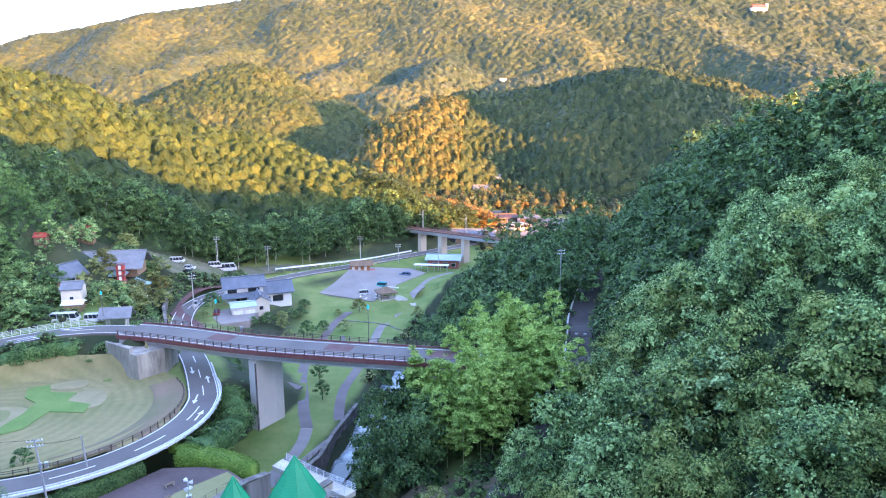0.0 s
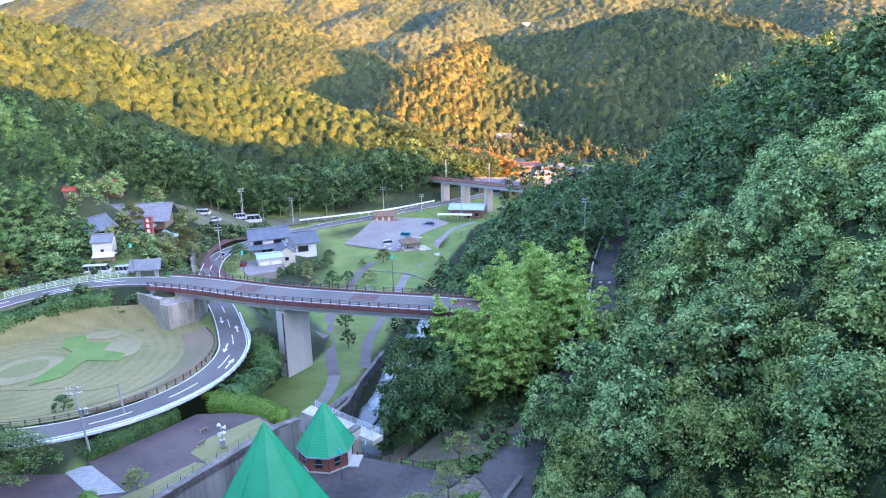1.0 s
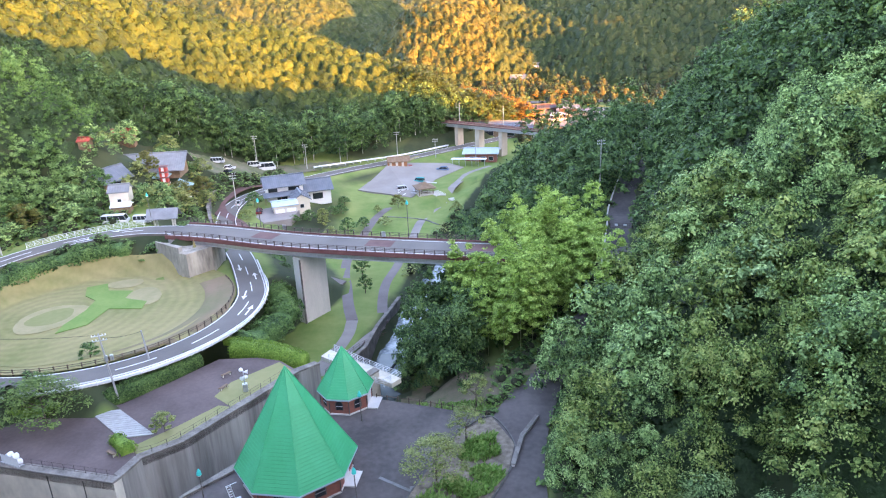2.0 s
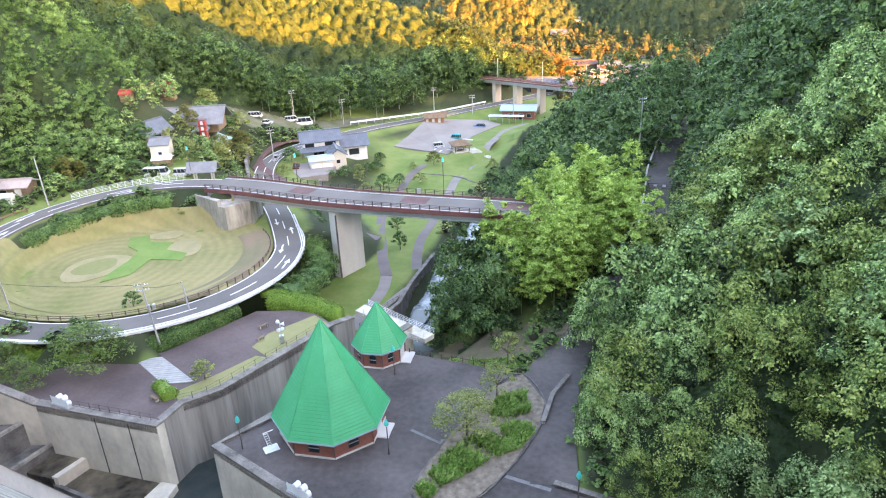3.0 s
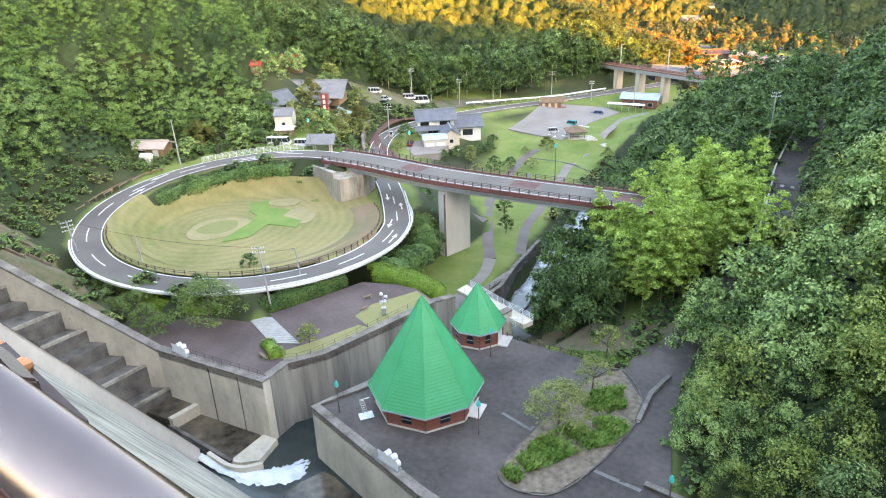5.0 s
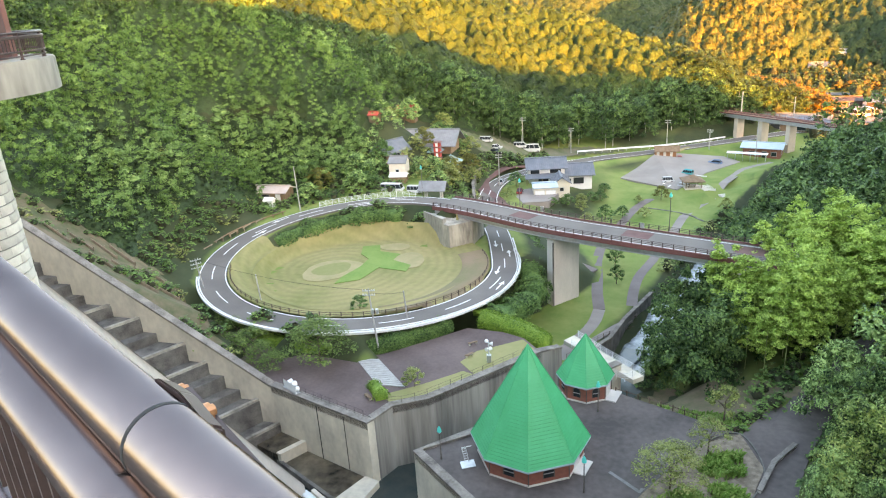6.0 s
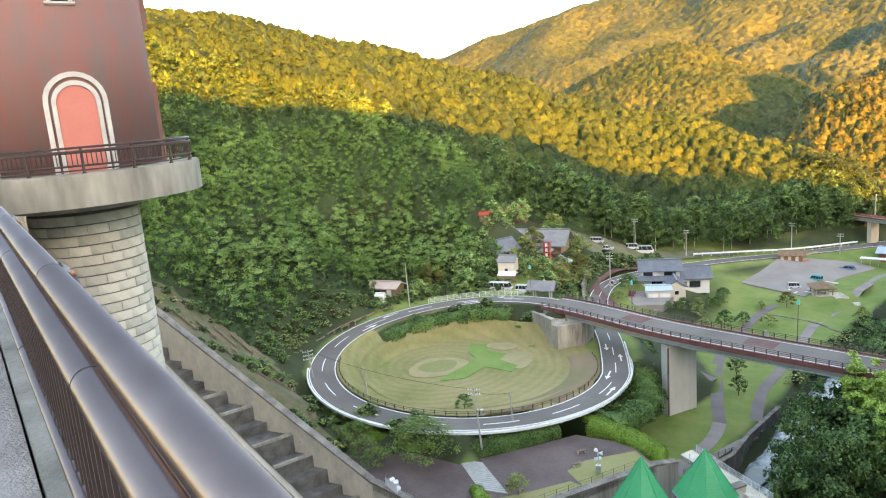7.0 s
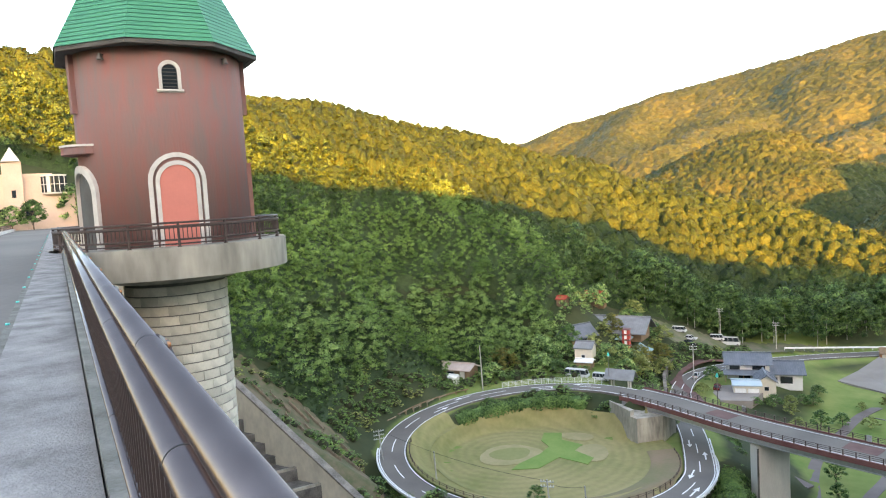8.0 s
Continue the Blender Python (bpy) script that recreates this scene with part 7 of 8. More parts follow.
vehicle(-79.0, 209.6, -30, P_BLACK, "black car parked on the gravel", 4.3, 1.7, 1.5)
vehicle(-73.6, 229.6, 14, P_WHITE, "long white minibus with dark windows", 7.0, 2.1, 2.7, True, "minibus")
vehicle(-76.6, 227.6, 14, P_WHITE, "white van beside the minibus", 4.4, 1.7, 2.0, True)
vehicle(-62.4, 184.2, 100, P_RED, "dark maroon car beside the garage", 3.8, 1.6, 1.5)
vehicle(-84.6, 149.6, 8, P_WHITE, "long white minibus behind the white railing", 6.0, 2.0, 2.2, True, "minibus", z=gz(-84.6, 149.6) - 0.5)
vehicle(-78.6, 150.6, 8, P_WHITE, "white van behind the white railing", 4.2, 1.7, 1.9, True, z=gz(-78.6, 150.6) - 0.5)
vehicle(-70.6, 191.5, 96, P_WHITE, "white small car on the village road", 3.6, 1.5, 1.6, z=1.1)
vehicle(26.4, 324.5, 118, mat("cream yellow coach paint", (0.72, 0.60, 0.30), (0.66, 0.55, 0.28), 1.0, 0.3), "cream-yellow coach parked in the depot", 9.0, 2.4, 2.9, True, "coach", z=-1.2)
for k in range(3):
    vehicle(32.2 + k * 3.1, 327.5 + k * 1.3, 118, P_WHITE, "white coach parked in the depot", 9.0, 2.4, 2.9, True, "coach", z=-1.2)

# ---- park and car park ----
lot = [(-41.0, 222.0), (-22.5, 214.5), (-19.5, 222), (-16, 235), (-6.5, 252), (-12, 257), (-27, 252.5), (-34, 247), (-38, 235)]
tagged(mesh_object("car_park", prism(bmesh.new(), lot, -5.5, [gz(*p) + 0.22 for p in lot]), M_LOT), "pale grey asphalt car park", "car park", "", "structure")
stalls = thing("stall_lines", "white painted parking stall lines", "road marking", kind="structure")
for k in range(7):
    x0, y0 = -40.0 + 2.4 * k, 222.6 - 0.95 * k
    part("stall_line", prism(bmesh.new(), [(x0, y0), (x0 + 0.35, y0 - 0.12), (x0 + 2.4, y0 + 5.0), (x0 + 2.05, y0 + 5.1)], -4.5, [gz(x0, y0) + 0.27] * 2 + [gz(x0 + 2.2, y0 + 5) + 0.27] * 2), M_WHITE, stalls)
for k in range(6):
    x0, y0 = -25.6 + 1.2 * k, 219.6 + 2.4 * k
    part("stall_line", prism(bmesh.new(), [(x0, y0), (x0 + 0.2, y0 + 0.3), (x0 + 4.2, y0 - 1.1), (x0 + 4.0, y0 - 1.4)], -4.7, [gz(x0, y0) + 0.27] * 2 + [gz(x0 + 4, y0 - 1) + 0.27] * 2), M_WHITE, stalls)


def ribbon(name, line, w, material, label, category="path", lift=0.07, on_ground=True):
    ln = smooth_line([(*p[:2], 0.0) for p in line], 1.5)
    ln[:, 2] = ground(ln[:, 0], ln[:, 1])
    k = np.ones(5) / 5
    pad = np.concatenate([[ln[0, 2]] * 2, ln[:, 2], [ln[-1, 2]] * 2])
    ln[:, 2] = np.convolve(pad, k, "valid")
    return tagged(mesh_object(name, strip(bmesh.new(), ln, -w / 2, w / 2, lift, 0.35), material), label, category, "", "structure")


ribbon("path", [(-33, 104), (-29.0, 113), (-27.2, 122), (-27.4, 129)], 2.4, M_PATH_L, "pale winding footpath below the bridge")
ribbon("path", [(-27.4, 129), (-29.6, 137), (-31.5, 146), (-33.8, 156), (-34.8, 168), (-33.5, 186), (-32.0, 198), (-28.9, 206.5)], 2.4, M_PATH, "mauve asphalt footpath through the park")
ribbon("path", [(-21.0, 129), (-22.4, 139), (-22.8, 149), (-21.4, 160), (-19.6, 178)], 2.2, M_PATH, "mauve asphalt footpath beside the stream lawn")
ribbon("path", [(-19.6, 178), (-17.8, 197), (-12.2, 214.8), (-7.4, 231.3), (-4.4, 241.8), (3.5, 251)], 2.4, M_PATH_L, "pale paved footpath up to the station")
ribbon("path", [(-29.5, 107), (-25, 117), (-21.0, 127.5)], 1.4, M_PATH_L, "narrow pale path along the stream")
ribbon("path", [(-36, 148), (-32.2, 146.6)], 2.0, M_PATH, "short mauve path under the bridge")
ribbon("path", [(-43, 152), (-40.5, 143), (-40, 138)], 3.0, M_PATH, "mauve path beside the pier")
ribbon("path", [(-39.5, 224), (-34, 238), (-29, 252), (-24, 262)], 1.6, M_FIELD_T, "worn bare trail across the lawn")
fence_line([(-28.5, 107.5, gz(-28.5, 107.5)), (-24.2, 117, gz(-24.2, 117)), (-20.0, 127, gz(-20, 127))], 1.8, 1.0, (0.9, 0.5), 0.05, 0.03, M_FENCE, "path_railing", "low brown railing along the stream path")
for x0, y0, tr in ((-14.6, 218, 30), (-9.4, 216.6, 30)):
    t = thing("garden_steps", "row of pale timber-edged garden steps", "steps", (x0, y0, gz(x0, y0) - 0.1), tr, "garden steps")
    for k in range(7):
        part("step", bbox(-1.8, k * 0.8 - 2.8, -0.4, 1.8, k * 0.8 - 2.5, 0.25), M_CONC_L, t)
bnk = wall_line("wall_stream", [(-24.4, 108, -4.2), (-22.0, 114, -4.4), (-21.3, 124, -5.2), (-18.5, 140, -6.0)], -0.5, -10.5, "dark stone wall along the stream bank", 0.2, M_CONC_D)
tagged(mesh_object("stream", strip(bmesh.new(), smooth_line([(*p, -8.9) for p in STREAM]), -3.2, 3.2, 0, 0.1), M_STREAM), "shallow pale rippling stream", "water", "", "structure")
ribbon("stone_rill", [(-31.5, 199.5), (-24, 198), (-17, 196), (-12, 191), (-7, 192), (-2.5, 190)], 0.6, M_CONC_D, "narrow dark stone rill crossing the lawn", "rill", 0.1)
for i, (x, y, w, h, lm) in enumerate(((-26.8, 143.4, 3.4, 4.6, L_SHRUB), (-29.1, 153.6, 4.2, 5.2, L_SHRUB), (-26.0, 205.6, 4.6, 4.6, L_YELLOW), (-28.4, 191.0, 3.8, 3.2, L_OLIVE), (-7.8, 198.4, 3.4, 4.2, L_OLIVE),
                                      (-37.9, 184, 5.0, 5.4, L_SHRUB), (-34.3, 190, 4.2, 3.6, L_SHRUB), (-41.5, 178, 4.4, 4.0, L_OLIVE), (-45, 186, 4.0, 3.6, L_OLIVE), (-32.0, 202.5, 2.6, 2.4, L_OLIVE), (-44.5, 196, 3.6, 3.2, L_SHRUB))):
    tree(x, y, gz(x, y), w, h, lm, ("dark clipped park tree on the lawn", "small yellowing park tree on the lawn", "young olive-green park tree on the lawn")[0 if lm is L_SHRUB else 1 if lm is L_YELLOW else 2], 60 + i, 0.25, 20, 20, 0.05, group="park trees")
# planting round the houses and the shrine
rsv = np.random.RandomState(77)
for i, (x, y, w, h, lm) in enumerate(((-78.5, 172, 8, 7, L_YELLOW), (-76, 165, 7, 5.5, L_OLIVE), (-88, 176, 7, 6.5, L_YELLOW), (-75.5, 158, 6, 4.5, L_BROAD), (-80, 190, 7, 5.5, L_YELLOW), (-76.5, 183, 6, 5, L_OLIVE), (-79, 163, 6, 5, L_BROAD),
                                      (-95, 164, 8, 8.5, L_SHRUB), (-98, 155, 8, 7.5, L_BROAD), (-94, 148, 7, 5, L_BROAD), (-104, 146, 8, 6, L_YELLOW), (-90, 150.5, 5, 3.4, L_SHRUB), (-65.5, 190, 5, 4.6, L_SHRUB), (-64, 177.5, 4, 3.0, L_OLIVE),
                                      (-49, 186, 4.5, 3.4, L_SHRUB), (-46.5, 192, 4, 3, L_OLIVE), (-42.5, 199, 4.5, 3.2, L_SHRUB), (-43, 207, 4, 2.8, L_SHRUB), (-52, 181, 4, 2.4, L_SHRUB), (-99, 186, 7, 7, L_BROAD), (-101, 194, 8, 8, L_BROAD), (-84, 200, 7, 5, L_OLIVE), (-95, 205, 8, 6, L_OLIVE), (-103, 139, 6, 4.5, L_BROAD), (-72, 172, 4, 3, L_OLIVE), (-70, 162, 4, 3, L_BROAD))):
    tree(x, y, gz(x, y), w, h, lm, "leafy garden tree among the village buildings", 90 + i, 0.15, 26, 22, 0.045, group="village trees")
ribbon("pavement_village", [(-58.5, 161.5), (-64.5, 172), (-73.8, 185), (-76.8, 196), (-73, 211), (-64, 222)], 3.6, M_RUSTROAD, "dark red pavement beside the village road", "pavement", 0.12)
wall_line("wall_village", [(-67, 162, 4.6), (-74, 178, 4.8), (-79.4, 196, 4.4), (-77, 210, 3.2)], -0.6, -1, "low rough stone wall along the village road", 0.15, M_CONC_D)
flat("house_forecourt", [(-66, 186), (-58.5, 175), (-52, 178), (-51.5, 186), (-60, 190)], 0.75, M_PATH_L, "pale concrete forecourt of the garage", "forecourt", thick=2.0)
fence_line([(-58.6, 236.5, 0.7), (-44, 246.5, 0.2), (-30, 258, -0.6), (-13, 276, -1.2)], 3.0, 0.9, (0.75, 0.5), 0.07, 0.16, M_WHITEPAINT, "guard_rail", "white guard rail beside the village road")
for x, y, h, tr in ((-75.9, 228.7, 11, 10), (-69.8, 187.5, 10, 30), (-61.0, 236.5, 9, 10), (-32, 262, 9, 0), (-17.4, 262, 7, 0)):
    utility_pole(x, y, gz(x, y), h, tr)
wire((-75.9, 228.7, 12.2), (-61, 236.5, 9), 0.6)
wire((-61, 236.5, 9.0), (-32, 262, 7.6), 0.9)

# ---- the railway bridge ----
def railway():
    a, b = Vector((-24, 292.3, 6.3)), Vector((46, 240.5, 6.3))
    u = (b - a).normalized()
    t = thing("railway_bridge", "rust-brown railway girder bridge on concrete piers", "bridge", kind="structure")
    m = Matrix.Translation(a) @ Matrix.Rotation(math.atan2(u.y, u.x), 4, "Z")
    L = (b - a).length
    part("girder", bbox(0, -2.2, -0.4, L, 2.2, 0.9, m=m), M_GALV, t, "grey steel girder")
    part("edge_beam", bbox(0, -2.5, 0.9, L, -2.2, 1.25, m=m), M_RUST, t)
    part("edge_beam", bbox(0, 2.2, 0.9, L, 2.5, 1.25, m=m), M_RUST, t)
    part("ballast", bbox(0, -2.2, 0.9, L, 2.2, 1.1, m=m), M_WOOD, t, "brown ballast")
    for d in (-0.55, 0.55):
        part("track_rail", bbox(0, d - 0.05, 1.1, L, d + 0.05, 1.28, m=m), M_RUST, t)
    for d in (-2.45, 2.45):
        part("handrail", rod(bmesh.new(), m @ Vector((0, d, 2.1)), m @ Vector((L, d, 2.1)), 0.05, 5), M_RUST, t)
        for k in range(int(L / 2.4)):
            part("handrail_post", bbox(k * 2.4, d - 0.04, 1.25, k * 2.4 + 0.08, d + 0.04, 2.1, m=m), M_RUST, t)
    for k in (8, 19, 29.5, 40.5, 56, 70):
        p = m @ Vector((k, 0, 0))
        part("pier", bbox(k - 0.75, -1.9, -14, k + 0.75, 1.9, -0.4, m=m), mat("warm pier concrete", (0.50, 0.42, 0.33), (0.42, 0.36, 0.29), 0.6, 0.9), t, "warm pale concrete pier")
    for k in (17.5, 39, 58):
        mast = part("mast", rod(bmesh.new(), m @ Vector((k, 2.6, -4)), m @ Vector((k, 2.6, 8.6)), 0.18, 8), M_POLE, t, "grey overhead-line mast")
        part("mast_arm", rod(bmesh.new(), m @ Vector((k, 2.6, 6.6)), m @ Vector((k, -0.3, 7.2)), 0.05, 5), M_GALV, mast)
    return t


railway()
utility_pole(-2.0, 256.0, -3.8, 13, 0, 0, label="tall slim pale mast in front of the station")
flat("depot_yard", [(18, 312), (60, 312), (66, 360), (26, 372), (12, 340)], -1.2, M_PATH, "sunlit grey depot yard", "yard", thick=6)
ribbon("road_far", [(-10, 392), (30, 388), (80, 384), (140, 380)], 7.0, M_ASPHALT, "distant sunlit highway", "road", 0.4)
cherry = smooth_line([(21, 327, 0), (18, 338, 0), (12, 350, 0), (4, 364, 0), (-6, 384, 0)], 4.6)
for i, p in enumerate(np.vstack([cherry, cherry[1:] + (-5.0, -2.0, 0)])):
    x, y = p[0] + rsv.uniform(-1, 1), p[1] + rsv.uniform(-1, 1)
    tree(x, y, gz(x, y), 11.0, 10.5, L_AUTUMN, "autumn cherry tree beside the railway, low sun's orange in its colour", 140 + i, 0.15, 30, 20, 0.045, group="autumn trees")
for i in range(7):
    tree(31 + i * 5.2, 397 - i * 1.9, gz(31 + i * 5.2, 397 - i * 1.9), 6.5, 5.5, L_AUTUMN, "autumn tree along the highway, low sun's orange in its colour", 170 + i, 0.2, 14, 12, 0.07, group="autumn trees")
house(31.5, 352, -1.2, 12, 11, 7, 2.6, 1.3, M_POST, M_POST, "brown depot shed with a rusty metal roof", 0.6, [], "depot_shed")
house(43.5, 347, -1.2, -8, 9, 7, 2.8, 1.2, M_POST, M_TILE_D, "depot shed with a grey roof", 0.6, [], "depot_shed")
for i, (x, y, w) in enumerate(((24, 437, 10), (37, 452, 9))):
    house(x, y, gz(x, y), 10 * i, w, 7, 3.5, 2.0, M_WOOD, (M_TILE_D, M_TILE_G)[i], "small distant village house with a pitched roof", 0.6, [("s", 0, 1, 2, 1.2, M_GLASS)])
house(103.7, 1232, gz(103.7, 1232) + 7.0, 0, 12, 9, 4, 2.5, M_PLASTER_W, M_TILE_G, "distant white farmhouse in the hills", 0.6, [])
t = thing("hill_lodge", "distant white lodge with a red roof and a small steeple", "house", (639, 1475, gz(639, 1475) + 11.0), 0)
part("wall", bbox(-15, -6, -12, 11, 6, 3.5), M_PLASTER_W, t)
part("roof", gable_roof(bmesh.new(), 26, 12, 3.5, 5, 1), M_ROOF_R, t)
part("steeple", bbox(14, -3, -12, 18, 3, 11), M_PLASTER_W, t)

# log terraces that hold the bare slope
for k, (s0, w0) in enumerate([(s1, w1) for s1 in (113, 119.5, 126.5) for w1 in (9, 12.2, 15.6, 18.4)]):
    n0 = 43.4 - 0.555 * (s0 - 86.2) + w0
    line = [crest(s0 - 2.4, n0 + 1.0), crest(s0, n0), crest(s0 + 2.2, n0 - 1.1)]
    t = thing("log_terrace", "brown log barrier pegged into the bare slope", "barrier", (*line[1], gz(*line[1])), group="log barriers")
    for (xa, ya), (xb, yb) in zip(line, line[1:]):
        pa, pb = Vector((xa, ya, gz(xa, ya) + 0.5)) - t.location, Vector((xb, yb, gz(xb, yb) + 0.5)) - t.location
        part("log", rod(bmesh.new(), pa, pb, 0.13, 7), M_LOG, t)
        part("log", rod(bmesh.new(), pa + Vector((0, 0, 0.26)), pb + Vector((0, 0, 0.26)), 0.12, 7), M_LOG, t)
    for xa, ya in line:
        pa = Vector((xa, ya, gz(xa, ya))) - t.location
        part("peg", rod(bmesh.new(), pa - Vector((0, 0, 0.3)), pa + Vector((0.12, 0.12, 1.1)), 0.09, 6), M_LOG, t)
for xa, ya in ((-105.9, 105.5), (-106.6, 109.9), (-106.4, 114.3), (-106.2, 118.7), (-105.5, 122.4)):
    t = thing("log_barrier", "short log barrier on the bank above the loop road", "barrier", (xa, ya, gz(xa, ya)), 96, "log barriers")
    part("log", rod(bmesh.new(), (-1.5, 0, 0.75), (1.5, 0, 0.75), 0.13, 7), M_LOG, t)
    for dx in (-1.2, 1.2):
        part("peg", rod(bmesh.new(), (dx, 0, -0.4), (dx, 0, 0.9), 0.1, 6), M_LOG, t)

# ---- the side road ----
SR = smooth_line(SIDE_ROAD, 1.6)
tagged(mesh_object("road_side", strip(bmesh.new(), SR, -2.9, 2.6, 0.03, 0.4), M_YARD), "dark narrow asphalt road climbing the wooded bank", "road", "", "structure")
K2 = int(np.argmin(np.hypot(SR[:, 0] - 26, SR[:, 1] - 128)))
fence_line([tuple(p) for p in offsets(SR, -3.1)[K2::3]], 2.0, 0.7, (0.5,), 0.08, 0.2, M_CONC_L, "road_barrier", "low white concrete barrier along the side road")
t = thing("road_gate", "dark metal gate across the side road with white notice plates", "gate", (30.9, 150.0, 5.0), -10)
for dx in (-2.5, 2.5):
    part("post", bbox(dx - 0.1, -0.1, -0.3, dx + 0.1, 0.1, 1.5), M_POST, t)
for z in (0.3, 0.8, 1.35):
    part("bar", rod(bmesh.new(), (-2.5, 0, z), (2.5, 0, z), 0.05, 6), M_POST, t)
for k in range(12):
    part("upright", rod(bmesh.new(), (-2.3 + k * 0.42, 0, 0.3), (-2.3 + k * 0.42, 0, 1.35), 0.02, 4), M_POST, t)
for dx in (-1.0, 0.9):
    part("notice_plate", bbox(dx - 0.35, -0.09, 0.75, dx + 0.35, -0.06, 1.2), M_WHITEPAINT, t, "white notice plate")
utility_pole(29.5, 171.0, 8.5, 12.6, 5, 2)

# ---- the house at the end of the crest ----
def pink_house():
    o = C(158, -9, 56.0)
    t = thing("pink_building", "pink rendered building with a short pointed turret", "building", o, math.degrees(math.atan2(UY, UX)))
    part("wall", bbox(-3, -9, -2, 8, 9, 8.2), M_PINK, t)
    part("parapet", bbox(-3.2, -9.2, 8.2, 8.2, 9.2, 8.9), M_PINK, t)
    tw = part("turret", bbox(-4.4, -4.2, -2, -2.8, -1.0, 11.2), M_PINK, t)
    bm = bmesh.new()
    bmesh.ops.create_cone(bm, segments=4, radius1=2.2, radius2=0, depth=2.8, cap_ends=True, matrix=Matrix.Translation((-3.4, -2.6, 12.6)) @ Matrix.Rotation(radians(45), 4, "Z"))
    part("spire", bm, M_TRIM, tw, "pale pointed spire")
    part("wing", bbox(-3, -12.8, -2, 6, -9.0, 6.2), M_PINK, t, "lower pink wing")
    # the rounded bay of windows
    arc = [(-3.0 - 1.5 * math.sin(math.pi * k / 10), -11.6 + 4.4 * k / 10) for k in range(11)]
    bay = part("window", prism(bmesh.new(), arc + [(-2.8, -7.2), (-2.8, -11.6)], 5.2, 8.3), M_GLASS, t, "rounded bay of dark windows")
    for z0, z1 in ((4.9, 5.2), (6.7, 6.8), (8.3, 8.6)):
        part("frame", prism(bmesh.new(), [(x * 1.0 - 0.08, y) for x, y in arc] + [(-2.7, -7.2), (-2.7, -11.6)], z0, z1), M_TRIM, bay)
    for k, w in ((1, 0.07), (3, 0.07), (5, 0.07), (7, 0.45), (9, 0.07)):
        part("frame", bbox(arc[k][0] - 0.1, arc[k][1] - w, 5.2, arc[k][0] + 0.1, arc[k][1] + w, 8.3), M_TRIM, bay)
    part("window", bbox(-4.46, -3.0, 4.4, -4.4, -2.3, 5.8), M_GLASS, tw, "narrow dark window")
    for y0 in (-5, 0):
        part("door", bbox(-3.06, y0 - 0.8, 0, -3.0, y0 + 0.8, 2.4), M_GLASS, t)
    part("awning", bbox(-4.6, 1.5, 5.0, -3.0, 5.5, 5.4), M_TEAL, t, "turquoise awning")
    for i, (s, n, w, h, lm) in enumerate(((149, -3.6, 5, 6, L_SHRUB), (150, -7.0, 5, 5, L_BROAD), (148, -11.5, 5, 6, L_OLIVE), (150, -15, 6, 7, L_BROAD), (154, 4, 7, 9, L_BROAD), (158, 8, 8, 9, L_CEDAR))):
        p = C(s, n, 54.3)
        tree(p.x, p.y, 54.0, w, h, lm, "leafy tree beside the pink building", 200 + i, 0.2, 24, 20, 0.05, group="crest trees")
    # the level ground on which it stands
    tagged(mesh_object("crest_apron", bbox(151.5, -26, 40, 176, 6, 54.3, m=CR), M_CONC), "pale paved apron at the end of the dam", "paving", "", "structure")


pink_house()

# ---- the woods ----
def no_build(x, y):
    """Ground that is kept free of forest: village, roads, yard."""
    d1, _ = near_line(x, y, ROAD_PTS)
    d2, _ = near_line(x, y, SIDE_ROAD)
    village = (np.hypot(x + 101.4, y - 192.5) < 7.0) | (np.hypot(x + 98.6, y - 185.6) < 7.0) | (np.hypot(x + 102.6, y - 174.5) < 3.6) | inside(x, y, [(-62, 146), (-90, 144), (-113, 130), (-115, 139), (-101, 150), (-100.5, 172), (-101, 196), (-96, 206), (-87, 216), (-75, 231), (-58, 242), (-40, 256), (-14, 278), (20, 268), (10, 200), (-20, 150)])
    return (d1 < 7) | (d2 < 4.2) | village | inside(x, y, YARD) | inside(x, y, CHANNEL) | inside(x, y, TERRACE)


def left_wood(x, y):
    h = seg_ridge(x, y, RIDGE_LEFT, 0.60, 25)
    s, n = x * UX + y * UY, x * NX + y * NY
    dl = np.hypot(x - LOOP_X, y - LOOP_Y)
    return in_view(x, y) & (h > 0.0) & (dl > 42) & ~((n < 43.4 - 0.555 * (s - 86.2) + np.where((s > 108) & (s < 138), 21, 12)) & (s < 158)) & (np.hypot(x, y) < 470) & ~no_build(x, y) & ~((s > 140) & (n < 14) & (s < 190))


def is_mixed(x, y):
    """The lower slope beside the dam carries broadleaved trees and bamboo."""
    return (seg_ridge(x, y, RIDGE_LEFT, 0.60, 25) < 34 + 10 * wave(x, y, 60, 9)) & (y < 165) & (x < -70)


rs0 = np.random.RandomState(500)
T_CEDAR = [clump_crown(rs0, 9, 9, "dome", 0.085, 0.19, 0.8) for _ in range(8)]
T_MIX = [clump_crown(rs0, 13, 26, "dome", 0.036, 0.19, 0.0, 5) for _ in range(8)]
T_CLOSE = [clump_crown(rs0, 24, 150, "dome", 0.0155, 0.16, 0.0, 24) for _ in range(8)]
T_NEAR = [clump_crown(rs0, 17, 84, "dome", 0.0235, 0.18, 0.0, 16) for _ in range(9)]
T_SLOPE = [clump_crown(rs0, 11, 42, "dome", 0.034, 0.19, 0.0, 9, 0.7) for _ in range(10)]
T_HILL = [clump_crown(rs0, 8, 22, "dome", 0.050, 0.20, 0.0, 4, 0.7) for _ in range(10)]
T_TALL = [clump_crown(rs0, 20, 30, "dome", 0.040, 0.19, 0.0, 6, 0.6) for _ in range(8)]
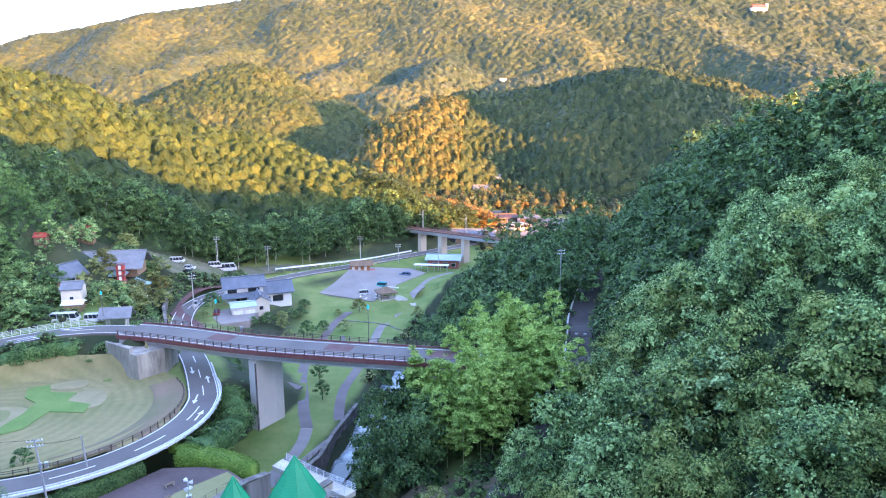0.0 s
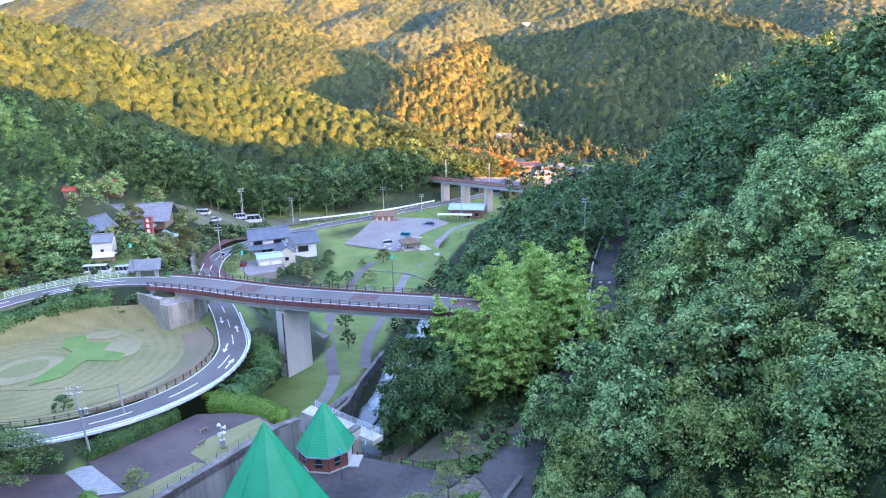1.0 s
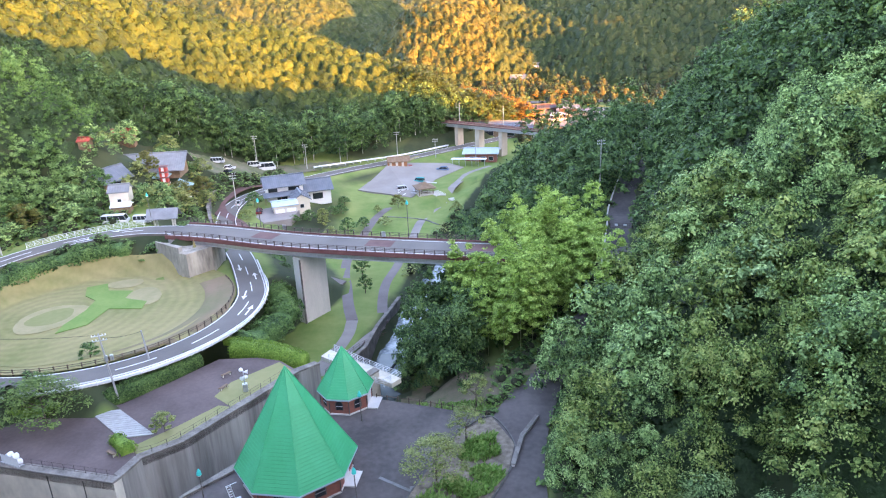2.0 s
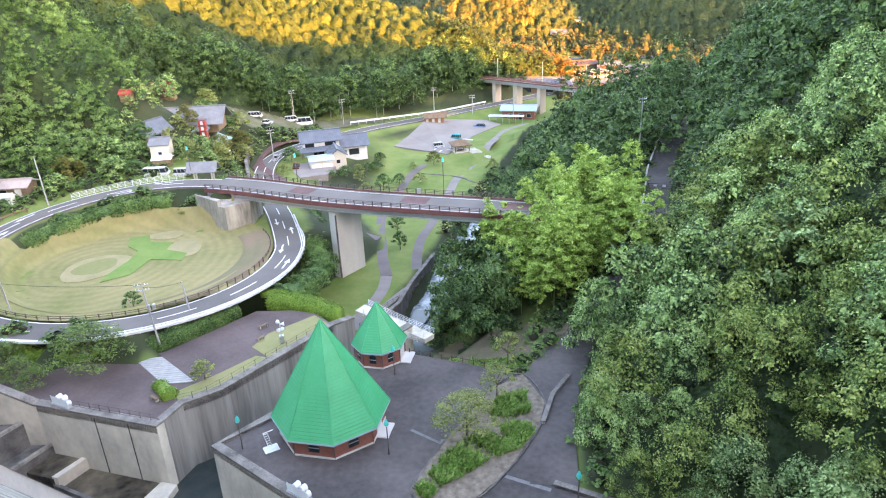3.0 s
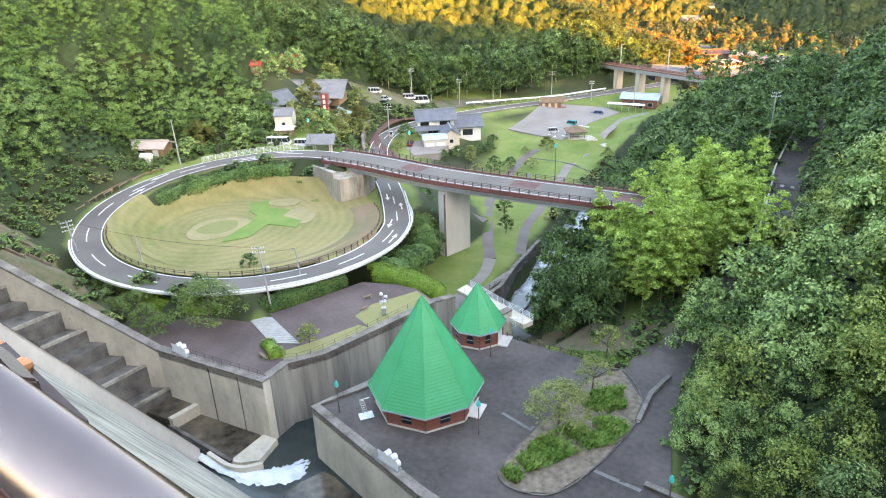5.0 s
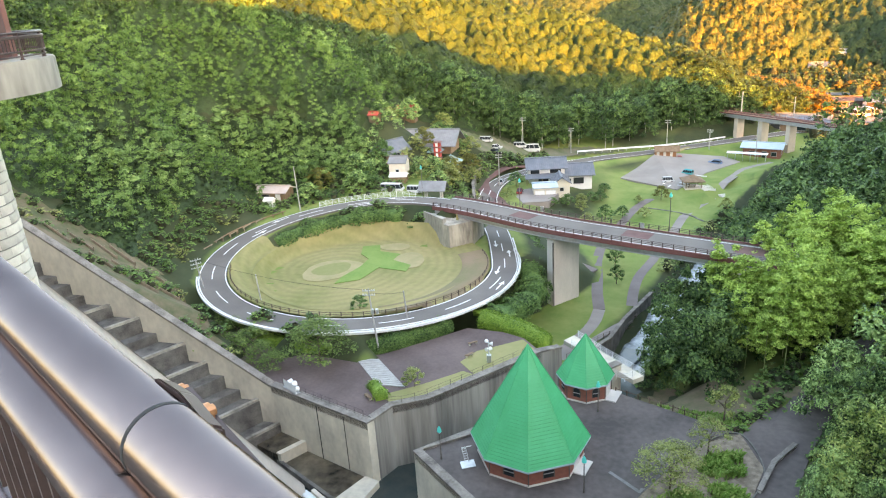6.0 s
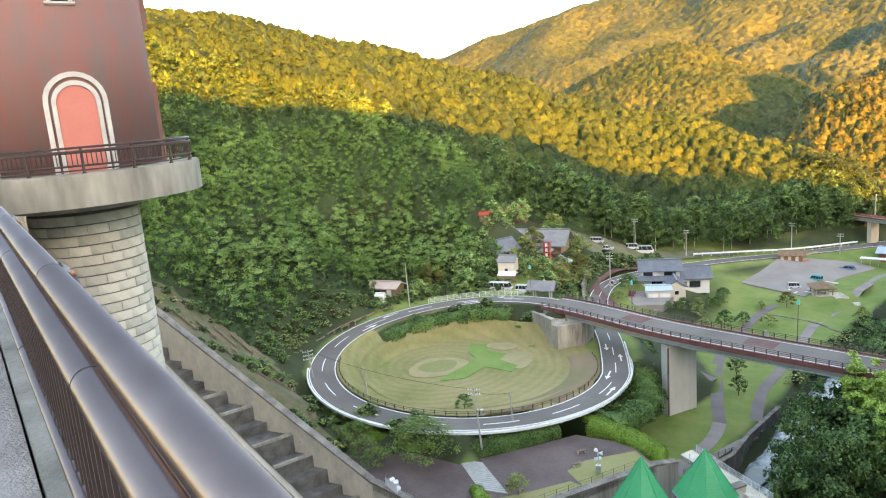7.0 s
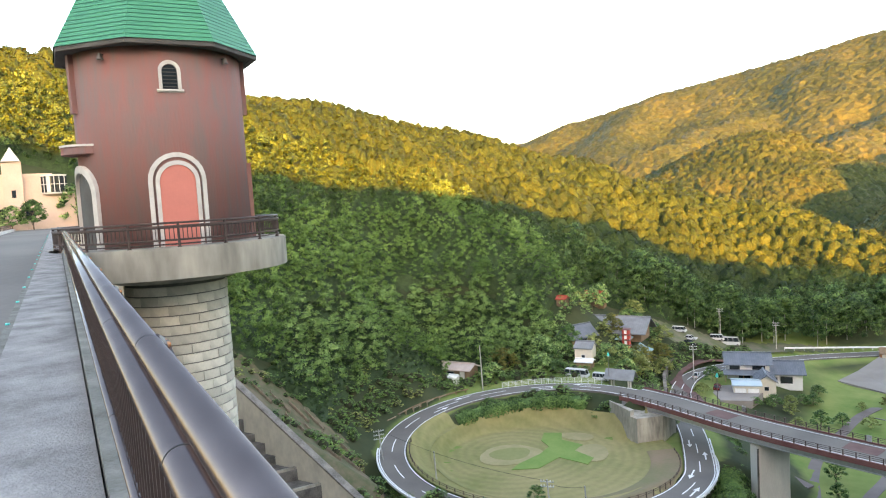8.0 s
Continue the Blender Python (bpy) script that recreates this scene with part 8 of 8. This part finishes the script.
T_BAMBOO = [clump_crown(rs0, 24, 46, "plume", 0.040, 0.15, 0.0, 6, 0.27) for _ in range(10)]
def sprays(p, nm, size, rs):
    """Small folded leaf sprays at p, turned about the directions nm: vertices and quads."""
    n = len(p)
    nm = nm + rs.normal(0, 0.55, (n, 3))
    nm /= np.linalg.norm(nm, axis=1)[:, None]
    t = np.cross(nm, rs.normal(0, 1, (n, 3)))
    t /= np.linalg.norm(t, axis=1)[:, None]
    b = np.cross(nm, t)
    s = size * rs.uniform(0.5, 1.25, n)[:, None]
    v = np.stack([p + s * t - s * nm * 0.2, p + s * b * 0.6 + s * nm * 0.1, p - s * t - s * nm * 0.3, p - s * b * 0.6 - s * nm * 0.15], 1).reshape(-1, 3)
    return v, np.arange(n * 4).reshape(-1, 4)


def domes(x, y, gap, rs, spread, tip, droop):
    """Heights of rounded tops on a jittered grid, about 0 to -1.5, with the wander of their outlines."""
    jx, jy, jh, jw = (rs.uniform(-0.36, 0.36, 65536), rs.uniform(-0.36, 0.36, 65536), rs.uniform(-spread, spread, 65536), rs.uniform(0.8, 1.25, 65536))
    k0 = rs.randint(1, 900)
    wx, wy = x + 0.22 * gap * wave(x, y, 2.2 * gap, k0), y + 0.22 * gap * wave(x, y, 2.2 * gap, k0 + 1)
    cx, cy = np.floor(wx / gap), np.floor(wy / gap)
    top = np.full(x.shape, -1e3)
    for i in (-1, 0, 1):
        for j in (-1, 0, 1):
            ix, iy = cx + i, cy + j
            k = ((ix * 7919 + iy * 104729).astype(np.int64)) % 65536
            d2 = ((wx - (ix + 0.5 + jx[k]) * gap) ** 2 + (wy - (iy + 0.5 + jy[k]) * gap) ** 2) / (gap * jw[k] * 0.62) ** 2
            top = np.maximum(top, jh[k] - ((1 - tip) * d2 + tip * np.sqrt(d2)) * (0.7 + 0.3 * d2) / droop)
    return np.maximum(top, -1.5)


def canopy(name, r0, r1, dr, a0, a1, da, keep, gap, lift, dome, material, label, seed, cards=0, card=0.5, droop=1.6, smooth=True, cull=0.03, tip=0.45, lobe=0.0, lobe_h=0.0, more=()):
    """A closed forest roof on the ground where keep(x, y) holds: one rounded top for every tree of a jittered grid, lobes on
    the tops, and leaf sprays over them. tip: how pointed the tops are; cull: slopes hidden behind a crest by more than this are
    left out; more: further sprays as (material, count, size, where, label)."""
    rs = np.random.RandomState(seed)
    rr, aa = np.arange(r0, r1, dr), np.radians(np.arange(a0, a1, da))
    g, q = np.meshgrid(rr, aa, indexing="ij")
    x, y = g * np.sin(q), g * np.cos(q)
    top = dome * domes(x, y, gap, rs, 0.42, tip, droop)
    if lobe:
        top = top + lobe_h * domes(x + 0.3 * top, y + 0.3 * top, lobe, rs, 0.5, 0.1, 1.2)
    m = keep(x, y)
    gz0 = ground(x, y)
    el = (gz0 + 8.0 - EYE_Z) / g
    m &= el > np.maximum.accumulate(el, axis=0) - cull
    z = gz0 + np.where(m, (lift(x, y) if callable(lift) else lift) + top, -0.3)
    full = np.stack([x, y, z], -1)
    nrm = np.cross(np.gradient(full, axis=0), np.gradient(full, axis=1))
    nrm /= np.linalg.norm(nrm, axis=-1)[..., None] + 1e-9
    nrm = (nrm * np.sign(nrm[..., 2:] + 1e-9)).reshape(-1, 3)
    n = len(aa)
    i = (np.arange(len(rr) - 1)[:, None] * n + np.arange(n - 1)[None]).ravel()
    f = np.stack([i, i + 1, i + 1 + n, i + n], 1)
    f = f[m.ravel()[f].any(1)]
    v = full.reshape(-1, 3) + rs.uniform(-0.16, 0.16, (full.size // 3, 3)) * dr * (1, 1, 1.4)
    used, inv = np.unique(f, return_inverse=True)
    ids = np.where(m.ravel())[0]
    wt = np.clip(0.25 + (top.ravel()[ids] - top.min()) / (np.ptp(top) + 1e-9), 0.1, 1.3) ** 1.6

    def strew(sel, w, count, size):
        k = sel[rs.choice(len(sel), count, p=w / w.sum())]
        p = v[k] + rs.normal(0, 0.3, (count, 3)) * max(size, 0.4 * dr) + nrm[k] * size * 0.4
        return sprays(p, nrm[k] + (0, 0, 0.5), size, rs)
    sv, sf = v[used], inv.reshape(-1, 4)
    if cards:
        cv, cf = strew(ids, wt, cards, card)
        sv, sf = np.vstack([sv, cv]), np.vstack([sf, cf + len(sv)])
    for mat2, count, size, where, lab2 in more:
        ok = where(x.ravel()[ids], y.ravel()[ids])
        cv, cf = strew(ids[ok], wt[ok], count, size)
        bulk(name, cv, cf, mat2, lab2, "forest")
    return bulk(name, sv, sf, material, label, "forest", smooth=smooth)


FOOT = [(-116, 211), (-101, 217), (-85, 227), (-64, 244), (-44, 259), (-26, 280), (-6, 294)]


def cedars(x, y):
    return left_wood(x, y) & ~is_mixed(x, y)


def leafy(x, y):
    """The part of the left wood near enough, or low enough, to show its single crowns."""
    return (np.hypot(x, y) < 240 + 14 * wave(x, y, 50, 77)) | (near_line(x, y, FOOT)[0] < 20)


canopy("cedar_forest", 200.0, 482, 0.9, -80, 3, 0.16, lambda x, y: cedars(x, y) & ~leafy(x, y), 4.4, 8.6, 3.2, L_CEDAR, "dense cedar and cypress forest on the steep hillside", 12, 60000, 0.55, droop=0.8, tip=0.2, lobe=1.7, lobe_h=0.4)
# low sheet closing the ground, its dark colour standing in for shade between crowns
canopy("cedar_shade_sheet", 110.0, 300, 1.5, -80, 3, 0.45, lambda x, y: cedars(x, y) & leafy(x, y) & cedars(x + 3, y - 4), 4.4, 3.4, 2.4, L_SHADE, "dark leafy sheet standing in for shade under the evergreen trees", 14, 9000, 0.6)
q = scatter(16, -300, 10, 20, 330, 3.7, lambda x, y: cedars(x, y) & leafy(x, y) & faces_dam(x, y))
dark = (q[:, 1] + 22 * wave(q[:, 0], q[:, 1], 45, 78) > 186) | (ground(q[:, 0], q[:, 1]) + 6 * wave(q[:, 0], q[:, 1], 30, 79) > 49)
grove("cedar_forest", q[dark], tree_sizes(int(dark.sum()), 4.7, 8.8, 14, 0.32), T_HILL, L_HILL, "dense dark evergreen forest on the near hillside", 15, 1.6, smooth=False)
grove("cedar_forest", q[~dark], tree_sizes(int((~dark).sum()), 4.9, 8.4, 19, 0.3), T_SLOPE, L_SLOPE, "dense fresh green forest on the near hillside", 20, 1.6, smooth=False)
# low sheet again, with the shade below the trees in its colour
canopy("hillside_shade_sheet", 96.0, 240, 1.3, -80, -20, 0.4, lambda x, y: left_wood(x, y) & is_mixed(x, y), 4.6, 2.6, 2.2, L_SHADE, "leafy sheet coloured as the shade under the hillside trees", 13, 14000, 0.5)
p = scatter(14, -330, -60, 30, 170, 4.1, lambda x, y: left_wood(x, y) & is_mixed(x, y))
pick = wave(p[:, 0], p[:, 1], 30, 15)
for lo, hi, lm, lab in ((-9, 0.25, L_PALE, "pale feathery broadleaved trees on the lower slope"), (0.25, 9, L_SLOPE, "fresh green trees on the lower slope")):
    q = p[(pick > lo) & (pick <= hi)]
    grove("hillside_trees", q, tree_sizes(len(q), 5.6, 8.2, 16, 0.4), T_SLOPE, lm, lab, 17, 0.8, smooth=False)
ground_patch("village_yard", [(-98, 207), (-84, 203), (-76, 212), (-66, 226), (-54, 240), (-46, 252), (-58, 247), (-75, 233), (-88, 217)], 0.22, mat("worn gravel and grass", (0.16, 0.145, 0.105), (0.065, 0.095, 0.032), 0.22, 0.95, fine=1.5, bump=0.3), "worn gravel and rough grass where cars park", "yard", 1.5)
# garden trees round the temple and the village
FOOTPRINTS = [(-89.8, 183.6, 8.5), (-99.0, 188.0, 6.5), (-95.4, 169.4, 5.5), (-87.6, 159.6, 5), (-84.6, 154.6, 4.5), (-72.6, 148.6, 4), (-83.6, 175.6, 2.6), (-80.6, 177.6, 3.4), (-84.9, 176.9, 2.8), (-92.5, 178.5, 3.6), (-84.6, 149.6, 4.2), (-78.6, 150.6, 3.4), (-84.3, 215.4, 5), (-79, 209.6, 5), (-76, 228.5, 6), (-70.6, 191.5, 3)]


def garden(x, y):
    ok = inside(x, y, [(-102, 152), (-78, 152), (-76, 166), (-78, 188), (-84, 200), (-96, 206), (-104, 206), (-112, 200), (-103, 180)]) & (near_line(x, y, ROAD_PTS)[0] > 6.5) & ~((x < -92) & (y > 181))
    for fx, fy, r in FOOTPRINTS:
        ok = ok & (np.hypot(x - fx, y - fy) > r)
    return ok


p = scatter(81, -114, -70, 148, 222, 3.6, garden)
w1 = wave(p[:, 0], p[:, 1], 17, 82)
for lo, hi, lm, lab in ((-9, -0.1, L_BROAD, "leafy garden trees round the temple"), (-0.1, 0.35, L_OLIVE, "olive-green garden trees round the temple"), (0.35, 9, L_SHRUB, "dark garden trees round the temple")):
    q = p[(w1 > lo) & (w1 <= hi)]
    if len(q):
        grove("garden_trees", q, tree_sizes(len(q), 4.6, 4.6, 83, 0.4), T_MIX, lm, lab, 84, 0.1, category="trees", smooth=False)
# tall dark trees along the foot of the hill above the village
foot = smooth_line([(x, y, 0) for x, y in FOOT], 3.0)
q = np.vstack([foot[:, :2] + rs0.normal(0, 1.6, (len(foot), 2)), foot[:, :2] + (-2, 5) + rs0.normal(0, 1.6, (len(foot), 2))])
grove("cedar_edge", q, tree_sizes(len(q), 7.4, 12.5, 18, 0.35), T_TALL, L_EDGE, "tall dark trees along the foot of the wood", 19, 1.5, smooth=False)
bm = bmesh.new()
for x, y in q[::2]:
    z = gz(x, y)
    rod(bm, (x, y, z - 0.5), (x, y, z + 9), 0.16, 5, 0.08)
tagged(mesh_object("wood_trunks", bm, M_POLE), "pale bare trunks at the edge of the wood", "trunks", "", "stuff")


def right_wood(x, y):
    h = seg_ridge(x, y, RIDGE_RIGHT, 0.70, 12)
    d, _ = near_line(x, y, SIDE_ROAD)
    return in_view(x, y, -12, 37) & (h > -14) & (d > np.where((y > 122) & (y < 168), 8.0, np.where(y < 88, 5.2, np.where((y > 112) & (y < 124), 5.4, 1.6)))) & ~inside(x, y, YARD) & (x > np.interp(y, SIDE_Y, SIDE_X) + 1.8) & (y > np.where(x > 11, 60.8, 64.4) - 0.44 * (x - 4.2))


# low leafy layer, coloured dark for the shade in the gaps between crowns
canopy("understorey", 24, 262, 1.2, -12, 37.5, 0.6, lambda x, y: right_wood(x, y) & right_wood(x - 3.0, y) & right_wood(x, y - 3), 4.0, 1.6, 1.6, L_SHADE, "leafy understorey of the steep wood, gap shade put into its colour", 20, 16000, 0.5)
p = scatter(21, 0, 130, 15, 255, 4.6, lambda x, y: right_wood(x, y) & faces_dam(x, y, 13) & (np.hypot(x, y) > 34))
d = np.hypot(p[:, 0], p[:, 1])
for d0, d1, temps, sd in ((0, 74, T_CLOSE, 23), (74, 128, T_NEAR, 24), (128, 400, T_MIX, 26)):
    pn = p[(d >= d0) & (d < d1)]
    w1 = wave(pn[:, 0], pn[:, 1], 26, 24) + (0.5 if d0 == 0 else 0.0) - 0.35
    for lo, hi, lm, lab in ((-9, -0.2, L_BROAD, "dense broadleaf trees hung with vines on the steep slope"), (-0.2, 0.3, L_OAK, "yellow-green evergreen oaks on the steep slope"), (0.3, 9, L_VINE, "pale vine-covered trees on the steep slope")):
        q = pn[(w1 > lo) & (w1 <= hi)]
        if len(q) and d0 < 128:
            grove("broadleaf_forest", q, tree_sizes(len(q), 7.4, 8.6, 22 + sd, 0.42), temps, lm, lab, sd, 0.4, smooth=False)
    if d0 == 128:
        grove("broadleaf_forest", pn, tree_sizes(len(pn), 8.4, 9.5, 25, 0.4), temps, L_EDGE, "dark evergreen trees on the end of the spur", 26, 0.4, smooth=False)
# the dark trees and the bamboo below the side road
p = scatter(27, -16, 60, 95, 235, 4.3, lambda x, y: (y > np.where(x > 2, 102, 99)) & (x > np.interp(y, [95, 110, 188, 227, 264], [-12, -13.5, -1.5, 4, 18]) + 2 * wave(x, y, 20, 4)) & (near_line(x, y, SIDE_ROAD)[0] > np.where((y > 122) & (y < 168), 6.5, 2.8)) & (near_line(x, y, STREAM)[0] > 1.5) & (x < np.interp(y, SIDE_Y, SIDE_X) - 3.6) & ~inside(x, y, YARD))
bam = (np.hypot((p[:, 0] - 11) / 14, (p[:, 1] - 118) / 22) < 1.0)
dk = np.hypot(p[:, 0], p[:, 1]) < 122
for sel, temps, h0, sd in ((dk & ~bam, T_NEAR, 10.5, 29), (~dk & ~bam, T_MIX, 9.5, 28)):
    grove("stream_trees", p[sel], tree_sizes(int(sel.sum()), 8.2, h0, sd, 0.35), temps, L_EDGE, "dark broadleaved trees above the stream", sd, 0.3, smooth=False)
q = scatter(30, -8, 26, 99, 142, 2.3, lambda x, y: (np.hypot((x - 9.5) / 14.5, (y - 119) / 20) < 1.0) & (near_line(x, y, SIDE_ROAD)[0] > 3.2) & (near_line(x, y, STREAM)[0] > 2))
grove("bamboo_grove", q, tree_sizes(len(q), 4.6, 15.0, 31, 0.42), T_BAMBOO, L_BAMBOO, "bright green feathery bamboo grove beside the side road", 32, -0.5)
bm = bmesh.new()
for x, y in q[::3]:
    z = gz(x, y)
    rod(bm, (x, y, z - 0.3), (x, y, z + 8), 0.06, 5, 0.04)
tagged(mesh_object("bamboo_canes", bm, mat("bamboo cane", (0.22, 0.26, 0.10), (0.28, 0.28, 0.14), 1.0, 0.6)), "slim green bamboo canes", "canes", "", "stuff")


def valley_wood(x, y):
    """Scattered trees on the sunlit valley floor beyond the railway."""
    dr, _ = near_line(x, y, [(-10, 392), (30, 388), (80, 384), (140, 380)])
    depot = inside(x, y, [(14, 306), (64, 306), (70, 364), (28, 376), (8, 340)])
    dv, _ = near_line(x, y, ROAD_PTS)
    return (ground(x, y) < 12) & (dr > 7) & ~depot & (near_line(x, y, [(24, 316), (18, 338), (4, 364), (-6, 384)])[0] > 7) & (y > 284) & (dv > 7) & (wave(x, y, 50, 71) > -0.75) & in_view(x, y, -14, 24)


p = scatter(61, -60, 170, 284, 470, 6.0, valley_wood)
# the sun reaches these trees, so their shade is put into the leaf colour
grove("valley_trees", p, tree_sizes(len(p), 7.0, 6.5, 73, 0.35), T_CEDAR, L_SHADE, "trees on the valley floor, shade put into their dark colour", 74, 0.3, smooth=False)
back = smooth_line([(-34, 312, 0), (-22, 306, 0), (-10, 303, 0), (2, 306, 0), (11, 314, 0), (13, 326, 0)], 3.6)
q = np.vstack([back[:, :2] + rs0.normal(0, 1.2, (len(back), 2)), back[:, :2] + (-3, 6) + rs0.normal(0, 1.2, (len(back), 2))])
# coloured dark in place of the shade these tall trees would stand in
grove("valley_trees", q, tree_sizes(len(q), 7.6, 12.0, 75, 0.3), T_TALL, L_SHADE, "tall trees behind the railway bridge, shade put into their dark colour", 76, 0.3, smooth=False)


def far_wood(x, y):
    h = np.maximum(np.maximum(seg_ridge(x, y, SPUR, 0.8, 25), seg_ridge(x, y, HILL_R, 0.52, 40)), seg_ridge(x, y, HILL_C, 0.5, 30))
    return in_view(x, y, -40, 36) & (h > 1) & (seg_ridge(x, y, RIDGE_LEFT, 0.60, 25) < 0)


# the sunlit part of the spur, which takes the gilded leaf colour
def golden(x, y):
    return (seg_ridge(x, y, SPUR, 0.8, 25) > np.maximum(seg_ridge(x, y, HILL_R, 0.52, 40), 6)) & (x < 12 + 0.1 * (y - 470))


canopy("distant_forest", 385, 905, 1.8, -40, 36, 0.16, far_wood, 4.8, 8.6, 4.0, L_FAR, "mixed conifer forest on the middle hills", 34, 50000, 0.8, droop=0.9, tip=0.6)
canopy("sunlit_spur_wood", 395, 720, 1.4, -16, 18, 0.13, lambda x, y: far_wood(x, y) & golden(x, y), 4.6, 9.0, 3.6, L_SPUR, "forest on the middle spur, its sunlit gold put into the colour", 37, 16000, 0.8, droop=0.9, tip=0.5)
canopy("mountain_forest", 700, 2150, 4.0, -38, 35, 0.15, lambda x, y: ground(x, y) > 6, 8.0, lambda x, y: np.where(far_wood(x, y), 4.0, 12.0), 5.5, L_MOUNTAIN, "forest on the far mountain", 42, 30000, 1.5, droop=1.0, cull=0.01, tip=0.6)


# ---- undergrowth on the banks ----
def scrub(x, y):
    dl = np.hypot(x - LOOP_X, y - LOOP_Y)
    s, n = x * UX + y * UY, x * NX + y * NY
    d1, _ = near_line(x, y, ROAD_PTS)
    d2, _ = near_line(x, y, SIDE_ROAD)
    bank = (dl > 35.5) & (dl < 56) & ~((s > 104) & (n < 43.4 - 0.555 * (s - 86.2) + 24)) & ((x < -84) | ((y < 112) & (x < -42)))
    slope_side = (n < 43.4 - 0.555 * (s - 86.2) + 20) & (n > 43.4 - 0.555 * (s - 86.2) + 2) & (s > 84) & (s < 150) & (wave(x, y, 9, 61) > 0.25)
    road_bank = (d1 > 5.5) & (d1 < 11) & (x < -66) & (y > 150) & (y < 230)
    side = (d2 > 3.2) & (d2 < 8) & (y > 60)
    brook = (near_line(x, y, STREAM)[0] > 3.2) & (near_line(x, y, STREAM)[0] < 7) & (x > -18) & (y < 200)
    on_dam = (s > 78) & (n < 43.4 - 0.555 * (s - 86.2) + 2)
    inner_bank = (dl > 22.5) & (dl < 25.2) & (x < -66) & (y > 132)
    return ((bank & ~on_dam) | slope_side | road_bank | side | brook | inner_bank) & ~inside(x, y, YARD) & ~inside(x, y, TERRACE) & ~inside(x, y, CHANNEL) & (d1 > 4.6) & (dl > 21)


p = scatter(51, -150, 60, 40, 240, 2.25, scrub)
T_BUSH = [clump_crown(rs0, 7, 15, "dome", 0.085, 0.22, 0.8) for _ in range(6)]
w1 = wave(p[:, 0], p[:, 1], 14, 52)
for lo, hi, lm, lab in ((-9, -0.15, L_SHRUB, "dark undergrowth on the banks"), (-0.15, 0.5, L_SLOPE, "green undergrowth on the banks"), (0.5, 9, L_OLIVE, "olive undergrowth on the banks")):
    q = p[(w1 > lo) & (w1 <= hi)]
    grove("undergrowth", q, tree_sizes(len(q), 3.0, 1.6, 53, 0.4), T_BUSH, lm, lab, 54, -0.15, category="undergrowth")

# ---- stone facing of the tower shaft ----
def shaft_stones():
    rs = np.random.RandomState(9)
    meshes = []
    for v in range(4):
        bm = bmesh.new()
        w, h, k = 0.90 + 0.02 * v, 0.47, 3
        rows = []
        for i in range(k + 1):
            a = (-w / 2 + w * i / k) / 2.5
            rows.append([bm.verts.new((r * math.cos(a) - 2.5, r * math.sin(a), z)) for r, z in ((2.44, 0.015), (2.56, 0.015), (2.575, 0.05), (2.575, h - 0.05), (2.56, h - 0.015), (2.44, h - 0.015))])
        for p, q in zip(rows, rows[1:]):
            for j in range(5):
                bm.faces.new((p[j], p[j + 1], q[j + 1], q[j]))
        bm.faces.new(rows[0])
        bm.faces.new(rows[-1])
        bmesh.ops.recalc_face_normals(bm, faces=bm.faces[:])
        me = bpy.data.meshes.new("stone")
        bm.to_mesh(me)
        bm.free()
        me.materials.append(M_STONE)
        meshes.append(me)
    shaft = [o for o in TOWER_OB.children if o.name.startswith("shaft")][0]
    n = 0
    for c in range(30):
        z = 52.35 - 0.5 * (c + 1)
        for k in range(17):
            a = TOWER_A + (k + 0.5 * (c % 2)) * 2 * math.pi / 17
            off = math.degrees(a - TOWER_A + math.pi) % 360 - 180
            if abs(off) > 100:
                continue
            n += 1
            o = new("stone", meshes[rs.randint(0, 4)])
            o.parent = shaft
            r = 2.5 + rs.choice([0, 0, 0, 0.015, 0.03, -0.02])
            o.matrix_basis = Matrix.Rotation(a, 4, "Z") @ Matrix.Translation((r, 0, z))
    return n


def stone_mat():
    m = mat("grey-white facing stone", (0.72, 0.67, 0.58), (0.50, 0.465, 0.40), 0.9, 0.9, fine=9, bump=0.3)
    nt = m.node_tree
    info = nt.nodes.new("ShaderNodeObjectInfo")
    ramp = [x for x in nt.nodes if x.type == "VALTORGB"][0]
    hsv = nt.nodes.new("ShaderNodeHueSaturation")
    mr = nt.nodes.new("ShaderNodeMapRange")
    mr.inputs["To Min"].default_value, mr.inputs["To Max"].default_value = 0.74, 1.08
    nt.links.new(info.outputs["Random"], mr.inputs[0])
    nt.links.new(mr.outputs[0], hsv.inputs["Value"])
    nt.links.new(ramp.outputs[0], hsv.inputs["Color"])
    nt.links.new(hsv.outputs[0], nt.nodes["Principled BSDF"].inputs["Base Color"])
    return m


M_STONE = stone_mat()
shaft_stones()
